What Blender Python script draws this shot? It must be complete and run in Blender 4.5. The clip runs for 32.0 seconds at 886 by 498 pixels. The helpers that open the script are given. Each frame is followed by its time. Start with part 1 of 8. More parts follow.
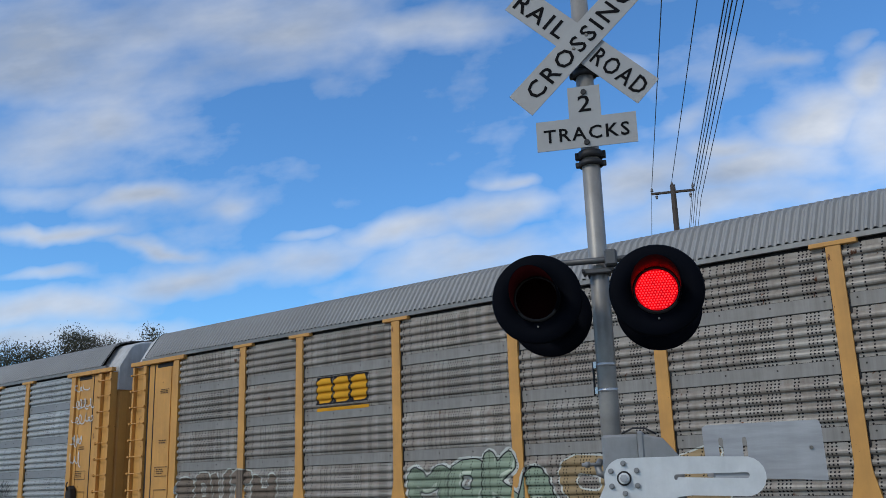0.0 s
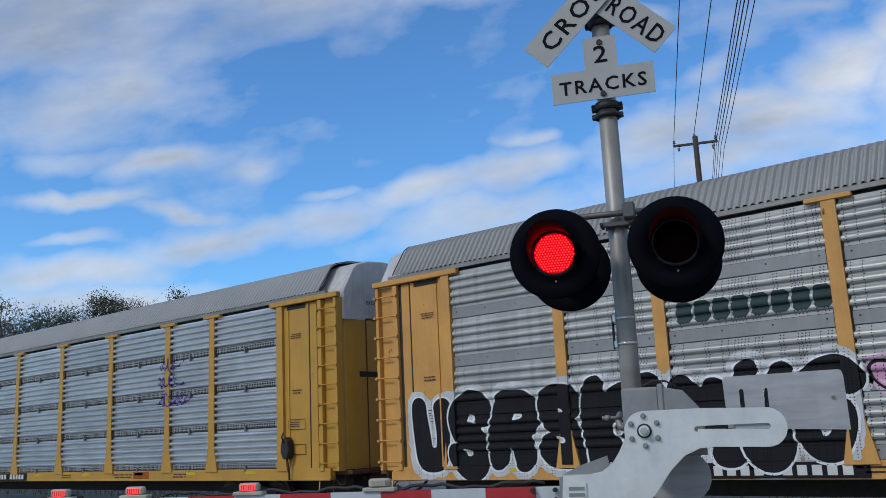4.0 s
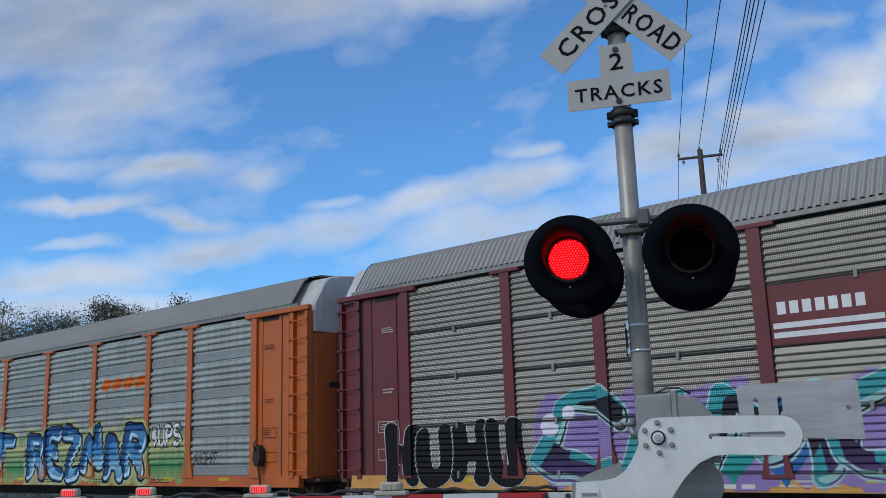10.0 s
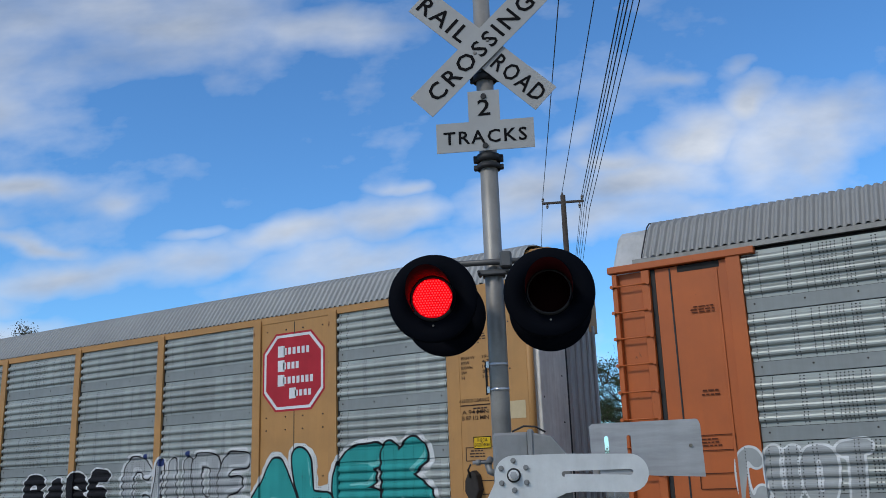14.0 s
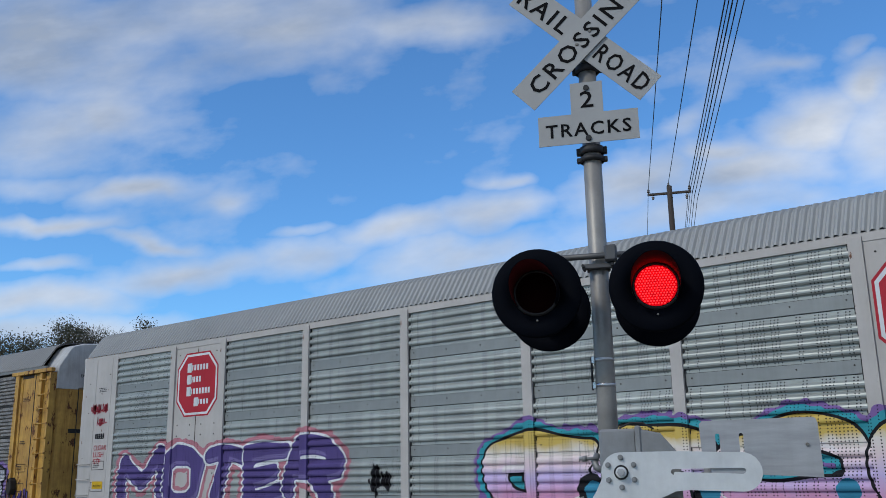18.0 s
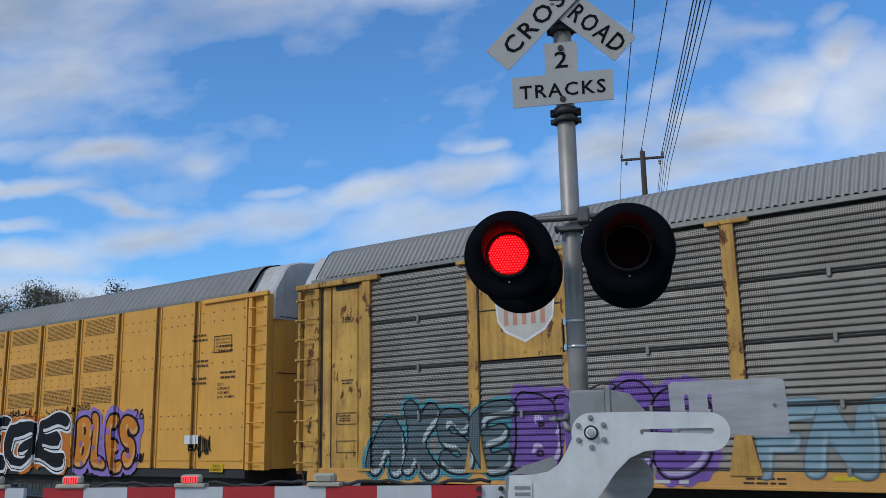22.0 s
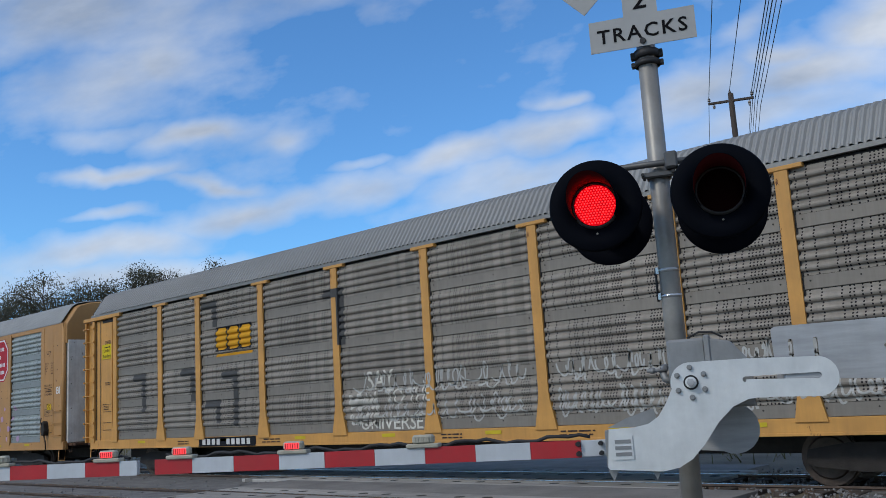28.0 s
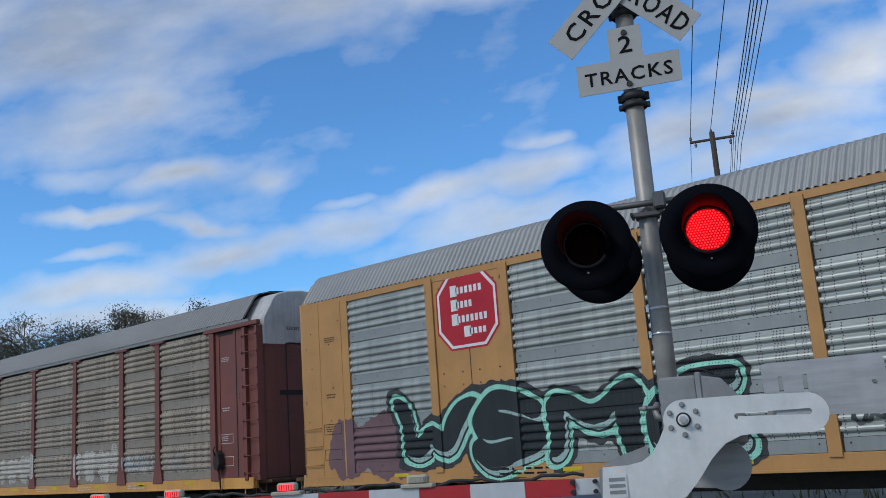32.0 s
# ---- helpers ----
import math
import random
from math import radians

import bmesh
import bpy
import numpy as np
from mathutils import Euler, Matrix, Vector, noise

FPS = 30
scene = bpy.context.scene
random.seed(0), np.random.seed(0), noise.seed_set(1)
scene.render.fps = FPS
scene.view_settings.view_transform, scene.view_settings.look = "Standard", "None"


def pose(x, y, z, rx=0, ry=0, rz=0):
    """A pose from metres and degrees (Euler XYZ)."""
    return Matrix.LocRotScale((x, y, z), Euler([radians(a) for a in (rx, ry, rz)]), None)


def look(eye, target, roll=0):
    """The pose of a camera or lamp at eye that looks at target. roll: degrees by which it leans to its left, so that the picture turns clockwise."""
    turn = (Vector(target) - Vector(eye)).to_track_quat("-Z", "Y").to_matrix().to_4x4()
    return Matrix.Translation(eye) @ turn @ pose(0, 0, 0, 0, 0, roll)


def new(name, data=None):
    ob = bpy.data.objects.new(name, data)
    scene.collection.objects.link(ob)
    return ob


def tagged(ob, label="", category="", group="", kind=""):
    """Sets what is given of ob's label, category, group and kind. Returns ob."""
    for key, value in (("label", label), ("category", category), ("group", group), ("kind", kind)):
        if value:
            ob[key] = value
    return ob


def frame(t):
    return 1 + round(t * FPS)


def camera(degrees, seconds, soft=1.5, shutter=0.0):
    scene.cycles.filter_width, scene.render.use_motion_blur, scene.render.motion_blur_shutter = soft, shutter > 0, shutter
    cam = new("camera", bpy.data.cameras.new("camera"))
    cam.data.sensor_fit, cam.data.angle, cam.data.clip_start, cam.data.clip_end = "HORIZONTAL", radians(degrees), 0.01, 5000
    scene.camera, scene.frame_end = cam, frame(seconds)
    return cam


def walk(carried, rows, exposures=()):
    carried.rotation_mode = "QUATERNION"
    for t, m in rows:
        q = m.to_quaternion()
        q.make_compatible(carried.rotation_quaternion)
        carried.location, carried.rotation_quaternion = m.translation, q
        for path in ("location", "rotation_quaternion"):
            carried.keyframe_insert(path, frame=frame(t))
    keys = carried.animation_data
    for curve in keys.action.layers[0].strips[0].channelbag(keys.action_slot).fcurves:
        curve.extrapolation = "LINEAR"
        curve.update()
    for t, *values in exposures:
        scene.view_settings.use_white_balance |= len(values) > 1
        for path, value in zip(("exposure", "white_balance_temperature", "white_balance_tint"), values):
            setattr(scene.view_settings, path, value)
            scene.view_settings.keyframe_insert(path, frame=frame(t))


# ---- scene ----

import functools

# ---------------------------------------------------------------- camera
cam = camera(52.14, 32.0, soft=0.8)
# seconds, eye, turn to the left, tilt up, lean
PATH = [
    (0, 2.868, -5.210, 1.700, 38.63, 14.02, -1.85),
    (0.5, 2.866, -5.211, 1.700, 38.29, 13.83, -1.98),
    (1, 2.861, -5.210, 1.701, 38.24, 13.58, -2.08),
    (1.5, 2.848, -5.198, 1.697, 38.46, 13.23, -1.86),
    (2, 2.838, -5.193, 1.698, 38.52, 13.51, -2.08),
    (2.5, 2.833, -5.169, 1.694, 38.93, 13.24, -3.02),
    (3, 2.834, -5.156, 1.689, 39.45, 12.10, -3.45),
    (3.5, 2.851, -5.149, 1.696, 39.49, 11.21, -3.38),
    (4, 2.877, -5.165, 1.698, 40.17, 11.40, -2.69),
    (4.5, 2.911, -5.163, 1.694, 42.13, 11.57, -1.86),
    (6.5, 2.810, -5.216, 1.680, 41.78, 13.95, -1.64),
    (7, 2.805, -5.221, 1.672, 41.53, 13.28, -2.37),
    (7.5, 2.805, -5.224, 1.675, 42.02, 12.72, -3.07),
    (8, 2.806, -5.217, 1.672, 42.22, 12.56, -2.89),
    (8.5, 2.799, -5.201, 1.670, 41.59, 12.19, -2.28),
    (9, 2.799, -5.202, 1.667, 41.04, 11.95, -1.93),
    (9.5, 2.809, -5.208, 1.666, 40.50, 12.00, -1.78),
    (10, 2.812, -5.214, 1.662, 40.27, 12.06, -1.86),
    (10.5, 2.809, -5.222, 1.661, 40.60, 11.91, -1.78),
    (11, 2.810, -5.286, 1.665, 40.07, 12.46, -0.92),
    (11.5, 2.805, -5.356, 1.648, 35.68, 13.60, -0.69),
    (12, 2.793, -5.367, 1.637, 30.81, 13.99, -0.39),
    (12.5, 2.792, -5.310, 1.628, 28.13, 13.60, -0.05),
    (13, 2.815, -5.282, 1.632, 27.74, 13.34, -0.46),
    (13.5, 2.844, -5.247, 1.645, 29.14, 13.46, -1.37),
    (14, 2.845, -5.242, 1.656, 31.59, 14.11, -1.99),
    (14.5, 2.828, -5.226, 1.654, 36.11, 13.88, -1.49),
    (15, 2.812, -5.219, 1.660, 38.88, 12.79, -0.36),
    (15.5, 2.817, -5.213, 1.664, 39.28, 12.39, -0.19),
    (17.5, 2.849, -5.248, 1.664, 38.30, 13.90, -1.08),
    (18, 2.843, -5.237, 1.664, 38.32, 13.89, -0.99),
    (18.5, 2.836, -5.239, 1.663, 38.23, 13.86, -0.58),
    (19, 2.829, -5.235, 1.665, 37.63, 13.92, -0.48),
    (19.5, 2.834, -5.229, 1.660, 37.24, 13.61, -1.09),
    (20, 2.828, -5.209, 1.663, 37.64, 12.96, -1.98),
    (20.5, 2.831, -5.204, 1.662, 37.78, 12.49, -2.11),
    (21, 2.827, -5.202, 1.653, 37.39, 12.08, -1.98),
    (21.5, 2.822, -5.186, 1.651, 36.91, 11.72, -1.78),
    (22, 2.824, -5.200, 1.651, 36.64, 11.61, -1.04),
    (22.5, 2.820, -5.212, 1.654, 36.53, 11.75, -0.52),
    (23, 2.816, -5.261, 1.654, 37.04, 11.94, -1.00),
    (23.5, 2.780, -5.307, 1.638, 37.19, 12.51, -0.53),
    (24, 2.762, -5.355, 1.632, 37.64, 12.81, 1.30),
    (24.5, 2.755, -5.346, 1.636, 38.00, 13.15, 1.67),
    (25, 2.775, -5.320, 1.640, 37.30, 13.20, 0.15),
    (25.5, 2.807, -5.221, 1.644, 39.21, 11.98, -2.68),
    (26, 2.828, -5.098, 1.653, 42.57, 9.51, -4.37),
    (26.5, 2.845, -5.067, 1.651, 43.64, 8.25, -4.16),
    (28.5, 2.782, -5.158, 1.637, 40.60, 10.10, -3.09),
    (29, 2.800, -5.177, 1.634, 37.28, 10.84, -3.03),
    (29.5, 2.809, -5.186, 1.636, 36.30, 11.52, -3.42),
    (30, 2.829, -5.198, 1.641, 36.48, 12.07, -4.17),
    (30.5, 2.864, -5.219, 1.642, 36.29, 12.84, -4.69),
    (31, 2.856, -5.235, 1.642, 36.32, 13.13, -4.77),
    (31.5, 2.828, -5.235, 1.645, 38.08, 12.60, -4.59),
    (32, 2.796, -5.211, 1.643, 41.25, 11.78, -4.12),
]
walk(cam, [(t, pose(x, y, z, 90 + tilt, 0, turn) @ pose(0, 0, 0, 0, 0, lean)) for t, x, y, z, turn, tilt, lean in PATH])
scene.view_settings.exposure = 0.0

SIGN = 25.0          # the crossing sign is turned by this against the track
FACE = 8.37          # near side of the train
TRACK = FACE + 1.5   # its track's centre line
TRACK_NEAR = TRACK - 4.45

# ---------------------------------------------------------------- helpers


def node(nt, kind, x=None, operation=None):
    n = nt.nodes.new(kind)
    for k, v in (x or {}).items():
        n.inputs[k].default_value = v
    if operation:
        n.operation = operation
    return n


def link(nt, a, b):
    nt.links.new(a, b)


def maths(nt, op, a, b=None, c=None, clamp=False):
    n = nt.nodes.new("ShaderNodeMath")
    n.operation, n.use_clamp = op, clamp
    for i, v in enumerate((a, b, c)):
        if v is None:
            continue
        if isinstance(v, (int, float)):
            n.inputs[i].default_value = v
        else:
            nt.links.new(v, n.inputs[i])
    return n.outputs[0]


def mixed(nt, fac, a, b, blend="MIX"):
    n = nt.nodes.new("ShaderNodeMix")
    n.data_type, n.blend_type = "RGBA", blend
    for i, v in ((0, fac), (6, a), (7, b)):
        if isinstance(v, (int, float)):
            n.inputs[i].default_value = v
        elif isinstance(v, tuple):
            n.inputs[i].default_value = (*v[:3], 1)
        else:
            nt.links.new(v, n.inputs[i])
    return n.outputs[2]


def ramp(nt, v, lo, hi):
    n = nt.nodes.new("ShaderNodeMapRange")
    n.inputs[1].default_value, n.inputs[2].default_value = lo, hi
    n.clamp = True
    nt.links.new(v, n.inputs[0])
    return n.outputs[0]


def noise_tex(nt, vec, scale, detail=4, rough=0.55, stretch=(1, 1, 1)):
    m = nt.nodes.new("ShaderNodeMapping")
    m.inputs["Scale"].default_value = stretch
    nt.links.new(vec, m.inputs["Vector"])
    n = nt.nodes.new("ShaderNodeTexNoise")
    n.inputs["Scale"].default_value, n.inputs["Detail"].default_value, n.inputs["Roughness"].default_value = scale, detail, rough
    nt.links.new(m.outputs[0], n.inputs["Vector"])
    return n.outputs[0]


# ---------------------------------------------------------------- sky and light
world = bpy.data.worlds.new("sky")
scene.world = world
world.use_nodes = True
wt = world.node_tree
wt.nodes.clear()
SUN_EL, SUN_AZ = 40.0, 195.0
sky = node(wt, "ShaderNodeTexSky")
sky.sky_type, sky.sun_disc, sky.sun_elevation, sky.sun_rotation = "NISHITA", False, radians(SUN_EL), radians(SUN_AZ)
sky.altitude, sky.air_density, sky.dust_density, sky.ozone_density = 200.0, 1.0, 0.4, 2.5
tc = node(wt, "ShaderNodeTexCoord")
rot = node(wt, "ShaderNodeVectorRotate")
rot.rotation_type = "Z_AXIS"
rot.inputs["Angle"].default_value = radians(-38.6)
link(wt, tc.outputs["Generated"], rot.inputs["Vector"])
sep = node(wt, "ShaderNodeSeparateXYZ")
link(wt, rot.outputs[0], sep.inputs[0])
ahead = maths(wt, "MAXIMUM", sep.outputs[1], 0.05)
su = maths(wt, "DIVIDE", sep.outputs[0], ahead)
sv = maths(wt, "DIVIDE", sep.outputs[2], ahead)
front = ramp(wt, sep.outputs[1], 0.1, 0.5)
# the cloud field: a soft noise, drawn out along the bands, over a plan of where the banks lie
comb = node(wt, "ShaderNodeCombineXYZ")
slope = maths(wt, "SUBTRACT", sv, maths(wt, "MULTIPLY", su, 0.12))
link(wt, su, comb.inputs[0])
link(wt, slope, comb.inputs[1])
n_big = noise_tex(wt, comb.outputs[0], 4.0, 6, 0.52, (1.0, 1.9, 1))
n_fine = noise_tex(wt, comb.outputs[0], 11.0, 5, 0.52, (1.0, 1.6, 1))
n_all = noise_tex(wt, rot.outputs[0], 2.6, 6, 0.6, (1, 1, 2.5))


billow = node(wt, "ShaderNodeTexNoise", {"Scale": 9.0, "Detail": 3.0, "Roughness": 0.5})
link(wt, comb.outputs[0], billow.inputs["Vector"])
push = node(wt, "ShaderNodeSeparateColor")
link(wt, billow.outputs["Color"], push.inputs[0])
su = maths(wt, "ADD", su, maths(wt, "MULTIPLY", maths(wt, "SUBTRACT", push.outputs[0], 0.5), 0.10))
sv = maths(wt, "ADD", sv, maths(wt, "MULTIPLY", maths(wt, "SUBTRACT", push.outputs[1], 0.5), 0.06))


def bank(u, v, ru, rv, amount, lean):
    """A cloud bank round (u, v), as wide and high as ru and rv, rising to the right by lean."""
    a = maths(wt, "DIVIDE", maths(wt, "SUBTRACT", su, u), ru)
    b = maths(wt, "DIVIDE", maths(wt, "SUBTRACT", maths(wt, "SUBTRACT", sv, v), maths(wt, "MULTIPLY", maths(wt, "SUBTRACT", su, u), lean)), rv)
    d = maths(wt, "ADD", maths(wt, "MULTIPLY", a, a), maths(wt, "MULTIPLY", b, b))
    return maths(wt, "MULTIPLY", maths(wt, "EXPONENT", maths(wt, "MULTIPLY", d, -1.0)), amount)


UPPER_BANKS = (
    (-0.46, 0.520, 0.220, 0.075, 0.66, 0.05), (-0.24, 0.545, 0.200, 0.060, 0.60, 0.05), (-0.47, 0.400, 0.100, 0.050, 0.44, 0.05),
    (-0.478, 0.491, 0.126, 0.053, 0.62, 0.00), (-0.392, 0.411, 0.086, 0.026, 0.46, -0.10), (-0.505, 0.405, 0.060, 0.030, 0.40, 0.00), (-0.213, 0.530, 0.152, 0.036, 0.60, 0.05),
    (-0.008, 0.530, 0.112, 0.030, 0.52, 0.10), (-0.633, 0.541, 0.165, 0.099, 0.60, 0.00), (-0.505, 0.574, 0.106, 0.026, 0.35, 0.00), (-0.347, 0.321, 0.056, 0.013, 0.66, 0.10),
    (-0.249, 0.318, 0.030, 0.013, 0.42, 0.20), (-0.466, 0.337, 0.073, 0.015, 0.34, -0.10),
)
STREAKS = (
    (-0.436, 0.284, 0.063, 0.009, 0.72, -0.10), (-0.331, 0.261, 0.056, 0.007, 0.58, -0.12), (-0.456, 0.240, 0.046, 0.009, 0.55, 0.00), (-0.443, 0.200, 0.112, 0.020, 0.72, 0.02),
    (-0.291, 0.226, 0.099, 0.017, 0.70, 0.12), (-0.144, 0.247, 0.079, 0.020, 0.66, 0.16), (-0.144, 0.274, 0.040, 0.008, 0.46, 0.10), (-0.041, 0.273, 0.073, 0.022, 0.74, 0.18),
    (0.057, 0.294, 0.079, 0.022, 0.72, 0.16), (0.082, 0.332, 0.030, 0.008, 0.50, 0.10),
)
LOWER_BANKS = (
    (0.229, 0.327, 0.079, 0.028, 0.66, 0.18), (0.324, 0.359, 0.073, 0.020, 0.55, 0.10), (0.289, 0.406, 0.040, 0.015, 0.34, 0.50), (0.361, 0.333, 0.099, 0.030, 0.70, 0.15),
    (0.447, 0.390, 0.063, 0.032, 0.80, 0.35), (0.514, 0.441, 0.040, 0.030, 0.72, 0.50), (0.515, 0.493, 0.030, 0.013, 0.40, 0.30), (0.574, 0.396, 0.106, 0.060, 0.75, 0.30),
    (0.423, 0.466, 0.033, 0.009, 0.30, 0.30), (0.023, 0.240, 0.126, 0.026, 0.55, 0.15), (-0.402, 0.160, 0.198, 0.023, 0.62, 0.00), (0.304, 0.287, 0.165, 0.026, 0.55, 0.15),
    (0.222, 0.481, 0.026, 0.011, 0.28, 0.00),
)
plan = None
for bank_at in UPPER_BANKS + STREAKS + LOWER_BANKS:
    b = bank(*bank_at)
    plan = b if plan is None else maths(wt, "MAXIMUM", plan, b)
field = maths(wt, "ADD", plan, maths(wt, "MULTIPLY", maths(wt, "SUBTRACT", n_big, 0.5), 0.95))
field = maths(wt, "ADD", field, maths(wt, "MULTIPLY", maths(wt, "SUBTRACT", n_fine, 0.5), 0.62))
cover_front = ramp(wt, field, 0.045, 0.75)
cover_back = ramp(wt, n_all, 0.36, 0.58)
cover = maths(wt, "ADD", maths(wt, "MULTIPLY", cover_front, front), maths(wt, "MULTIPLY", cover_back, maths(wt, "SUBTRACT", 1.0, front)), clamp=True)
cover = maths(wt, "MULTIPLY", maths(wt, "POWER", cover, 0.85), 0.90)
n_shade = noise_tex(wt, comb.outputs[0], 5.0, 5, 0.55, (1.0, 2.2, 1))
shade = ramp(wt, maths(wt, "ADD", maths(wt, "MULTIPLY", n_shade, 0.7), maths(wt, "MULTIPLY", field, 0.25)), 0.34, 0.66)
high = maths(wt, "MULTIPLY", ramp(wt, slope, 0.36, 0.52), 0.32)
shade = maths(wt, "ADD", shade, high, clamp=True)
shade = maths(wt, "ADD", shade, maths(wt, "MULTIPLY", maths(wt, "SUBTRACT", 1.0, front), 0.18), clamp=True)
cloud = mixed(wt, shade, (0.78, 0.82, 0.88), (0.35, 0.41, 0.51))
blue = mixed(wt, 1.0, sky.outputs[0], (0.077, 0.133, 0.178), "MULTIPLY")
bg = node(wt, "ShaderNodeBackground", {"Strength": 1.0})
link(wt, mixed(wt, cover, blue, cloud), bg.inputs[0])
out = node(wt, "ShaderNodeOutputWorld")
link(wt, bg.outputs[0], out.inputs[0])

sun_data = bpy.data.lights.new("sun", "SUN")
sun_data.energy, sun_data.angle, sun_data.color = 1.55, radians(9), (1.0, 0.95, 0.87)
sun = new("sun", sun_data)
sa = radians(SUN_AZ)
sun.matrix_world = look((60 * math.sin(sa), 60 * math.cos(sa), 60 * math.tan(radians(SUN_EL))), (0, 0, 0))

# ---------------------------------------------------------------- materials
MATS = {}


def hole_spots(nt, vec, holes):
    """Mask of the spots painted for rows of round holes: pitch in x and z, radius, and the share of columns that have
    them.
    """
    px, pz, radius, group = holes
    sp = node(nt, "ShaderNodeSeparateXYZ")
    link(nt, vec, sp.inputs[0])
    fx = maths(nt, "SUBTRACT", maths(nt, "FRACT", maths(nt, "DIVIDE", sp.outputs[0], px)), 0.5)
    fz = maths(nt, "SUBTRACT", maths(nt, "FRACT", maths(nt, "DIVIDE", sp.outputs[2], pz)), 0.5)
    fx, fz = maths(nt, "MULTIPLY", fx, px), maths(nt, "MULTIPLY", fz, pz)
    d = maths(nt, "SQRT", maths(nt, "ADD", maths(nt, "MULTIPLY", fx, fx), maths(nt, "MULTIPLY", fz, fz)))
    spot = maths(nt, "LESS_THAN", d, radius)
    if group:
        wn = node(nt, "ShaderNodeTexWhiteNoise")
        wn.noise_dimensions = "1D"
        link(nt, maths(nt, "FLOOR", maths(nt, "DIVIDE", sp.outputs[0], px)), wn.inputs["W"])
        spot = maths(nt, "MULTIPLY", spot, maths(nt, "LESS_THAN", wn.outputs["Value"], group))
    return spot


def surface(name, colour, rough=0.6, metal=0.0, vary=0.25, scale=3.0, dirt=0.0, dirt_colour=(0.09, 0.075, 0.06), bump=0.0, bump_scale=60.0,
            emit=None, spread=0.0, stretch=(1, 1, 1), holes=None, streak=0.0, gloss=0.5, rust=0.0):
    """A painted, bare or worn surface: broad and fine variation, dirt in patches and in runs, fine relief."""
    if name in MATS:
        return MATS[name]
    m = bpy.data.materials.new(name)
    m.use_nodes = True
    nt = m.node_tree
    bs = nt.nodes["Principled BSDF"]
    t = node(nt, "ShaderNodeTexCoord")
    vec = t.outputs["Object"]
    if spread:
        info = node(nt, "ShaderNodeObjectInfo")
        off = node(nt, "ShaderNodeVectorMath", operation="SCALE")
        cmb = node(nt, "ShaderNodeCombineXYZ", {"X": 37.0, "Y": 11.0, "Z": 23.0})
        link(nt, cmb.outputs[0], off.inputs[0])
        link(nt, info.outputs["Random"], off.inputs["Scale"])
        add = node(nt, "ShaderNodeVectorMath", operation="ADD")
        link(nt, vec, add.inputs[0])
        link(nt, off.outputs[0], add.inputs[1])
        vec2 = add.outputs[0]
    else:
        vec2 = vec
    broad = noise_tex(nt, vec2, scale, 5, 0.6, stretch)
    fine = noise_tex(nt, vec2, scale * 14, 3, 0.6, stretch)
    dark = tuple(c * (1 - vary) for c in colour)
    light = tuple(min(1, c * (1 + vary * 0.6)) for c in colour)
    col = mixed(nt, ramp(nt, broad, 0.3, 0.7), dark, light)
    col = mixed(nt, maths(nt, "MULTIPLY", ramp(nt, fine, 0.35, 0.75), vary * 0.6), col, dark)
    if spread:
        k = maths(nt, "ADD", maths(nt, "MULTIPLY", maths(nt, "SUBTRACT", info.outputs["Random"], 0.5), spread), 1.0)
        g = node(nt, "ShaderNodeCombineColor")
        for i in range(3):
            link(nt, k, g.inputs[i])
        col = mixed(nt, 1.0, col, g.outputs[0], "MULTIPLY")
    rgh = maths(nt, "ADD", maths(nt, "MULTIPLY", broad, 0.2), rough - 0.1)
    if dirt:
        patch = noise_tex(nt, vec2, scale * 0.6, 6, 0.7, stretch)
        runs = noise_tex(nt, vec2, 2.2, 4, 0.65, (5.0, 5.0, 0.35))
        mask = maths(nt, "MULTIPLY", ramp(nt, maths(nt, "ADD", maths(nt, "MULTIPLY", patch, 0.55), maths(nt, "MULTIPLY", runs, 0.45 + streak)), 0.42, 0.72), dirt, clamp=True)
        col = mixed(nt, mask, col, dirt_colour)
        rgh = maths(nt, "ADD", rgh, maths(nt, "MULTIPLY", mask, 0.25), clamp=True)
    if rust:
        flake = noise_tex(nt, vec2, 2.6, 9, 0.68, (1.6, 1.6, 0.8))
        edge = 0.575 + 0.11 * (1 - rust)
        worn = ramp(nt, flake, edge, edge + 0.03)
        col = mixed(nt, worn, col, mixed(nt, ramp(nt, fine, 0.3, 0.7), (0.055, 0.022, 0.012), (0.17, 0.065, 0.022)))
        rgh = maths(nt, "ADD", rgh, maths(nt, "MULTIPLY", worn, 0.25), clamp=True)
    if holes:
        # the holes are uncut: the shade inside them is painted near-black
        spot = hole_spots(nt, vec, holes)
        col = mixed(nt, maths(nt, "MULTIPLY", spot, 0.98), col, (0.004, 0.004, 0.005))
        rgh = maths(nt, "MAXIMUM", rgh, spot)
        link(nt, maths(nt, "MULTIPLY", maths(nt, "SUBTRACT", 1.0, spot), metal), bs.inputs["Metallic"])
    else:
        bs.inputs["Metallic"].default_value = metal
    bs.inputs["Specular IOR Level"].default_value = gloss
    link(nt, col, bs.inputs["Base Color"])
    link(nt, rgh, bs.inputs["Roughness"])
    if bump:
        bp = node(nt, "ShaderNodeBump", {"Strength": bump, "Distance": 0.01})
        link(nt, noise_tex(nt, vec2, bump_scale, 4, 0.6), bp.inputs["Height"])
        link(nt, bp.outputs[0], bs.inputs["Normal"])
    if emit:
        bs.inputs["Emission Color"].default_value = (*emit[:3], 1)
        bs.inputs["Emission Strength"].default_value = emit[3]
    MATS[name] = m
    return m


# ---------------------------------------------------------------- mesh helpers


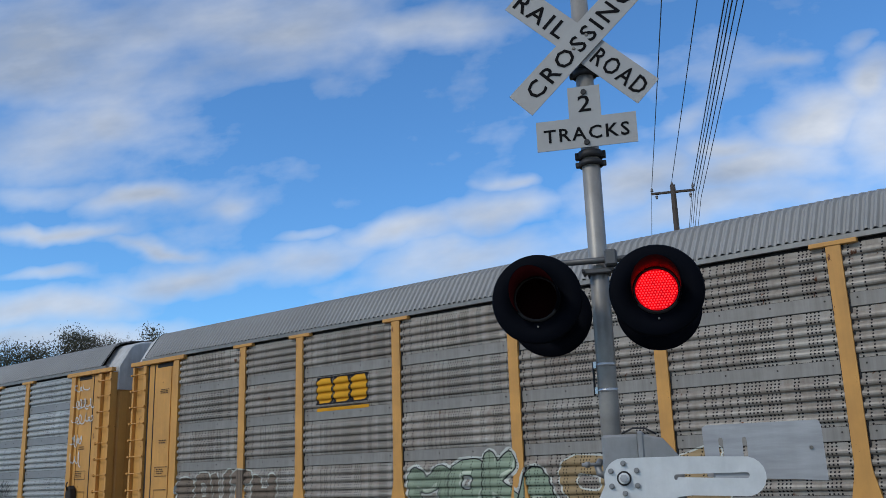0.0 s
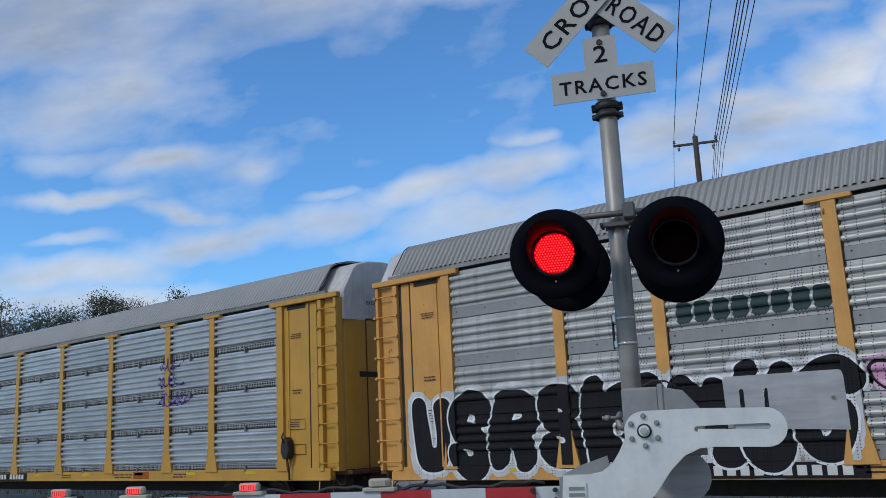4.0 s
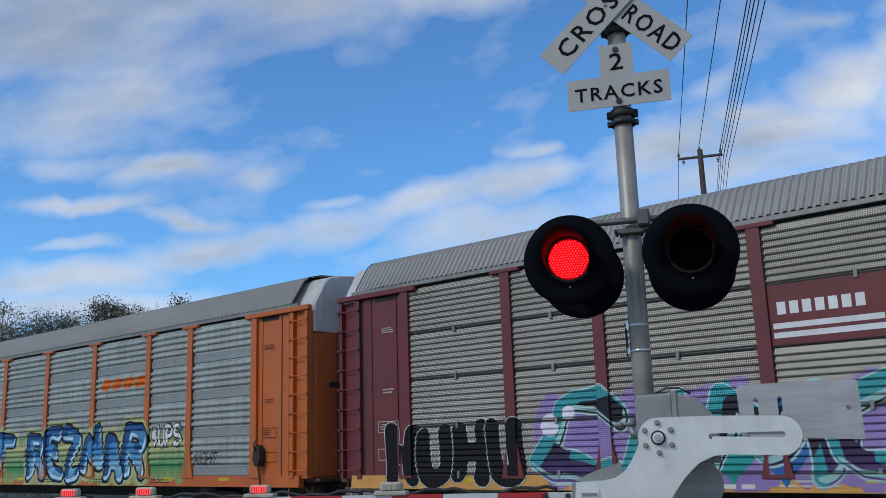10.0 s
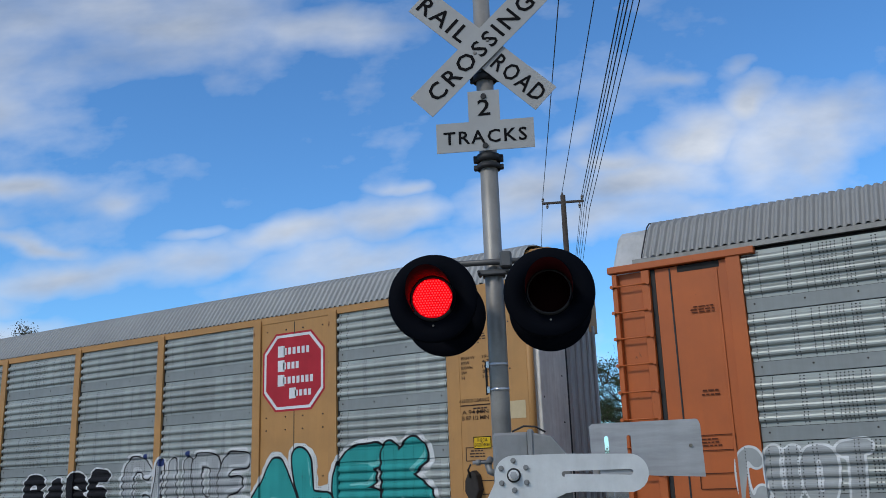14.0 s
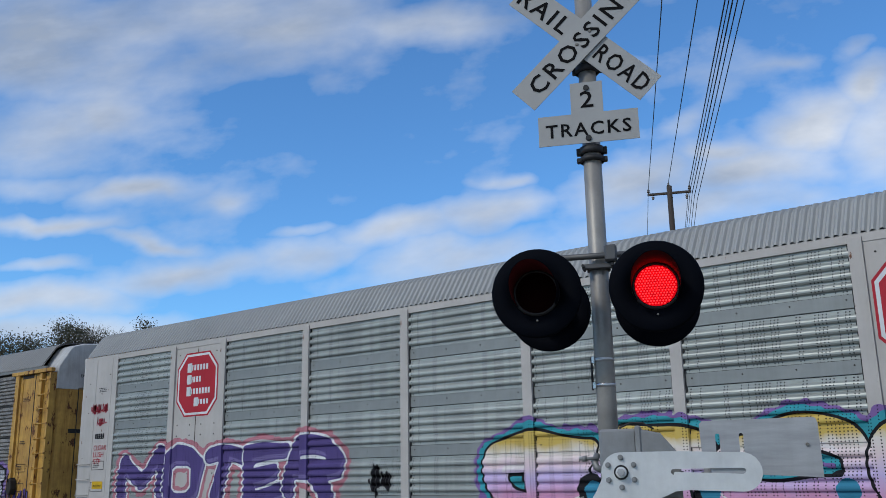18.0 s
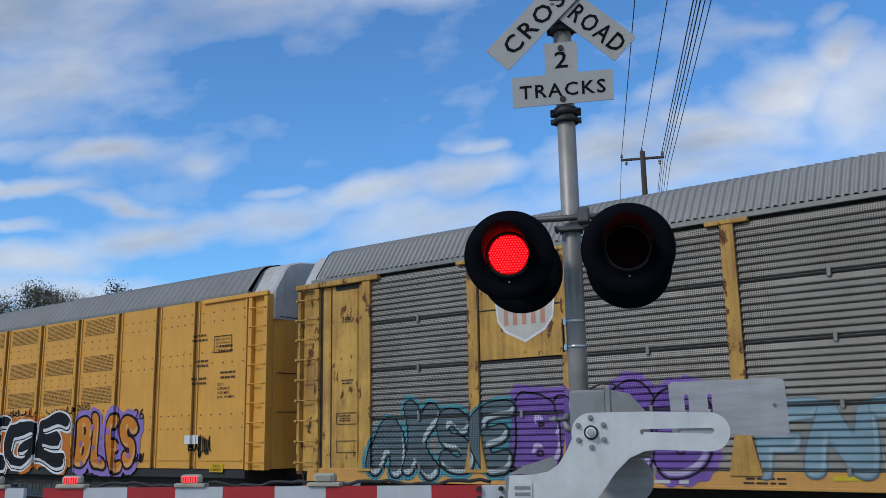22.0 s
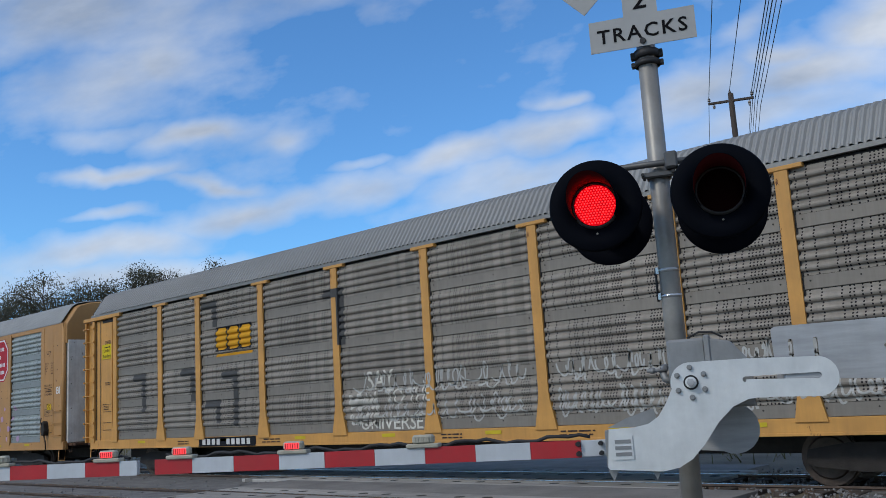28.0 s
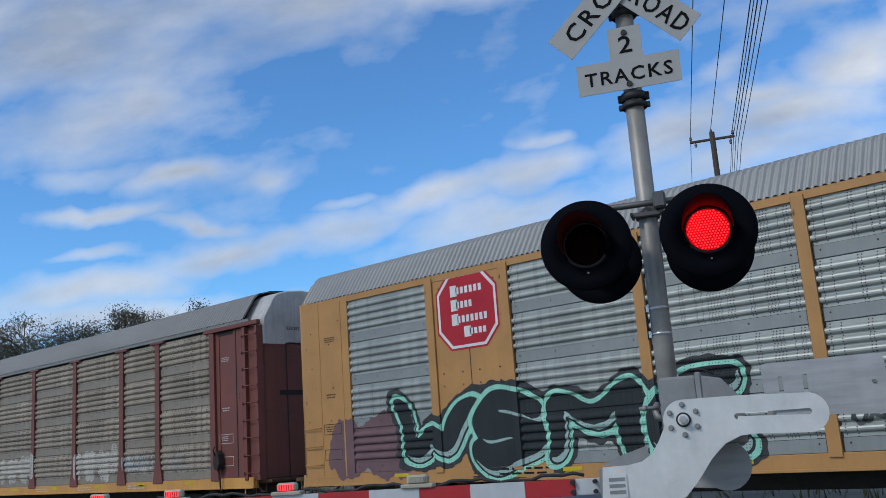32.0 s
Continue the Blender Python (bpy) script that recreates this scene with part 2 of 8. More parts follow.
def box(bm, x0, x1, y0, y1, z0, z1, bevel=0.0):
    v = [bm.verts.new(c) for c in ((x0, y0, z0), (x1, y0, z0), (x1, y1, z0), (x0, y1, z0), (x0, y0, z1), (x1, y0, z1), (x1, y1, z1), (x0, y1, z1))]
    f = [bm.faces.new([v[i] for i in q]) for q in ((0, 3, 2, 1), (4, 5, 6, 7), (0, 1, 5, 4), (1, 2, 6, 5), (2, 3, 7, 6), (3, 0, 4, 7))]
    if bevel:
        edges = list({e for q in f for e in q.edges})
        bmesh.ops.bevel(bm, geom=edges, offset=bevel, segments=1, affect="EDGES", profile=0.6)
    return bm


def tube(bm, a, b, r0, r1=None, n=12, caps=True):
    """A straight round bar from a to b."""
    r1 = r0 if r1 is None else r1
    a, b = Vector(a), Vector(b)
    q = (b - a).to_track_quat("Z", "Y")
    rings = []
    for p, r in ((a, r0), (b, r1)):
        rings.append([bm.verts.new(p + q @ Vector((r * math.cos(2 * math.pi * i / n), r * math.sin(2 * math.pi * i / n), 0))) for i in range(n)])
    for i in range(n):
        bm.faces.new((rings[0][i], rings[0][(i + 1) % n], rings[1][(i + 1) % n], rings[1][i])).smooth = True
    if caps:
        bm.faces.new(rings[0][::-1])
        bm.faces.new(rings[1])
    return bm


def run(bm, points, r, n=8):
    """A round cable or pipe swept along points, as one piece."""
    pts = [Vector(q) for q in points]
    rings = []
    for i, q in enumerate(pts):
        d = (pts[min(i + 1, len(pts) - 1)] - pts[max(i - 1, 0)]).normalized()
        s = d.cross(Vector((0.31, 0.17, 0.93))).normalized()
        u = d.cross(s)
        rings.append([bm.verts.new(q + (s * math.cos(2 * math.pi * k / n) + u * math.sin(2 * math.pi * k / n)) * r) for k in range(n)])
    for x, y in zip(rings, rings[1:]):
        for k in range(n):
            bm.faces.new((x[k], x[(k + 1) % n], y[(k + 1) % n], y[k])).smooth = True
    bm.faces.new(rings[0][::-1])
    bm.faces.new(rings[-1])
    return bm


def slab(bm, outline, y0, y1, bevel=0.0):
    """An outline in x, z (counter-clockwise as seen from -y) made into a plate from y0 to y1."""
    lo = [bm.verts.new((x, y0, z)) for x, z in outline]
    hi = [bm.verts.new((x, y1, z)) for x, z in outline]
    n = len(outline)
    front_face = bm.faces.new(lo)
    bm.faces.new(hi[::-1])
    for i in range(n):
        bm.faces.new((lo[i], hi[i], hi[(i + 1) % n], lo[(i + 1) % n]))
    if bevel:
        bmesh.ops.bevel(bm, geom=list(front_face.edges), offset=bevel, segments=2, affect="EDGES", profile=0.5)
    # shade of the panel's uncut holes, painted into the coat too
    return bm


def pierced(bm, outline, holes, y0, y1):
    """A plate from y0 to y1 with openings cut through it; outlines in x, z."""
    edges = []
    for loop in [outline] + list(holes):
        vs = [bm.verts.new((x, y0, z)) for x, z in loop]
        edges += [bm.edges.new((a, b)) for a, b in zip(vs, vs[1:] + vs[:1])]
    faces = [f for f in bmesh.ops.triangle_fill(bm, use_beauty=True, use_dissolve=False, edges=edges)["geom"] if isinstance(f, bmesh.types.BMFace)]
    out = bmesh.ops.extrude_face_region(bm, geom=faces)["geom"]
    for v in out:
        if isinstance(v, bmesh.types.BMVert):
            v.co.y = y1
    return bm


def mesh_of(bm, name, material=None, smooth=False):
    me = bpy.data.meshes.new(name)
    bmesh.ops.recalc_face_normals(bm, faces=bm.faces)
    bm.to_mesh(me)
    bm.free()
    if material:
        me.materials.append(material)
    if smooth:
        me.polygons.foreach_set("use_smooth", [True] * len(me.polygons))
    return me


def part(name, bm, material, parent=None, label="", smooth=False, kind=""):
    """Links a bmesh, or a mesh that others share, as one mesh object under a thing or a part."""
    me = bm if isinstance(bm, bpy.types.Mesh) else mesh_of(bm, name, material, smooth)
    ob = new(name, me)
    if parent:
        ob.parent = parent
    if label or kind:
        tagged(ob, label, kind=kind)
    return ob


def thing(name, label, category, m=None, group=""):
    ob = new(name)
    ob.empty_display_size = 0.3
    if m is not None:
        ob.matrix_basis = m
    return tagged(ob, label, category, group)


def letters(text, size, fat=0.0, align="CENTER", squash=1.0, spacing=1.0, res=2):
    """Flat lettering in the x, z plane, as a bmesh; its foot on z = 0."""
    cu = bpy.data.curves.new("lettering", "FONT")
    cu.body, cu.size, cu.offset, cu.align_x, cu.space_character, cu.resolution_u = text, size, fat, align, spacing, res
    ob = bpy.data.objects.new("lettering", cu)
    me = bpy.data.meshes.new_from_object(ob)
    bpy.data.objects.remove(ob)
    bpy.data.curves.remove(cu)
    bm = bmesh.new()
    bm.from_mesh(me)
    bpy.data.meshes.remove(me)
    bmesh.ops.remove_doubles(bm, verts=bm.verts, dist=1e-5)
    for v in bm.verts:
        v.co = Vector((v.co.x * squash, 0, v.co.y))
    return bm


def shift(bm, x=0, y=0, z=0, turn=0.0):
    """Moves a bmesh, after a turn in the x, z plane (degrees, counter-clockwise as seen from -y)."""
    c, s = math.cos(radians(turn)), math.sin(radians(turn))
    for v in bm.verts:
        a, b = v.co.x, v.co.z
        v.co = Vector((a * c - b * s + x, v.co.y + y, a * s + b * c + z))
    return bm


# ---------------------------------------------------------------- ground, road and tracks
asphalt = surface("asphalt", (0.20, 0.19, 0.18), 0.9, 0, 0.3, 1.2, bump=0.5, bump_scale=90)
earth = surface("earth", (0.16, 0.14, 0.10), 0.95, 0, 0.4, 0.7, bump=0.6, bump_scale=25)
gravel_bed = surface("gravel bed", (0.16, 0.155, 0.15), 0.95, 0, 0.4, 3.0, bump=1.0, bump_scale=40)
timber = surface("crossing concrete", (0.36, 0.345, 0.32), 0.9, 0, 0.3, 1.5, dirt=0.45, bump=0.5, bump_scale=30, spread=0.5, stretch=(0.3, 3, 3))
rail_steel = surface("rail steel", (0.14, 0.10, 0.08), 0.6, 0.5, 0.4, 5)
rail_top = surface("rail top", (0.5, 0.5, 0.5), 0.25, 1.0, 0.1, 5)
rubber = surface("black rubber", (0.02, 0.02, 0.021), 0.7, 0, 0.3, 4)

bm = bmesh.new()
v = [bm.verts.new(c) for c in ((-2500, -2500, -0.12), (2500, -2500, -0.12), (2500, 2500, -0.12), (-2500, 2500, -0.12))]
bm.faces.new(v)
tagged(part("ground", bm, earth), "bare brown earth and dry grass around the crossing", "ground", kind="structure")

# the road meets the track at the sign's angle
rd = Matrix.Rotation(radians(SIGN), 4, "Z")


def on_road(x, y):
    return rd @ Vector((x, y, 0))


bm = bmesh.new()
corners = [on_road(x, y) for x, y in ((-0.9, -60), (-11.5, -60), (-11.5, 3.4), (-0.9, 3.4))]
lo = [bm.verts.new((p.x, p.y, -0.119)) for p in corners]
hi = [bm.verts.new((p.x, p.y, 0.0)) for p in corners]
bm.faces.new(hi)
for i in range(4):
    bm.faces.new((lo[i], lo[(i + 1) % 4], hi[(i + 1) % 4], hi[i]))
tagged(part("road", bm, asphalt), "worn grey asphalt road running up to the tracks", "road", kind="structure")
bm = bmesh.new()
corners = [on_road(x, y) for x, y in ((-0.9, 14.5), (-11.5, 14.5), (-11.5, 140), (-0.9, 140))]
lo = [bm.verts.new((p.x, p.y, -0.119)) for p in corners]
hi = [bm.verts.new((p.x, p.y, 0.0)) for p in corners]
bm.faces.new(hi)
for i in range(4):
    bm.faces.new((lo[i], lo[(i + 1) % 4], hi[(i + 1) % 4], hi[i]))
tagged(part("road_beyond", bm, asphalt), "worn grey asphalt road beyond the tracks", "road", kind="structure")

# ballast shoulder of both tracks
bm = bmesh.new()
prof = ((TRACK_NEAR - 2.6, -0.13), (TRACK_NEAR - 1.7, -0.07), (TRACK + 1.7, -0.07), (TRACK + 2.6, -0.13))
for x0, x1 in ((-420, -14.5), (-2.0, 420)):
    a = [bm.verts.new((x0, y, z)) for y, z in prof]
    b = [bm.verts.new((x1, y, z)) for y, z in prof]
    for i in range(3):
        bm.faces.new((a[i], b[i], b[i + 1], a[i + 1]))
tagged(part("ballast", bm, gravel_bed), "grey crushed stone ballast under two railway tracks", "ballast", kind="structure")

# loose stones where the camera sees the shoulder
rng = random.Random(4)
vs, fs = [], []
for _ in range(7000):
    x = rng.uniform(-6, 10) if rng.random() < 0.8 else rng.uniform(-30, 30)
    y = rng.uniform(TRACK_NEAR - 2.4, TRACK + 2.4)
    if -13.6 < x < -2.2 - 0.45 * (y - 3.4):
        continue
    r = rng.uniform(0.015, 0.04)
    c = Vector((x, y, -0.07 + r * 0.4))
    q = Euler([rng.uniform(0, 6.3) for _ in range(3)]).to_matrix()
    base = len(vs)
    for d in ((1, 0, 0), (-1, 0, 0), (0, 1, 0), (0, -1, 0), (0, 0, 1), (0, 0, -1)):
        vs.append(c + q @ (Vector(d) * r * rng.uniform(0.6, 1.25)))
    for f in ((0, 2, 4), (2, 1, 4), (1, 3, 4), (3, 0, 4), (2, 0, 5), (1, 2, 5), (3, 1, 5), (0, 3, 5)):
        fs.append([base + k for k in f])
me = bpy.data.meshes.new("ballast_stones")
me.from_pydata(vs, [], fs)
stone = surface("ballast stone", (0.22, 0.215, 0.21), 0.9, 0, 0.5, 9)
me.materials.append(stone)
tagged(new("ballast_stones", me), "loose grey crushed stones between the rails", "ballast", kind="stuff")

RAIL = ((-0.036, 0), (0.036, 0), (0.036, -0.035), (0.009, -0.05), (0.009, -0.14), (0.07, -0.165), (0.07, -0.18), (-0.07, -0.18), (-0.07, -0.165), (-0.009, -0.14), (-0.009, -0.05), (-0.036, -0.035))


def rail(y, label):
    bm = bmesh.new()
    rings = [[bm.verts.new((x, y + a, b + 0.002)) for a, b in RAIL] for x in (-420, 420)]
    n = len(RAIL)
    for i in range(n):
        bm.faces.new((rings[0][i], rings[1][i], rings[1][(i + 1) % n], rings[0][(i + 1) % n]))
    ob = part("rail", bm, rail_steel)
    ob.data.materials.append(rail_top)
    for p in ob.data.polygons:
        if p.normal.z > 0.9 and p.center.z > -0.01:
            p.material_index = 1
    return tagged(ob, label, "rail", "rails", kind="structure")


for c in (TRACK_NEAR, TRACK):
    for s in (-0.7525, 0.7525):
        rail(c + s, "rusty steel rail with a polished head")

# sleepers of both tracks outside the crossing
bm = box(bmesh.new(), -0.115, 0.115, -1.3, 1.3, -0.2, -0.05, 0.01)
sleeper = mesh_of(bm, "sleeper", surface("sleeper wood", (0.07, 0.055, 0.045), 0.9, 0, 0.4, 4, bump=0.6, bump_scale=40))
for c in (TRACK_NEAR, TRACK):
    for i in range(60):
        x = -2.2 - 0.45 * (c - 3.4) + 0.4 + 0.52 * i
        ob = part("sleeper", sleeper, None)
        ob.location = (x, c, 0)
        tagged(ob, "dark creosoted wooden railway sleeper in the ballast", "sleeper", "sleepers")

# crossing surface: timber panels between and beside the rails
deck = thing("crossing_deck", "weathered concrete crossing panels with dark bolt recesses between the rails", "crossing deck")
deck["kind"] = "structure"
bolt_me = mesh_of(tube(bmesh.new(), (0, 0, -0.02), (0, 0, 0.004), 0.105, 0.095, 14), "bolt_recess", surface("bolt recess", (0.03, 0.028, 0.026), 0.7, 0.3, 0.3, 8))
planks = {}
for c in (TRACK_NEAR, TRACK):
    for a, b in ((-1.5, -0.80), (-0.66, 0.66), (0.80, 1.5)):
        for k in range(5):
            x0 = -13.9 + 2.42 * k - 0.45 * (c - 3.4)
            key = (round(b - a, 3),)
            if key not in planks:
                planks[key] = mesh_of(box(bmesh.new(), 0, 2.40, 0, b - a, -0.16, 0, 0.008), "panel", timber)
            ob = part("panel", planks[key], None, deck)
            ob.location = (x0, c + a, rng.uniform(-0.006, 0.003))
            for bx in (0.3, 1.2, 2.1):
                for by in (((b - a) / 2,) if b - a < 1 else (0.3, b - a - 0.3)):
                    part("bolt_recess", bolt_me, None, ob).location = (bx, by, 0.0)
for y0, y1, x0 in ((TRACK_NEAR - 1.9, TRACK_NEAR - 1.52, -13.9), (TRACK_NEAR + 1.52, TRACK - 1.52, -14.9), (TRACK + 1.52, TRACK + 2.6, -16.5)):
    bm = box(bmesh.new(), x0, x0 + 12.1 - (0 if y0 < 5 else 0.6), y0, y1, -0.13, -0.004)
    tagged(part("crossing_asphalt", bm, asphalt), "cracked grey asphalt strip beside the rails", "road", kind="structure")

# grassed island with a pale kerb beside the road
def island(bm, grow, z0, z1):
    pts = [(-19.5 - grow, -3.0), (-17.7 - grow, 2.4), (-17.3, 2.85 + grow), (-16.4, 3.0 + grow), (-13.2, 2.85 + grow), (-10.5 + grow, 2.6), (-10.2 + grow, -0.5), (-11.5, -4.0)]
    lo = [bm.verts.new((x, y, z0)) for x, y in pts]
    hi = [bm.verts.new((x, y, z1)) for x, y in pts]
    bm.faces.new(hi)
    for i in range(len(pts)):
        bm.faces.new((lo[i], lo[(i + 1) % len(pts)], hi[(i + 1) % len(pts)], hi[i]))
    return bm


tagged(part("kerb", island(bmesh.new(), 0.12, -0.11, 0.10), surface("kerb concrete", (0.42, 0.41, 0.38), 0.9, 0, 0.2, 3, dirt=0.3)), "pale concrete kerb round a grassed island", "kerb", kind="structure")
tagged(part("verge", island(bmesh.new(), 0.0, 0.0, 0.115), surface("short grass", (0.14, 0.15, 0.055), 0.95, 0, 0.5, 6, bump=1.0, bump_scale=60)), "short dull green grass inside the kerb", "grass", kind="structure")

# ---------------------------------------------------------------- the crossing signal
galv = surface("galvanised steel", (0.28, 0.285, 0.285), 0.5, 0.35, 0.22, 5, dirt=0.25, bump=0.1, bump_scale=80)
mast_steel = surface("mast steel", (0.29, 0.28, 0.26), 0.45, 0.25, 0.25, 4, dirt=0.4, dirt_colour=(0.16, 0.14, 0.12), bump=0.15, bump_scale=50)
plate_steel = surface("plate aluminium", (0.68, 0.69, 0.68), 0.45, 0.35, 0.12, 6, dirt=0.25, dirt_colour=(0.3, 0.3, 0.3), bump=0.08, bump_scale=40)
weight_steel = surface("counterweight steel", (0.41, 0.42, 0.43), 0.5, 0.2, 0.25, 5, dirt=0.2, stretch=(0.4, 1, 3))
black = surface("black signal paint", (0.0025, 0.0035, 0.0065), 0.75, 0, 0.2, 4, gloss=0.05)
clamp_black = surface("dark clamp", (0.022, 0.022, 0.023), 0.6, 0.2, 0.3, 9)
dark_steel = surface("dark galvanised steel", (0.11, 0.11, 0.11), 0.5, 0.5, 0.25, 6, dirt=0.3)
sign_white = surface("sign sheeting", (0.34, 0.345, 0.34), 0.55, 0, 0.06, 5, dirt=0.12, dirt_colour=(0.45, 0.42, 0.36))
sign_black = surface("sign lettering", (0.010, 0.010, 0.011), 0.8, 0, 0.15, 8, gloss=0.05)
screw = surface("screw head", (0.25, 0.22, 0.18), 0.4, 0.8, 0.3, 20)
red_sheet = surface("red reflective sheeting", (0.42, 0.012, 0.018), 0.45, 0, 0.15, 5, dirt=0.2)
white_sheet = surface("white reflective sheeting", (0.50, 0.53, 0.56), 0.45, 0, 0.08, 5, dirt=0.2)
lens_dark = surface("unlit red lens", (0.007, 0.0008, 0.001), 0.6, 0, 0.1, 8, gloss=0.02)
# red put into the black lining strengthens the lamp's glow inside the hood
hood_glow_lining = surface("hood lining tinted with red glow", (0.075, 0.010, 0.012), 0.85, 0, 0.2, 6, gloss=0.03)
ivory = surface("ivory housing", (0.42, 0.40, 0.32), 0.6, 0, 0.2, 8, dirt=0.3)
arm_glow = surface("red arm lamp glow", (0.4, 0.02, 0.02), 0.4, 0, 0.05, 8, emit=(1.0, 0.05, 0.06, 1.6))


def glow(name, colour, strength):
    """A surface that gives off light of its own."""
    m = bpy.data.materials.new(name)
    m.use_nodes = True
    bs = m.node_tree.nodes["Principled BSDF"]
    bs.inputs["Base Color"].default_value = (0.12, 0.002, 0.006, 1)
    bs.inputs["Roughness"].default_value = 0.4
    bs.inputs["Specular IOR Level"].default_value = 0.05
    bs.inputs["Emission Color"].default_value = (*colour, 1)
    bs.inputs["Emission Strength"].default_value = strength
    return m


led_point = glow("lit red diode", (1.0, 0.0042, 0.0048), 15.0)
lens_lit = glow("lit red lens", (1.0, 0.004, 0.012), 0.55)
signal = thing("crossing_signal", "galvanised railway crossing signal with crossbuck, red flashing lamps and gate", "crossing signal", pose(0, 0, 0, 0, 0, SIGN))
MX, MY = 0.010, 0.085     # the mast's axis
bm = tube(bmesh.new(), (MX, MY, -0.1), (MX, MY, 5.12), 0.066, 0.061, 28)
mast = part("mast", bm, mast_steel, signal)
bm = tube(bmesh.new(), (MX, MY, -0.12), (MX, MY, 0.35), 0.13, 0.11, 24)
box(bm, MX - 0.22, MX + 0.22, MY - 0.22, MY + 0.22, -0.13, 0.03, 0.01)
part("base", bm, galv, signal, "cast mast base bolted to the ground")
bm = tube(bmesh.new(), (MX, MY, 5.10), (MX, MY, 5.19), 0.075, 0.03, 20)
part("finial", bm, galv, signal)
for z, h in ((3.79, 0.05), (3.735, 0.035), (4.40, 0.05)):
    bm = tube(bmesh.new(), (MX, MY, z), (MX, MY, z + h), 0.083, 0.083, 22)
    box(bm, MX - 0.105, MX + 0.105, MY - 0.02, MY + 0.02, z, z + h, 0.005)
    part("clamp", bm, clamp_black, signal)
for z in (2.355, 2.19):
    bm = tube(bmesh.new(), (MX, MY, z), (MX, MY, z + 0.022), 0.0658, 0.0658, 24)
    box(bm, MX - 0.082, MX - 0.06, MY - 0.03, MY, z - 0.012, z + 0.034, 0.003)
    part("steel_band", bm, surface("bright steel band", (0.55, 0.56, 0.57), 0.28, 0.9, 0.15, 9), signal)
bm = run(bmesh.new(), [(MX - 0.082, MY - 0.02, 2.17), (MX - 0.082, MY - 0.02, 2.385)], 0.008)
part("conduit", bm, clamp_black, signal)

# crossbuck: two blades, letters on each
for name, text, sgn, y in (("crossing_blade", "CROSSING", 1, -0.030), ("railroad_blade", None, -1, -0.014)):
    bm = slab(bmesh.new(), ((-0.61, -0.111), (0.61, -0.111), (0.61, 0.111), (-0.61, 0.111)), y - 0.004, y + 0.002)
    shift(bm, 0.0, 0, 4.62, 44 * sgn)
    blade = part(name, bm, sign_white, signal, "white reflective blade with black capitals")
    if text:
        groups = ((text, 0.0, 1.02),)
    else:
        groups = (("RAIL", -0.36, 0.44), ("ROAD", 0.36, 0.44))
    for word, cx, width in groups:
        b2 = letters(word, 0.182, 0.0024, squash=0.92, spacing=1.22)
        lo, hi = min(v.co.x for v in b2.verts), max(v.co.x for v in b2.verts)
        for v in b2.verts:
            v.co.x = (v.co.x - (lo + hi) / 2) * width / (hi - lo)
        shift(b2, cx, y - 0.0065, -0.064)
        shift(b2, 0.0, 0, 4.62, 44 * sgn)
        part("lettering", b2, sign_black, blade)
    for cx in (-0.06, 0.07):
        b2 = tube(bmesh.new(), (0, y - 0.004, 0), (0, y - 0.011, 0), 0.013, 0.010, 10)
        shift(b2, cx, 0, 0)
        shift(b2, 0.0, 0, 4.62, 44 * sgn)
        part("bolt", b2, screw, blade)
bm = tube(bmesh.new(), (MX, MY, 4.55), (MX, MY, 4.70), 0.078, 0.078, 20)
box(bm, -0.07, 0.09, -0.012, 0.05, 4.50, 4.74, 0.006)
part("crossbuck_bracket", bm, clamp_black, signal)

# two-tracks plate
H0 = 3.85
bm = slab(bmesh.new(), ((-0.343, H0), (0.343, H0), (0.343, H0 + 0.219), (0.111, H0 + 0.219), (0.111, H0 + 0.448), (-0.111, H0 + 0.448), (-0.111, H0 + 0.219), (-0.343, H0 + 0.219)), -0.004, 0.002)
plate = part("track_count_plate", bm, sign_white, signal, "white reflective plate with black lettering")
for word, z, width, size in (("TRACKS", H0 + 0.058, 0.585, 0.135), ("2", H0 + 0.262, 0.09, 0.17)):
    b2 = letters(word, size, 0.0021, squash=0.92, spacing=1.2)
    lo, hi = min(v.co.x for v in b2.verts), max(v.co.x for v in b2.verts)
    for v in b2.verts:
        v.co.x = (v.co.x - (lo + hi) / 2) * width / (hi - lo)
    part("lettering", shift(b2, 0, -0.0065, z), sign_black, plate)
for z in (H0 + 0.035, H0 + 0.405):
    part("bolt", tube(bmesh.new(), (0.0, -0.003, z), (0.0, -0.016, z), 0.021, 0.019, 14), clamp_black, plate)

# lamp arm and lamps, a pair to each side of the mast
bm = run(bmesh.new(), [(-0.40, -0.02, 3.045), (0.42, -0.02, 3.045)], 0.021, 12)
part("lamp_arm", bm, dark_steel, signal)
bm = tube(bmesh.new(), (MX, MY, 2.962), (MX, MY, 2.996), 0.078, 0.078, 22)
box(bm, MX - 0.105, MX + 0.11, MY - 0.10, MY - 0.06, 2.962, 2.996, 0.006)
part("arm_clamp", bm, dark_steel, signal)
for x in (MX - 0.095, MX + 0.095):
    part("clamp_bolt", tube(bmesh.new(), (x, MY - 0.13, 2.979), (x, MY + 0.02, 2.979), 0.011, 0.011, 8), clamp_black, signal)
bm = box(bmesh.new(), MX + 0.05, MX + 0.13, -0.06, 0.03, 3.0, 3.11, 0.012)
part("junction_box", bm, dark_steel, signal)
LAMPS = []
RD, RL = 0.292, 0.142
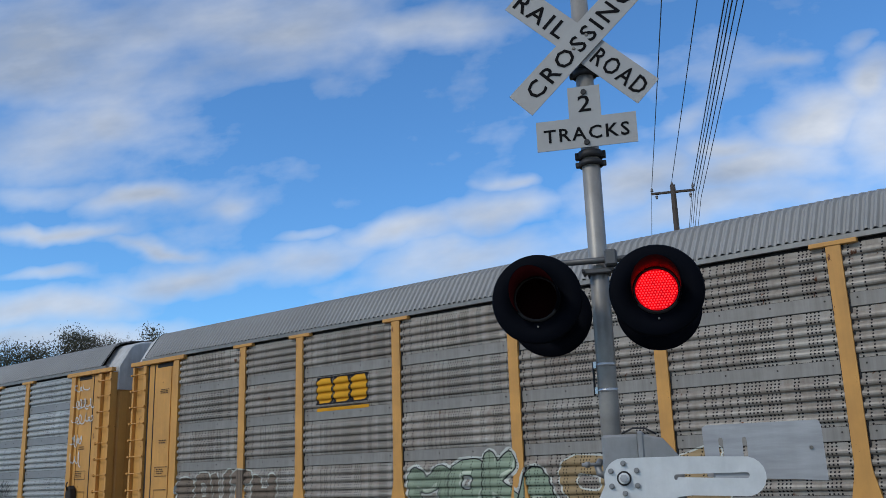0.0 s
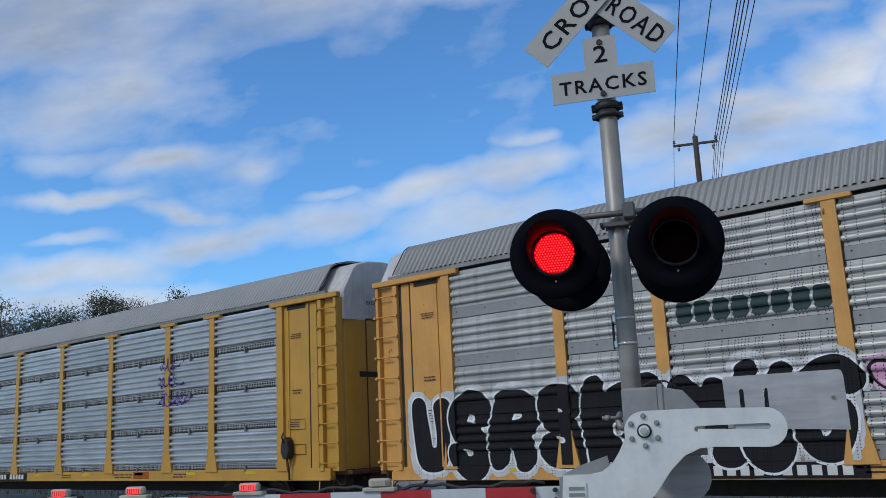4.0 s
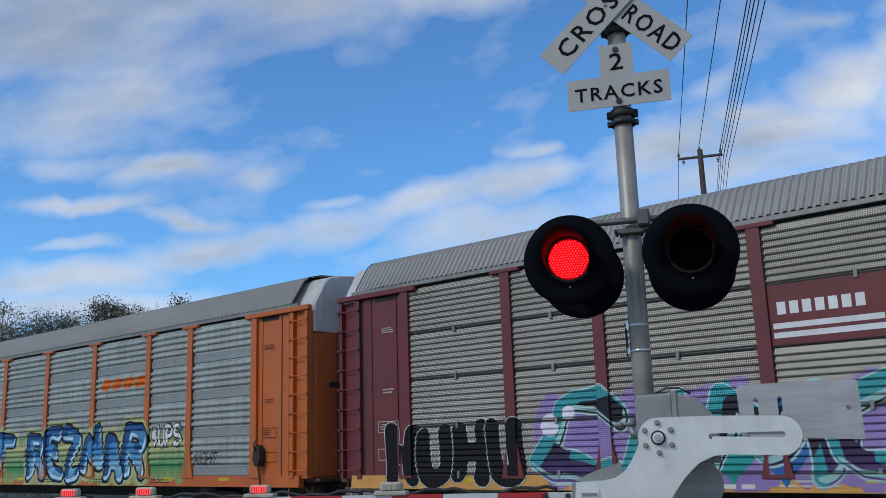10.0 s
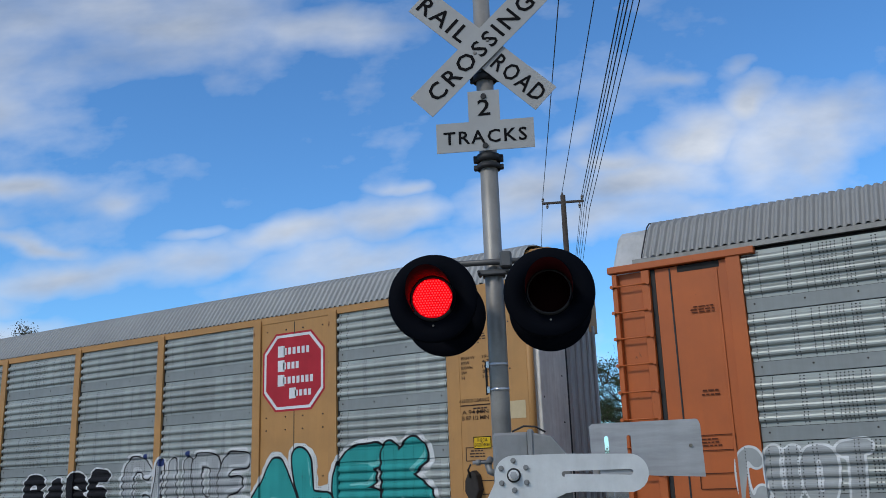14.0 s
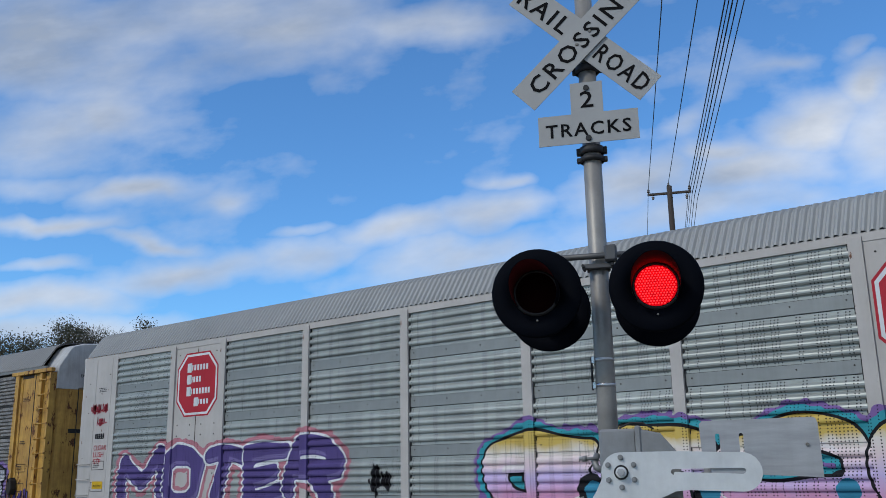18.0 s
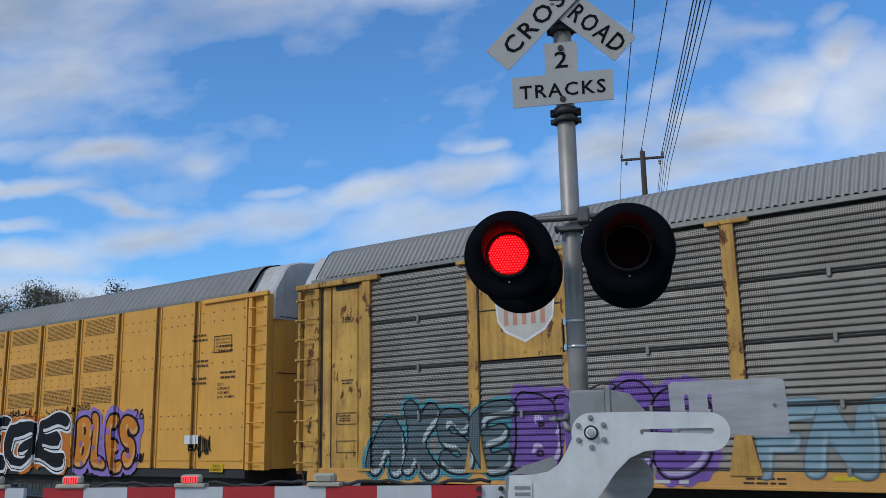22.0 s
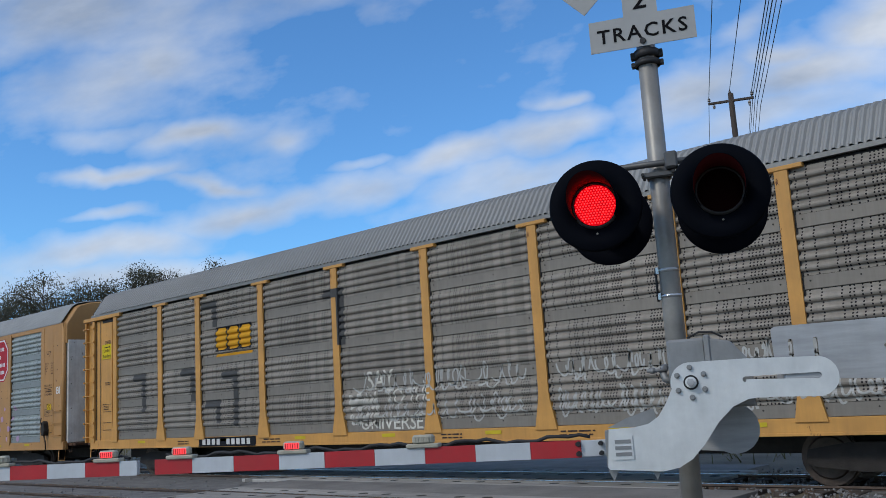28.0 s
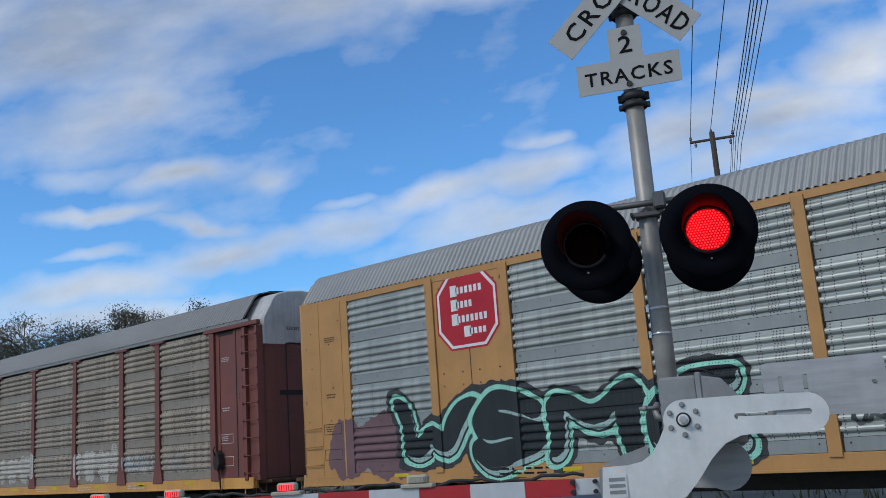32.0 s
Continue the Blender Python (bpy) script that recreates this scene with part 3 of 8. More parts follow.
for side, cx in (("a", -0.375), ("b", 0.375)):
    for back in (0, 1):
        yd = -0.25 if not back else 0.46
        f = -1 if not back else 1
        cz = 2.776
        name = "lamp" if not back else "rear_lamp"
        # background disc, a ring
        bm = bmesh.new()
        n = 56
        rings = []
        for r, y in ((RL + 0.012, yd), (RD - 0.012, yd - 0.006 * -f), (RD, yd - 0.012 * f), (RD - 0.004, yd - 0.02 * f), (RL + 0.012, yd - 0.012 * f)):
            rings.append([bm.verts.new((cx + r * math.cos(2 * math.pi * i / n), y, cz + r * math.sin(2 * math.pi * i / n))) for i in range(n)])
        for a, b in zip(rings, rings[1:] + rings[:1]):
            for i in range(n):
                bm.faces.new((a[i], a[(i + 1) % n], b[(i + 1) % n], b[i]))
        disc = part(name, bm, black, signal, "round black lamp background with hooded red lens", smooth=True)
        # housing behind
        bm = tube(bmesh.new(), (cx, yd - 0.012 * f, cz), (cx, yd - 0.19 * f, cz), RL + 0.022, 0.10, 32)
        tube(bm, (cx, yd - 0.12 * f, cz), (cx, -0.02 if not back else 0.02, 3.03), 0.022, 0.022, 10)
        part("housing", bm, black, disc, smooth=False)
        # hood: a half sleeve that reaches further at the top
        bm = bmesh.new()
        m = 40
        vin, vout, win, wout = [], [], [], []
        for i in range(m + 1):
            a = radians(-35 + 250 * i / m)
            reach = 0.05 + 0.28 * max(0.0, math.sin(a) * 0.5 + 0.5) ** 1.2
            flare = 1.0 + 0.02 * (reach / 0.25)
            for lst, r, y in ((vin, RL + 0.004, yd), (vout, RL + 0.009, yd), (win, (RL + 0.004) * flare, yd + f * reach), (wout, (RL + 0.009) * flare, yd + f * reach)):
                lst.append(bm.verts.new((cx + r * math.cos(a), y, cz + r * math.sin(a))))
        for i in range(m):
            for p, q in ((vin, win), (wout, vout), (win, wout)):
                bm.faces.new((p[i], p[i + 1], q[i + 1], q[i])).smooth = True
        for i in (0, m):
            bm.faces.new((vin[i], win[i], wout[i], vout[i]))
        hood = part("hood", bm, black, disc)
        hood.data.materials.append(hood_glow_lining)
        for i in range(m):
            hood.data.polygons[3 * i].material_index = 1
        # retaining ring with small screws
        bm = bmesh.new()
        rings = []
        for r, y in ((RL - 0.010, yd + f * 0.004), (RL - 0.008, yd + f * 0.014), (RL + 0.004, yd + f * 0.012), (RL + 0.010, yd)):
            rings.append([bm.verts.new((cx + r * math.cos(2 * math.pi * i / 48), y, cz + r * math.sin(2 * math.pi * i / 48))) for i in range(48)])
        for a, b in zip(rings, rings[1:]):
            for i in range(48):
                bm.faces.new((a[i], a[(i + 1) % 48], b[(i + 1) % 48], b[i])).smooth = True
        part("lens_ring", bm, surface("lens ring", (0.03, 0.028, 0.027), 0.5, 0.5, 0.2, 9), disc)
        for a in (270,):
            p = (cx + RD * 0.62 * math.cos(radians(a)), cz + RD * 0.62 * math.sin(radians(a)))
            part("screw", tube(bmesh.new(), (p[0], yd + f * 0.008, p[1]), (p[0], yd + f * 0.014, p[1]), 0.007, 0.006, 8), screw, disc)
        if not back:
            # the lens insert turns on its upright axis inside the housing: LED side, dark side
            bm = bmesh.new()
            for i in range(40):
                a, b = 2 * math.pi * i / 40, 2 * math.pi * (i + 1) / 40
                rr = RL - 0.012
                bm.faces.new([bm.verts.new((rr * math.cos(q), y, rr * math.sin(q))) for q, y in ((a, -0.004), (b, -0.004), (b, 0.004), (a, 0.004))])
            insert = part("lens_insert", bm, black, signal, "round two-sided lens insert")
            insert.location = (cx, yd + 0.004, cz)
            for nm, mat, yy, lab in (("lit_lens", lens_lit, -0.004, "glowing red LED lens"), ("dark_lens", lens_dark, 0.004, "dark unlit red lens")):
                bm = bmesh.new()
                sgn = -1 if yy < 0 else 1
                prev = None
                for j in range(5):
                    r = (RL - 0.012) * (1 - j / 5)
                    y = yy + sgn * 0.010 * (1 - (r / (RL - 0.012)) ** 2)
                    ring = [bm.verts.new((r * math.cos(2 * math.pi * i / 40), y, r * math.sin(2 * math.pi * i / 40))) for i in range(40)]
                    if prev:
                        for i in range(40):
                            bm.faces.new((prev[i], prev[(i + 1) % 40], ring[(i + 1) % 40], ring[i]))
                    prev = ring
                bm.faces.new(prev)
                lens = part(nm, bm, mat, insert, lab, smooth=True)
                if yy < 0:
                    # the diodes, in staggered rows
                    bm = bmesh.new()
                    pitch, rl = 0.0185, RL - 0.018
                    for row in range(-8, 9):
                        for col in range(-9, 10):
                            px, pz = (col + 0.5 * (row % 2)) * pitch, row * pitch * 0.866
                            if math.hypot(px, pz) > rl:
                                continue
                            py = yy - 0.010 * (1 - (math.hypot(px, pz) / (RL - 0.012)) ** 2) - 0.0015
                            bm.faces.new([bm.verts.new((px + 0.0054 * math.cos(radians(60 * q)), py, pz + 0.0054 * math.sin(radians(60 * q)))) for q in range(6)])
                    leds = bpy.data.meshes.new("leds")
                    bm.to_mesh(leds)
                    bm.free()
                    leds.materials.append(led_point)
                    both = bmesh.new()
                    both.from_mesh(lens.data)
                    k = len(both.faces)
                    both.from_mesh(leds)
                    both.faces.ensure_lookup_table()
                    for f in both.faces[k:]:
                        f.material_index = 1
                    both.to_mesh(lens.data)
                    both.free()
                    lens.data.materials.append(led_point)
            LAMPS.append(insert)
        else:
            bm = tube(bmesh.new(), (cx, yd - 0.005, cz), (cx, yd + 0.002, cz), RL - 0.012, RL - 0.012, 32)
            part("dark_lens", bm, lens_dark, disc)

# gate mechanism, bracket plate, counterweights
PY = -0.54


def arc(cx, cz, r, a0, a1, n=8):
    return [(cx + r * math.cos(radians(a0 + (a1 - a0) * i / n)), cz + r * math.sin(radians(a0 + (a1 - a0) * i / n))) for i in range(n + 1)]


OUT = arc(0.105, 1.650, 0.112, 195, 92, 7)[::-1]     # round the pivot, from above to the left
bracket = [(-0.395, 1.205), (-0.385, 1.190), (-0.09, 1.172)] + [(0.0, 1.19), (0.075, 1.235), (0.145, 1.31), (0.235, 1.43), (0.315, 1.505), (0.40, 1.542), (0.47, 1.548)] \
    + [(0.765, 1.536)] + arc(0.765, 1.643, 0.107, -80, 80, 9) + [(0.40, 1.762)] + OUT + [(-0.045, 1.54), (-0.09, 1.475), (-0.15, 1.435), (-0.23, 1.42), (-0.375, 1.415)]


def bracket_plate(y, name, material):
    bm = bmesh.new()
    slot = [(0.400, 1.648)] + arc(0.770, 1.648, 0.016, -90, 90, 5) + arc(0.395, 1.648, 0.016, 90, 270, 5)
    pierced(bm, bracket, (slot,), y - 0.006, y + 0.006)
    return part(name, bm, material, signal, "bright plate bracket that carries the gate arm")


bp = bracket_plate(PY, "gate_bracket", plate_steel)
bm = tube(bmesh.new(), (0.105, PY, 1.650), (0.105, PY - 0.018, 1.650), 0.042, 0.040, 24)
part("pivot_washer", bm, clamp_black, bp)
bm = tube(bmesh.new(), (0.105, PY - 0.014, 1.650), (0.105, PY - 0.030, 1.650), 0.032, 0.030, 20)
part("pivot_flange", bm, plate_steel, bp)
bm = tube(bmesh.new(), (0.105, PY - 0.025, 1.650), (0.105, PY - 0.052, 1.650), 0.022, 0.022, 6)
part("pivot_nut", bm, weight_steel, bp)
nut = mesh_of(tube(tube(bmesh.new(), (0, 0, 0), (0, -0.008, 0), 0.016, 0.016, 14), (0, -0.006, 0), (0, -0.02, 0), 0.011, 0.010, 6), "bolt", galv)
for i in range(6):
    a = radians(90 + 60 * i)
    ob = part("bolt", nut, None, bp)
    ob.location = (0.105 + 0.083 * math.cos(a), PY - 0.006, 1.650 + 0.083 * math.sin(a))
# far bracket plate and the rounded weight behind
bm = slab(bmesh.new(), arc(0.30, 1.36, 0.15, -120, 60, 10) + [(0.20, 1.55), (0.02, 1.36), (0.10, 1.24)], 0.02, 0.12)
part("rear_weight", bm, weight_steel, signal, "dark rounded weight behind the bracket")
# the mechanism's case
bm = box(bmesh.new(), -0.02, 0.20, -0.40, 0.02, 1.50, 1.90, 0.015)
part("mechanism_case", bm, galv, signal, "grey cast gate mechanism case")
bm = slab(bmesh.new(), ((0.20, 1.50), (0.44, 1.50), (0.44, 1.74), (0.335, 1.87), (0.20, 1.90)), -0.42, -0.02, 0.01)
part("mechanism_cover", bm, galv, signal)
bm = box(bmesh.new(), 0.19, 0.225, -0.43, 0.0, 1.50, 1.915, 0.008)
part("cover_flange", bm, galv, signal)
bm = run(bmesh.new(), [(0.10, -0.38, 1.905), (0.17, -0.38, 1.935), (0.24, -0.38, 1.93), (0.30, -0.38, 1.895)], 0.006, 6)
part("wire", bm, rubber, signal)
bm = run(bmesh.new(), [(-0.02, -0.12, 1.66), (-0.065, -0.12, 1.68), (-0.075, -0.10, 1.72), (-0.06, -0.06, 1.755)], 0.022, 10)
tube(bm, (-0.17, -0.12, 1.735), (-0.05, -0.12, 1.735), 0.011, 0.011, 8)
tube(bm, (-0.15, -0.12, 1.735), (-0.12, -0.12, 1.735), 0.018, 0.018, 8)
part("conduit_elbow", bm, galv, signal, "galvanised conduit elbow")
# counterweight plate with two slots
SLOTS = [arc(x, 1.852, 0.013, 0, 180, 6) + [(x - 0.013, 1.69), (x + 0.013, 1.69)] for x in (0.665, 0.800)]
bm = pierced(bmesh.new(), [(0.572, 1.640)] + [(1.236, 1.604), (1.232, 1.915)] + arc(1.205, 1.925, 0.022, 0, 90, 4) + [(0.585, 1.94), (0.564, 1.925)], SLOTS, -0.215, -0.195)
cw = part("counterweight_plate", bm, weight_steel, signal, "flat grey steel counterweight plate")
part("bolt", tube(bmesh.new(), (1.165, -0.216, 1.79), (1.165, -0.224, 1.79), 0.011, 0.010, 12), screw, cw)
bm = box(bmesh.new(), 0.60, 0.86, PY + 0.01, -0.215, 1.63, 1.67, 0.004)
part("counterweight_bar", bm, weight_steel, signal)

# arm adapter box
bm = box(bmesh.new(), -0.40, -0.10, PY - 0.004, PY + 0.10, 1.20, 1.41, 0.006)
ad = part("arm_adapter", bm, galv, signal, "galvanised steel channel that clamps the gate arm")
bm = slab(bmesh.new(), ((-0.39, 1.42), (-0.10, 1.42), (-0.12, 1.52), (-0.28, 1.47)), PY + 0.05, PY + 0.056)
part("adapter_lug", bm, galv, ad)
part("maker_plate", slab(bmesh.new(), ((-0.355, 1.245), (-0.245, 1.245), (-0.245, 1.375), (-0.355, 1.375)), PY - 0.014, PY - 0.008), plate_steel, ad, "raised maker's plate with unreadable lettering")
for z in (1.265, 1.30, 1.335):
    part("lettering", slab(bmesh.new(), ((-0.345, z), (-0.255, z), (-0.255, z + 0.02), (-0.345, z + 0.02)), PY - 0.017, PY - 0.0145), galv, ad)
for x in (-0.37, -0.13):
    part("lug", slab(bmesh.new(), ((x - 0.03, 1.19), (x, 1.125), (x + 0.03, 1.19)), PY + 0.02, PY + 0.03), galv, ad)


def gate_arm(parent, x0, edges, first_red, lamps):
    """A striped gate arm with lamps on top, from x0 to the left; z is its foot."""
    zc, h, yc, d = 1.263, 0.098, PY + 0.03, 0.03
    end = edges[-1]
    bm = box(bmesh.new(), end, x0, yc + 0.002, yc + d, zc + 0.003, zc + h - 0.003, 0.003)
    arm = part("gate_arm", bm, white_sheet, parent, "red and white striped gate arm with small red lamps")
    red = first_red
    for a, b in zip(edges, edges[1:]):
        k = 0.0
        part("stripe", box(bmesh.new(), b + 0.001, a - 0.001, yc - 0.003, yc + 0.002, zc + k, zc + h + k), red_sheet if red else white_sheet, arm)
        red = not red
    for x, lit in lamps:
        bm = bmesh.new()
        box(bm, x - 0.105, x + 0.105, yc - 0.02, yc + 0.05, zc + h - 0.004, zc + h + 0.022, 0.006)
        box(bm, x - 0.068, x + 0.068, yc - 0.012, yc + 0.042, zc + h + 0.02, zc + h + 0.075, 0.012)
        lamp = part("arm_lamp", bm, ivory, arm, "ivory arm lamp with a red lens" if lit else "ivory arm lamp with a dull ribbed lens")
        part("lens", box(bmesh.new(), x - 0.05, x + 0.05, yc - 0.018, yc - 0.011, zc + h + 0.028, zc + h + 0.066, 0.003), arm_glow if lit else ivory, lamp)
        for k in range(6):
            xx = x - 0.042 + k * 0.0168
            part("rib", box(bmesh.new(), xx - 0.003, xx + 0.003, yc - 0.021, yc - 0.0175, zc + h + 0.03, zc + h + 0.064), ivory if not lit else red_sheet, lamp)
    pts = []
    n = 46
    lo, hi = end + 0.05, x0 - 0.1
    for i in range(n + 1):
        x = hi + (lo - hi) * i / n
        pts.append((x, yc + 0.055 + 0.01 * math.sin(i * 1.3), zc + h + 0.014 + 0.012 * math.sin(i * 0.7) + 0.008 * math.sin(i * 2.1)))
    part("cable", run(bmesh.new(), pts, 0.011, 6), rubber, arm)
    return arm


arm = gate_arm(signal, -0.40, (-0.545, -0.845, -1.18, -1.50, -1.83, -2.17, -2.49, -2.82, -3.13, -3.42), True, ((-1.51, 0), (-2.39, 1), (-3.22, 1)))
for z in (1.285, 1.34):
    part("bolt", tube(bmesh.new(), (-0.56, PY + 0.03, z), (-0.56, PY - 0.0, z), 0.016, 0.014, 10), clamp_black, arm)
    part("bolt", tube(bmesh.new(), (-0.43, PY + 0.03, z), (-0.43, PY - 0.005, z), 0.014, 0.012, 10), clamp_black, arm)

# the gate that closes the other lane, its tip next to this one's
other = thing("lane_gate", "red and white striped gate arm across the far lane", "crossing gate", pose(0, 0, 0, 0, 0, SIGN))
gate_arm(other, -3.56, (-3.56, -3.70, -3.98, -4.30, -4.62, -4.94, -5.26, -5.58, -5.9, -6.22, -6.54, -6.86, -7.18), False, ((-3.80, 1), (-4.72, 0), (-5.6, 0)))
bm = tube(bmesh.new(), (-8.9, MY, -0.1), (-8.9, MY, 1.75), 0.066, 0.066, 20)
box(bm, -9.05, -8.7, PY + 0.1, 0.0, 1.45, 1.85, 0.015)
part("post", bm, mast_steel, other)
bm = slab(bmesh.new(), ((-7.25, 1.20), (-7.2, 1.42), (-7.7, 1.45), (-8.6, 1.76), (-8.95, 1.76), (-8.95, 1.54), (-8.5, 1.52), (-7.8, 1.19)), PY - 0.006, PY + 0.006)
box(bm, -7.4, -7.15, PY - 0.004, PY + 0.1, 1.2, 1.41)
box(bm, -8.95, -8.8, PY, PY + 0.2, 1.58, 1.7)
part("gate_bracket", bm, plate_steel, other)

# ---------------------------------------------------------------- railcars
YP = -1.425            # panel plane, near side, in the car's space
Z0, Z1 = 1.045, 4.785  # foot and top of the side panels
ROWS = 4
RH = (Z1 - Z0) / ROWS
POSTS = (-9.13, -7.17, -4.31, -1.46, 1.42, 4.27, 7.13, 9.08)
EDGE = 11.72


def ribs(lo, hi, count, depth, flat=0.35):
    """Points of trapezoid ribs between two heights."""
    pts, p = [], (hi - lo) / count
    for i in range(count):
        a = lo + i * p
        pts += [(a, 0.0), (a + p * (0.5 - flat) * 0.6, depth), (a + p * (0.5 - flat) * 0.6 + p * flat, depth), (a + p * 0.72, 0.0)]
    return pts


def ridges(lo, pitch, count, depth):
    """Points of rounded ridges, steep below and sloping above."""
    pts = []
    for i in range(count):
        a = lo + i * pitch
        pts += [(a, 0.0), (a + pitch * 0.10, depth * 0.72), (a + pitch * 0.24, depth * 0.97), (a + pitch * 0.40, depth), (a + pitch * 0.55, depth * 0.84), (a + pitch * 0.80, 0.0)]
    return pts


def profile(kind):
    """Height in a row of panels, and how far it stands proud there."""
    if kind == "ribbed":
        return [(0.0, -0.008), (0.006, 0.020), (0.205, 0.020), (0.209, -0.004), (0.212, 0.0)] + ridges(0.268, 0.158, 4, 0.050) + [(RH - 0.003, 0.0)]
    if kind == "fine":
        pts = [(0.0, -0.02), (0.012, 0.006)]
        for i in range(8):
            a = 0.03 + i * 0.108
            pts += [(a, 0.0), (a + 0.018, 0.030), (a + 0.035, 0.036), (a + 0.060, 0.024)]
        return pts + [(RH - 0.02, 0.0), (RH - 0.004, -0.02)]
    if kind == "wide":
        return [(0.0, -0.045), (0.026, 0.004), (0.14, 0.004)] + ridges(0.16, 0.150, 5, 0.072) + [(RH - 0.010, 0.0), (RH - 0.002, -0.045)]
    return [(0.0, 0.0), (RH - 0.001, 0.0)]


def proud(kind, z):
    """How far a panel of that kind stands proud at height z."""
    if z <= Z0 or z >= Z1 or kind == "smooth":
        return 0.03 if z <= Z0 else 0.0
    h = (z - Z0) % RH
    pts = profile(kind)
    for (a, p), (b, q) in zip(pts, pts[1:]):
        if a <= h <= b:
            return p + (q - p) * ((h - a) / (b - a) if b > a else 0)
    return pts[-1][1]


PANELS = {}


def panel_mesh(kind, width, material):
    key = (kind, round(width, 3), material.name)
    if key not in PANELS:
        bm = bmesh.new()
        pts = profile(kind)
        if kind == "ribbed":
            pts = pts[4:]
        a = [bm.verts.new((0, -p, z)) for z, p in pts]
        b = [bm.verts.new((width, -p, z)) for z, p in pts]
        for i in range(len(pts) - 1):
            bm.faces.new((a[i], b[i], b[i + 1], a[i + 1]))
        me = bpy.data.meshes.new("panel")
        bm.to_mesh(me)
        bm.free()
        me.materials.append(material)
        PANELS[key] = me
    return PANELS[key]


SHARED = {}


def shared(key, build, material):
    """One mesh for alike parts of one colour."""
    k = (key, material.name)
    if k not in SHARED:
        SHARED[k] = mesh_of(build(bmesh.new()), key.split(":")[0], material)
    return SHARED[k]


ROOF_LINE = ((1.47, 4.915), (1.455, 4.965), (1.10, 5.49), (0.96, 5.59), (0.60, 5.68), (0.0, 5.73))


def roof_mesh(bm, half, pitch=0.125, depth=0.026, raised=(1, 2), steps=4, drop_by=0.0):
    """A roof of crosswise ribs: a steep straight slope above each eave, then nearly flat."""
    line = [(y, z - drop_by * min(1.0, (z - 4.915) / 0.5)) for y, z in ROOF_LINE]
    sect = [(-y, z) for y, z in line] + [(y, z) for y, z in line[-2::-1]]
    n = int(2 * half / pitch)
    last = None
    for k in range(n * steps + 1):
        x = -half + 2 * half * k / (n * steps)
        d = depth if k % steps in raised else 0.0
        ring = [bm.verts.new((x, y * (1 + d / 1.47), z + d)) for y, z in sect]
        if last:
            for i in range(len(sect) - 1):
                bm.faces.new((last[i], ring[i], ring[i + 1], last[i + 1]))
        last = ring
    return bm


def end_mesh(bm, sign, z0, z1, bulge=0.22):
    """A car's end: rounded at the corners, from z0 to z1."""
    half = [(13.40, 1.31), (13.48 + 0.35 * bulge, 1.29), (13.48 + 0.75 * bulge, 1.20), (13.48 + 0.95 * bulge, 1.0), (13.48 + bulge, 0.6)]
    pts = [(x, -y) for x, y in half] + [(x, y) for x, y in half[::-1]]
    last = len(pts) - 1
    lo = [bm.verts.new((sign * x, y, z0)) for x, y in pts]
    hi = [bm.verts.new((sign * x, y, z1)) for x, y in pts]
    for i in range(last):
        bm.faces.new((lo[i], lo[i + 1], hi[i + 1], hi[i]))
    bm.faces.new(hi)
    bm.faces.new(lo[::-1])
    return bm


def cap_mesh(bm, sign, x1=13.70, half=1.31):
    """The closed upper end under the roof, its top following the roof."""
    pts = [(-y * half / 1.47, z - 0.05) for y, z in ROOF_LINE] + [(y * half / 1.47, z - 0.05) for y, z in ROOF_LINE[-2::-1]]
    last = len(pts) - 1
    x0 = 12.9
    rows = [[bm.verts.new((sign * x, y * k, 4.2 + (z - 4.2) * kz)) for y, z in pts] for x, k, kz in ((x0, 1.0, 1.0), (x1 - 0.05, 1.0, 1.0), (x1, 0.975, 0.98))]
    low = [[bm.verts.new((sign * x, y * k, 4.25)) for y in (-half, half)] for x, k in ((x0, 1.0), (x1 - 0.05, 1.0), (x1, 0.975))]
    for a, b in zip(rows, rows[1:]):
        for i in range(last):
            bm.faces.new((a[i], b[i], b[i + 1], a[i + 1]))
    for (a, b), (la, lb) in zip(zip(rows, rows[1:]), zip(low, low[1:])):
        bm.faces.new((la[0], lb[0], b[0], a[0]))
        bm.faces.new((la[1], a[-1], b[-1], lb[1]))
    bm.faces.new([low[2][0]] + rows[2] + [low[2][1]])
    return bm


def post_mesh(bm, w, flare, top):
    """An upright post on the side, widening at its foot."""
    h = w / 2
    out = [(-h, Z0 + 0.55), (-h, top), (h, top), (h, Z0 + 0.55)]
    if flare:
        out = [(-h - 0.14, Z0 - 0.06), (h + 0.14, Z0 - 0.06), (h + 0.02, Z0 + 0.5), (h, Z0 + 0.6), (h, top), (-h, top), (-h, Z0 + 0.6), (-h - 0.02, Z0 + 0.5)]
    else:
        out = [(-h, Z0 - 0.06), (h, Z0 - 0.06), (h, top), (-h, top)]
    return slab(bm, out, -1.50, -1.38, 0.006)


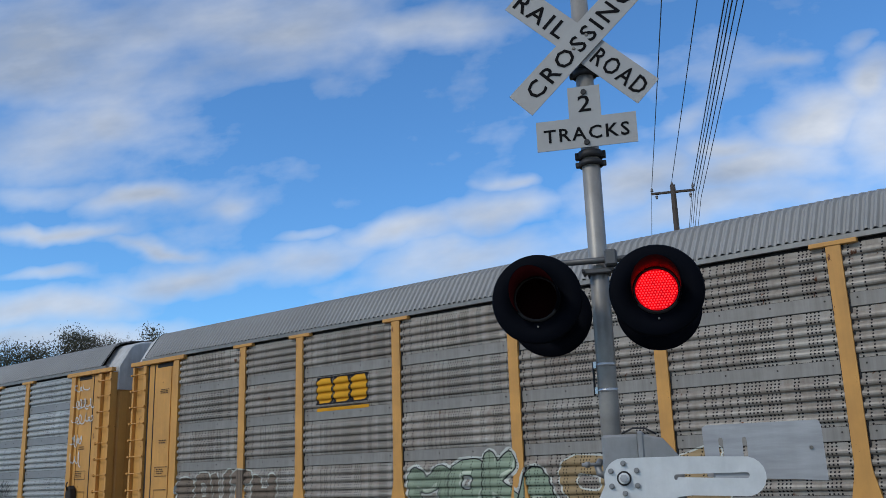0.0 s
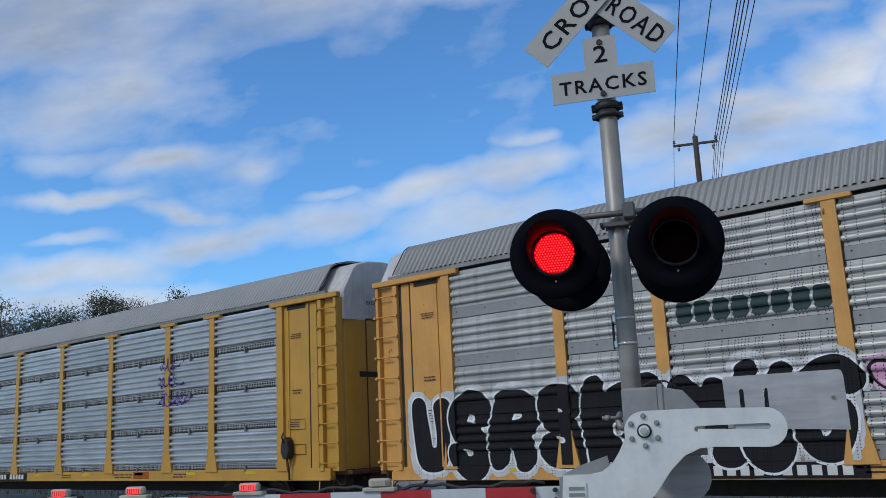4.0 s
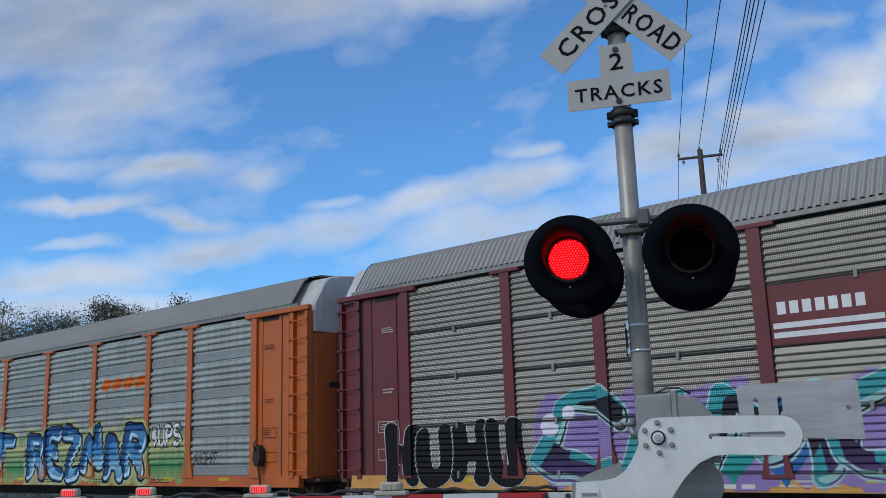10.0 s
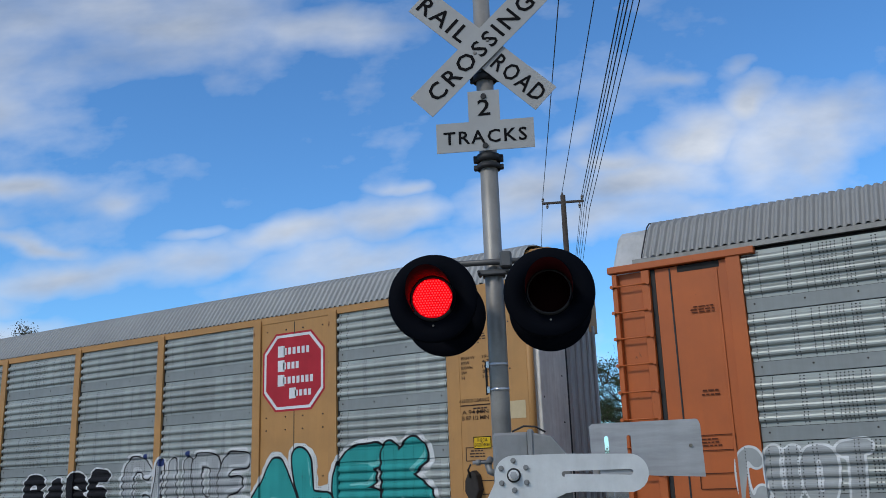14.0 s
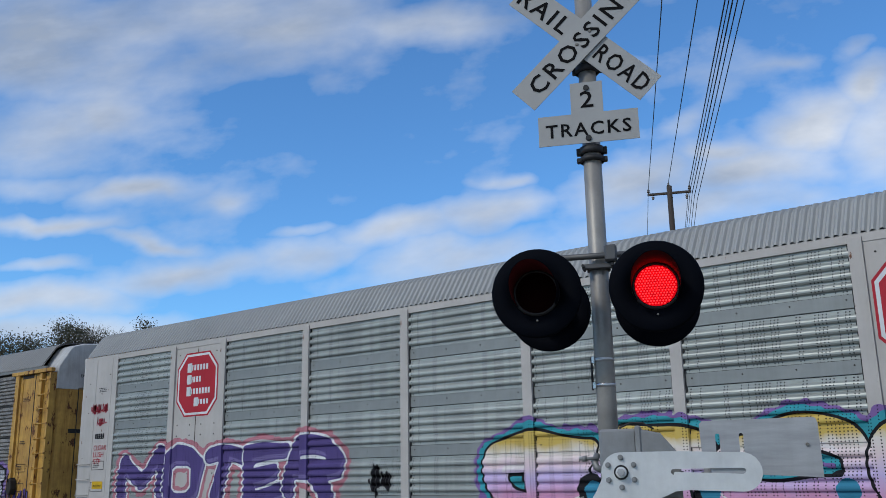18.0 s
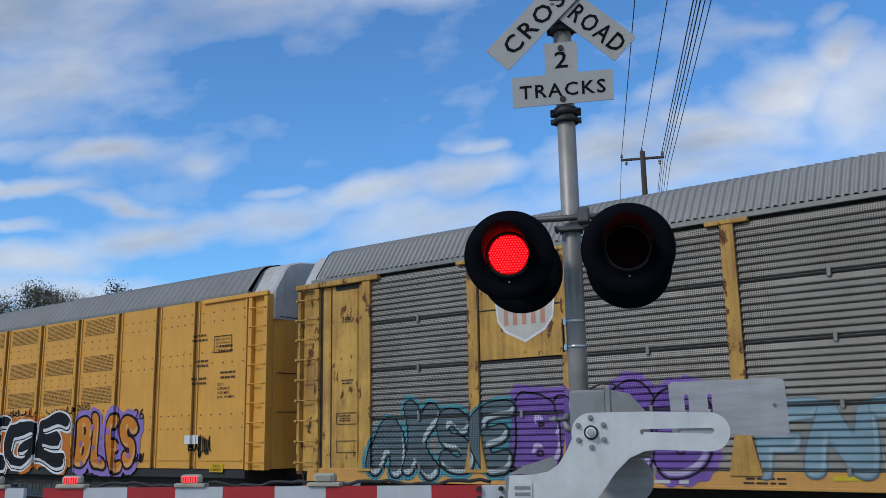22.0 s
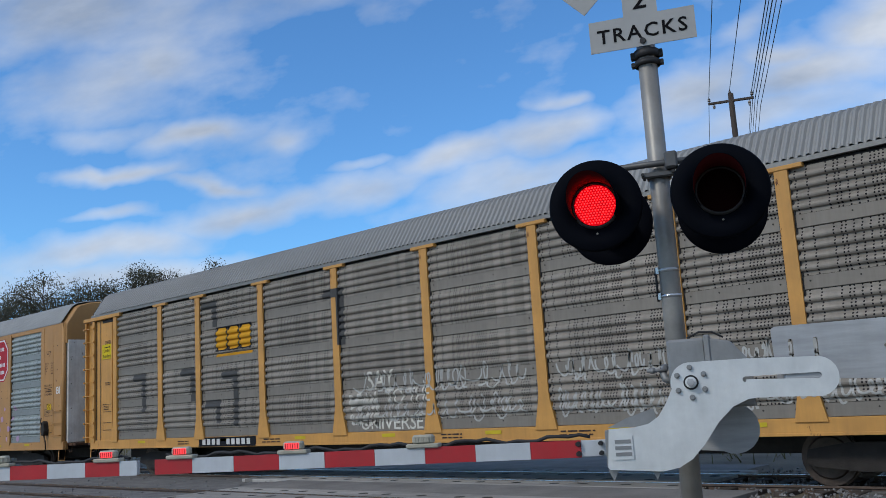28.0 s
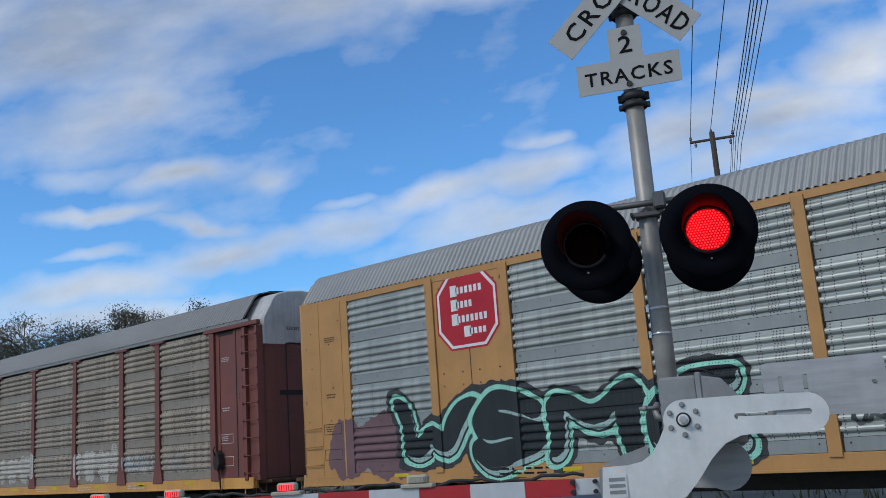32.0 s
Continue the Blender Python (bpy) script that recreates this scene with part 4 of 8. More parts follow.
def truck(parent, x):
    """One truck's frame and its two wheel pairs."""
    def frame_shape(bm):
        for y in (-1.0, 1.0):
            slab(bm, ((-1.15, 0.36), (-0.95, 0.30), (-0.35, 0.24), (0.35, 0.24), (0.95, 0.30), (1.15, 0.36), (1.1, 0.56), (0.5, 0.66), (-0.5, 0.66), (-1.1, 0.56)), y - 0.06, y + 0.06)
            for x in (-0.14, 0.0, 0.14):
                tube(bm, (x, y, 0.28), (x, y, 0.6), 0.05, 0.05, 8)
        box(bm, -0.2, 0.2, -1.0, 1.0, 0.3, 0.6)
        return bm
    fr = part("truck_frame", shared("truck_frame", frame_shape, iron), None, parent, "cast side frames with coil springs")
    fr.location = (x, 0, 0)

    def wheel(bm):
        tube(bm, (0, 0, 0), (0, 0.10, 0), 0.42, 0.42, 28)
        tube(bm, (0, 0.10, 0), (0, 0.135, 0), 0.448, 0.448, 28)
        tube(bm, (0, 0, 0), (0, -0.02, 0), 0.33, 0.30, 24)
        tube(bm, (0, 0, 0), (0, -0.16, 0), 0.10, 0.09, 14)
        return bm
    for dx in (-0.89, 0.89):
        part("axle", shared("axle", lambda bm: tube(bm, (0, -0.8, 0), (0, 0.8, 0), 0.08, 0.08, 12), wheel_steel), None, fr).location = (dx, 0, 0.42)
        for sy in (-1, 1):
            w = part("wheel", shared("wheel", wheel, wheel_steel), None, fr)
            w.location = (dx, sy * 0.80, 0.42)
            w.rotation_euler = (0, 0, 0 if sy < 0 else math.pi)


rust_iron = surface("rusty cast iron", (0.10, 0.05, 0.028), 0.85, 0.2, 0.4, 6, bump=0.3, bump_scale=40)
stencil_black = surface("black stencil paint", (0.02, 0.02, 0.02), 0.6, 0, 0.2, 6)
iron = surface("truck iron", (0.035, 0.03, 0.027), 0.8, 0.3, 0.4, 6, bump=0.3, bump_scale=40)
wheel_steel = surface("wheel steel", (0.10, 0.075, 0.06), 0.6, 0.6, 0.4, 6)
# near-black that paints the shade inside the body, gaps, slots and row seams
inside_shade = surface("interior shade", (0.02, 0.02, 0.02), 0.9, 0, 0.2, 2)
roof_steel = surface("weathered roof steel", (0.27, 0.273, 0.268), 0.65, 0.15, 0.15, 0.8, dirt=0.3, dirt_colour=(0.22, 0.20, 0.18), stretch=(0.4, 1, 1))
roof_white = surface("light roof steel", (0.31, 0.318, 0.314), 0.6, 0.1, 0.12, 0.8, dirt=0.15, dirt_colour=(0.35, 0.33, 0.30))
roof_dull = surface("dull roof steel", (0.21, 0.212, 0.21), 0.65, 0.15, 0.15, 0.8, dirt=0.3, dirt_colour=(0.18, 0.17, 0.15))
trim_steel = surface("trim steel", (0.25, 0.25, 0.24), 0.5, 0.6, 0.2, 2, dirt=0.4)
white_end = surface("white end paint", (0.47, 0.475, 0.475), 0.6, 0, 0.2, 2, dirt=0.5, dirt_colour=(0.20, 0.18, 0.15))
grey_end = surface("weathered grey end sheet", (0.44, 0.45, 0.46), 0.6, 0.1, 0.3, 2.5, dirt=0.35, dirt_colour=(0.22, 0.14, 0.07), stretch=(1, 3, 0.4))
pale_end = surface("pale end sheet", (0.76, 0.74, 0.69), 0.6, 0, 0.2, 2, dirt=0.45, dirt_colour=(0.28, 0.18, 0.10), rust=0.3)
groove_dark = surface("grimy seam", (0.06, 0.045, 0.03), 0.8, 0, 0.3, 3)
bolt_dark = surface("panel bolt", (0.05, 0.045, 0.04), 0.6, 0.5, 0.3, 9)
H_A = (0.054, 0.046, 0.0105, 0.45)
H_E = (0.058, 0.050, 0.0145, 0.52)
H_C = (0.034, 0.032, 0.0098, 0.0)
H_D = (0.062, 0.052, 0.0155, 0.55)
PANEL_MATS = {
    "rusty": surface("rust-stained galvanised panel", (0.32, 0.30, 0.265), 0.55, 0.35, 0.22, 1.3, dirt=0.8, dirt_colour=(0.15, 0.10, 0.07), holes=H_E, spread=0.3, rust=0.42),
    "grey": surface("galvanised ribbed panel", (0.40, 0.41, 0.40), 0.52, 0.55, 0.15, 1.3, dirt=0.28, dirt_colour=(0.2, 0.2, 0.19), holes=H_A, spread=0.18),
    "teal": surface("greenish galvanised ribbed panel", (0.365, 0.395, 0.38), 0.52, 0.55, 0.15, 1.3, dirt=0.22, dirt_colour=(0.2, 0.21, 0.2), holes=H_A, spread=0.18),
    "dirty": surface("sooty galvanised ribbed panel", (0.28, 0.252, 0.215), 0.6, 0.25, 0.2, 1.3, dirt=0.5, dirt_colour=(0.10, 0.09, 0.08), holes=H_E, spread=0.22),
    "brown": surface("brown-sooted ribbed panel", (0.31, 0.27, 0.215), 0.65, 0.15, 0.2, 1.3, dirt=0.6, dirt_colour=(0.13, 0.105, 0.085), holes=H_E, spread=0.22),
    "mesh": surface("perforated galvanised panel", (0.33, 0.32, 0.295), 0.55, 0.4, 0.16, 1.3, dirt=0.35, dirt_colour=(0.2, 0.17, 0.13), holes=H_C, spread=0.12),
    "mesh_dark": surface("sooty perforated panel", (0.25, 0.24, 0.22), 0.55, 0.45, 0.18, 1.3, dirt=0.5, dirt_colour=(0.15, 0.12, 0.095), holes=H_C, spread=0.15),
    "bright": surface("bright new galvanised panel", (0.62, 0.63, 0.63), 0.32, 0.85, 0.12, 1.3, dirt=0.15, dirt_colour=(0.3, 0.3, 0.3), spread=0.14),
}
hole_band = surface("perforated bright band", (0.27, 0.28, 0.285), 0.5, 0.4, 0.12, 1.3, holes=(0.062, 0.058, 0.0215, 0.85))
BANDS = {k: surface("plain %s band" % k, c, 0.55, 0.3, 0.2, 1.2, dirt=d, dirt_colour=(0.12, 0.10, 0.085), stretch=(0.4, 1, 1))
         for k, c, d in (("rusty", (0.26, 0.25, 0.23), 0.6), ("grey", (0.255, 0.265, 0.27), 0.3), ("teal", (0.25, 0.275, 0.275), 0.25), ("dirty", (0.235, 0.212, 0.18), 0.5), ("brown", (0.27, 0.235, 0.19), 0.5))}
PAINT = {
    "yellow": surface("yellow railcar paint", (0.57, 0.285, 0.065), 0.55, 0, 0.14, 1.5, dirt=0.35, dirt_colour=(0.20, 0.11, 0.045), rust=0.35),
    "gold": surface("golden railcar paint", (0.46, 0.245, 0.03), 0.5, 0, 0.12, 1.5, dirt=0.2, dirt_colour=(0.24, 0.13, 0.04), rust=0.1),
    "tan": surface("tan railcar paint", (0.42, 0.215, 0.066), 0.55, 0, 0.12, 1.5, dirt=0.25, dirt_colour=(0.22, 0.13, 0.06), rust=0.3),
    "orange": surface("orange railcar paint", (0.44, 0.100, 0.015), 0.5, 0, 0.12, 1.5, dirt=0.25, dirt_colour=(0.22, 0.07, 0.025), rust=0.2),
    "maroon": surface("maroon railcar paint", (0.125, 0.016, 0.021), 0.5, 0, 0.2, 1.5, dirt=0.25, dirt_colour=(0.07, 0.04, 0.035), rust=0.1),
    "redbrown": surface("red-brown railcar paint", (0.16, 0.045, 0.035), 0.6, 0, 0.2, 1.5, dirt=0.4, dirt_colour=(0.09, 0.05, 0.04), rust=0.35),
    "white": surface("off-white railcar paint", (0.45, 0.43, 0.41), 0.55, 0, 0.1, 1.5, dirt=0.3, dirt_colour=(0.30, 0.26, 0.21), rust=0.3),
    "rusted": surface("rust-blotched yellow paint", (0.54, 0.31, 0.06), 0.6, 0, 0.2, 1.8, dirt=0.95, dirt_colour=(0.15, 0.055, 0.02), rust=1.0),
    "flatyellow": surface("flat yellow railcar paint", (0.66, 0.325, 0.048), 0.6, 0, 0.1, 0.9, dirt=0.35, dirt_colour=(0.32, 0.18, 0.05), rust=0.05),
}


def autorack(name, x, label, panel, kind, paint, roof, sill, end_top, style, tee=True, logo_bays=(), solid_bays=(), extra=None):
    """A covered car carrier, near side towards -y, its middle at x."""
    car = thing(name, label, "railcar", pose(x, TRACK, 0), "cars of the train")
    body_mat, pmat = PAINT[paint], PANEL_MATS[panel]
    sill_mat = PAINT[sill]
    edge_mat = body_mat if style == "framed" else trim_steel
    part("inner_body", shared("inner_body", lambda bm: box(bm, -13.1, 13.1, -1.36, 1.30, 1.0, 4.9), inside_shade), None, car)

    def far(bm):
        return box(bm, -13.2, 13.2, 1.31, 1.46, 0.8, 4.92)
    part("far_side", shared("far_side", far, trim_steel), None, car)
    part("underframe", shared("underframe", lambda bm: box(box(bm, -13.2, 13.2, -1.30, 1.30, 0.80, 0.99), -12.9, 12.9, -0.35, 0.35, 0.45, 0.8), iron), None, car)
    part("side_sill", shared("side_sill", lambda bm: box(box(bm, -13.35, 13.35, -1.47, -1.31, 0.785, 1.045, 0.008), -13.35, 13.35, -1.485, -1.46, 0.785, 0.83, 0.004), sill_mat), None, car, "flat side sill with stencilled patches")
    # panels, row by row, bay by bay
    cuts = (-EDGE,) + POSTS + (EDGE,)
    w = 0.215 if style != "framed" else 0.20
    for i, (a, b) in enumerate(zip(cuts, cuts[1:])):
        lo, hi = a + w / 2, b - w / 2
        if i in solid_bays:
            part("solid_panel", shared("solid:%d" % round(100 * (hi - lo)), lambda bm: slab(bm, ((0, Z0), (hi - lo, Z0), (hi - lo, Z1), (0, Z1)), -1.46, -1.40, 0.005), body_mat), None, car, "painted flat side panel").location = (lo, 0, 0)
            part("panel_seam", shared("panel_seam", lambda bm: box(bm, -0.008, 0.008, -1.466, -1.455, Z0 + 0.02, Z1 - 0.02), groove_dark), None, car).location = ((lo + hi) / 2, 0, 0)
            part("panel_bolts", shared("solid_bolts", lambda bm: [tube(bm, (q, -1.458, z), (q, -1.474, z), 0.017, 0.013, 6) for q in (-0.72, -0.22, 0.22, 0.72) for z in (1.3, 1.75, 2.65, 2.9, 4.62)] and bm, bolt_dark), None, car, kind="stuff").location = ((lo + hi) / 2, 0, 0)
            continue
        for r in range(ROWS):
            if i in logo_bays and r in logo_bays[i]:
                continue
            ob = part("panel", panel_mesh(kind, hi - lo, pmat), None, car)
            ob.location = (lo, YP, Z0 + r * RH)
            if kind == "ribbed":
                part("panel_band", shared("panel_band:%d" % round(100 * (hi - lo)), lambda bm: box(bm, 0, hi - lo, -0.020, 0.03, 0.006, 0.205, 0.003), BANDS[panel]), None, ob)
                bo = part("panel_bolts", shared("bolts:%d" % round(100 * (hi - lo)), lambda bm: [tube(bm, (0.12 + (hi - lo - 0.24) * k / 3, -0.015, 0.13), (0.12 + (hi - lo - 0.24) * k / 3, -0.028, 0.13), 0.016, 0.014, 6) for k in range(4)] and bm, bolt_dark), None, ob, kind="stuff")
            elif kind in ("fine", "wide"):
                if kind == "wide":
                    part("panel_band", shared("hole_band:%d" % round(100 * (hi - lo)), lambda bm: box(bm, 0, hi - lo, -0.010, 0.03, 0.022, 0.145, 0.003), hole_band), None, ob)
                bo = part("panel_clip", shared("clip:%d" % round(100 * (hi - lo)), lambda bm: box(bm, (hi - lo) / 2 - 0.03, (hi - lo) / 2 + 0.03, -0.060, 0.0, -0.06, 0.08, 0.006), trim_steel), None, ob)
    if kind in ("fine", "wide"):
        for r in range(ROWS):
            # a black strip paints the shade between two rows of panels
            part("row_seam", shared("row_seam", lambda bm: box(bm, -EDGE + 0.1, EDGE - 0.1, -1.449, -1.40, -0.014, 0.014), inside_shade), None, car).location = (0, 0, Z0 + r * RH + 0.004)
    # posts
    for p in POSTS:
        ob = part("post", shared("post:%s" % style, lambda bm: post_mesh(bm, w, style != "framed", Z1 + (0.02 if tee else 0.08)), body_mat), None, car)
        ob.location = (p, 0, 0)
        if tee:
            t = part("post_cap", shared("post_cap", lambda bm: box(bm, -0.34, 0.34, -1.515, -1.40, Z1 - 0.015, Z1 + 0.055, 0.008), body_mat), None, ob)
        for sx in (-1, 1):
            s = part("seam", shared("seam", lambda bm: box(bm, -0.013, 0.013, -1.452, -1.36, Z0, Z1), rubber), None, ob)
            s.location = (sx * (w / 2 + 0.011), 0, 0)
    # top trim, roof
    part("eave", shared("eave:%s" % style, lambda bm: box(bm, -13.3, 13.3, -1.47, -1.38, Z1 + (0.055 if style != "framed" else 0.0), 4.925, 0.004), edge_mat), None, car)
    part("roof", shared("roof", lambda bm: roof_mesh(bm, 13.12), ROOFS[roof]), None, car, "ribbed sheet-metal roof")
    # ends
    for s in (-1, 1):
        k = "%+d" % s
        if style == "framed":
            part("corner_panel", shared("corner%s" % k, lambda bm: slab(bm, [(s * q, z) for q, z in (((EDGE - 0.085), 0.95), (13.22, 0.95), (13.22, 4.92), (EDGE - 0.085, 4.92))][::s], -1.475, -1.38, 0.006), body_mat), None, car, "painted end panel")
            part("corner_seam", shared("cseam%s" % k, lambda bm: box(bm, s * 12.62 - 0.012, s * 12.62 + 0.012, -1.483, -1.47, 1.0, 4.85), body_mat), None, car)
            part("end_wall", shared("endf%s" % k, lambda bm: end_mesh(bm, s, 1.0, 4.40, 0.12), end_top), None, car, "weathered grey end wall").location = (-0.24 * s, 0, 0)
            part("end_cap", shared("capf%s" % k, lambda bm: cap_mesh(bm, s, 13.37, 1.40), PAINT["tan"]), None, car, "painted upper end panel")
            part("corner_post", shared("cpost%s" % k, lambda bm: tube(bm, (s * 13.24, -1.405, 1.0), (s * 13.24, -1.405, 4.93), 0.07, 0.07, 12), body_mat), None, car)
            for z in (1.25, 1.65, 2.05):
                part("ladder_rung", shared("rungf%s" % k, lambda bm: run(bm, [(s * 12.66, -1.475, 0), (s * 12.66, -1.545, 0), (s * 13.18, -1.545, 0), (s * 13.18, -1.475, 0)], 0.012, 6), body_mat), None, car).location = (0, 0, z)
        else:
            part("end_door", shared("door%s" % k, lambda bm: slab(bm, [(s * q, z) for q, z in ((EDGE + 0.11, 1.0), (12.96, 1.0), (12.96, 4.72), (EDGE + 0.11, 4.72))][::s], -1.44, -1.38, 0.006), body_mat), None, car, "flat painted end door panel")
            # the wider black strip stands in for the shaded gap beside the ladder
            part("door_seam", shared("dseam%s" % k, lambda bm: box(box(bm, s * 12.72 - 0.012, s * 12.72 + 0.012, -1.452, -1.43, 1.0, 4.7), s * 13.0 - 0.035, s * 13.0 + 0.035, -1.43, -1.36, 1.0, 4.7), rubber), None, car)
            part("end_post", shared("epost%s" % k, lambda bm: slab(bm, [(s * q, z) for q, z in ((EDGE - 0.11, 0.99), (EDGE + 0.24, 0.99), (EDGE + 0.13, 1.6), (EDGE + 0.11, 4.78), (EDGE - 0.10, 4.78), (EDGE - 0.10, 1.6))][::s], -1.505, -1.38, 0.006), body_mat), None, car)
            part("header_beam", shared("header%s" % k, lambda bm: box(bm, *sorted((s * (EDGE - 0.32), s * 13.72)), -1.53, -1.40, 4.735, 4.845, 0.01), body_mat), None, car)
            part("end_wall", shared("end%s" % k, lambda bm: end_mesh(bm, s, 1.0, 4.30), body_mat), None, car, "bulging painted end wall")
            part("end_cap", shared("cap%s" % k, lambda bm: cap_mesh(bm, s), end_top), None, car, "pale upper end panel")
            ladder = part("ladder_stile", shared("stile%s" % k, lambda bm: box(bm, *sorted((s * 13.04, s * 13.17)), -1.50, -1.40, 0.98, 4.72, 0.006), body_mat), None, car)
            part("ladder_stile", shared("stile2%s" % k, lambda bm: box(bm, *sorted((s * 13.58, s * 13.66)), -1.50, -1.30, 0.98, 4.72, 0.006), body_mat), None, car)
            part("ladder_back", shared("lback%s" % k, lambda bm: box(bm, *sorted((s * 13.16, s * 13.59)), -1.40, -1.36, 0.98, 4.72), body_mat), None, car)
            for z in range(9):
                part("rung", shared("rung%s" % k, lambda bm: tube(tube(tube(bm, (s * 13.05, -1.515, 0), (s * 13.67, -1.515, 0), 0.014, 0.014, 6), (s * 13.06, -1.545, 0), (s * 13.06, -1.50, 0), 0.03, 0.03, 8), (s * 13.66, -1.545, 0), (s * 13.66, -1.50, 0), 0.03, 0.03, 8), body_mat), None, car).location = (0, 0, 1.15 + 0.42 * z)
            part("roof_edge", shared("redge%s" % k, lambda bm: roof_edge(bm, s), rubber), None, car)
        truck(car, s * 9.9)

        def coupler(bm):
            box(bm, *sorted((s * 12.9, s * 14.05)), -0.1, 0.1, 0.72, 0.95)
            box(bm, *sorted((s * 13.95, s * 14.32)), -0.17, 0.17, 0.68, 1.0, 0.02)
            return bm
        part("coupler", shared("coupler%s" % k, coupler, rust_iron), None, car, "rusty cast coupler")
        part("air_hose", shared("air_hose%s" % k, lambda bm: run(bm, [(s * 13.3, -0.35, 0.8), (s * 13.6, -0.38, 0.55), (s * 13.9, -0.4, 0.45), (s * 14.25, -0.4, 0.6)], 0.028, 8), rubber), None, car)
        part("uncoupling_lever", shared("uncoupling_lever%s" % k, lambda bm: run(bm, [(s * 13.2, -1.25, 0.95), (s * 13.45, -1.3, 0.7), (s * 13.62, -1.3, 0.7), (s * 13.66, -1.3, 1.0)], 0.015, 6), rust_iron), None, car)
        part("sill_step", shared("sill_step%s" % k, lambda bm: run(bm, [(s * 12.95, -1.40, 0.95), (s * 12.95, -1.44, 0.45), (s * 13.4, -1.44, 0.45), (s * 13.4, -1.40, 0.95)], 0.018, 6), sill_mat), None, car)
        part("end_platform", shared("end_platform%s" % k, lambda bm: box(bm, *sorted((s * 13.3, s * 13.85)), -1.30, 1.30, 0.90, 0.985, 0.01), rust_iron), None, car)
        if style != "framed":
            word = letters("EXCESS HEIGHT CAR", 0.115, 0.004, spacing=1.1)
            for v in word.verts:
                v.co = Vector((s * 13.703, v.co.x * s, v.co.z + 4.62))
            part("cap_lettering", word, stencil_black, car)
            side_word = letters("EXCESS HEIGHT CAR", 0.085, 0.004, squash=0.62)
            for v in side_word.verts:
                v.co = Vector((v.co.x + s * 13.42, -1.316, v.co.z + 4.60))
            part("cap_lettering", side_word, stencil_black, car)
            part("vent_slot", shared("vent_slot%s" % k, lambda bm: box(bm, *sorted((s * 13.69, s * 13.706)), -0.85, 0.2, 2.98, 3.10), inside_shade), None, car)
            for yy in (-0.62, 0.62):
                part("end_seam", shared("end_seam%s" % k, lambda bm: box(bm, *sorted((s * 13.60, s * 13.71)), -0.012, 0.012, 1.0, 4.28), rubber), None, car).location = (0, yy, 0)
            part("leaf_edge", shared("leaf_edge%s" % k, lambda bm: box(bm, *sorted((s * 13.66, s * 13.735)), 0.10, 0.32, 1.0, 4.30, 0.01), white_end), None, car, "pale end door edge")
            part("leaf_gap", shared("leaf_gap%s" % k, lambda bm: box(bm, *sorted((s * 13.66, s * 13.715)), -0.02, 0.10, 1.0, 4.30), inside_shade), None, car)
            part("door_notch", shared("door_notch%s" % k, lambda bm: box(bm, *sorted((s * 11.95, s * 12.6)), -1.445, -1.43, 4.62, 4.715), inside_shade), None, car)
            part("door_frame", shared("door_frame%s" % k, lambda bm: box(bm, *sorted((s * 11.98, s * 12.02)), -1.462, -1.43, 1.02, 4.6, 0.004), body_mat), None, car)
        else:
            for q in range(5):
                part("end_corrugation", shared("end_corr%s" % k, lambda bm: box(bm, *sorted((s * 13.30, s * 13.40)), -0.05, 0.05, 1.05, 4.38, 0.02), end_top), None, car).location = (0, 0.0 + 0.28 * q, 0)
            part("door_edge", shared("door_edge%s" % k, lambda bm: box(bm, *sorted((s * 13.24, s * 13.385)), -1.33, -0.25, 1.0, 4.36, 0.012), pale_end), None, car, "pale riveted door leaf")
            part("door_gap", shared("door_gap%s" % k, lambda bm: box(bm, *sorted((s * 13.30, s * 13.375)), -0.23, -0.17, 1.0, 4.4), inside_shade), None, car)
            for q in range(8):
                part("rivet", shared("end_rivet%s" % k, lambda bm: tube(bm, (s * 13.38, 0, 0), (s * 13.395, 0, 0), 0.02, 0.015, 6), bolt_dark), None, car).location = (0, -1.22 + 0.75 * (q % 2), 1.3 + 0.4 * q)
            for q, z in ((11.95, 4.4), (12.3, 3.9), (12.9, 4.2), (12.9, 3.4), (12.3, 2.2), (13.05, 2.2)):
                part("rivet", shared("side_rivet", lambda bm: tube(bm, (0, -1.47, 0), (0, -1.487, 0), 0.016, 0.012, 6), bolt_dark), None, car).location = (s * q, 0, z)
            part("clearance_post", shared("clearance_post%s" % k, lambda bm: box(bm, *sorted((s * 11.86, s * 11.90)), -1.482, -1.47, 0.98, 4.85), body_mat), None, car)
    bx = EDGE + 0.42 if style == "framed" else EDGE + 0.30
    brake = part("hand_brake", shared("hand_brake", lambda bm: slab(bm, ((-0.13, 1.40), (-0.05, 1.26), (0.08, 1.26), (0.15, 1.42), (0.11, 1.66), (0.03, 1.74), (-0.06, 1.70), (-0.12, 1.58)), -1.64, -1.47, 0.03), iron), None, car, "black cast hand brake with a lever and chain")
    brake.location = (bx, 0, 0)
    part("lever", shared("brake_lever", lambda bm: run(bm, [(0.0, -1.65, 1.62), (-0.02, -1.68, 1.75), (0.03, -1.67, 1.84)], 0.018, 6), iron), None, brake)
    part("chain", shared("brake_chain", lambda bm: run(bm, [(0.02, -1.58, 1.28), (0.06, -1.55, 1.05), (0.05, -1.53, 0.80)], 0.022, 6), iron), None, brake)
    return car


def roof_edge(bm, s):
    """The dark lip along the roof's end."""
    pts = [(s * 13.13, -y * 1.015, z + 0.015) for y, z in ROOF_LINE] + [(s * 13.13, y * 1.015, z + 0.015) for y, z in ROOF_LINE[-2::-1]]
    return run(bm, pts, 0.012, 6)


ROOFS = {"steel": roof_steel, "white": roof_white, "dull": roof_dull}


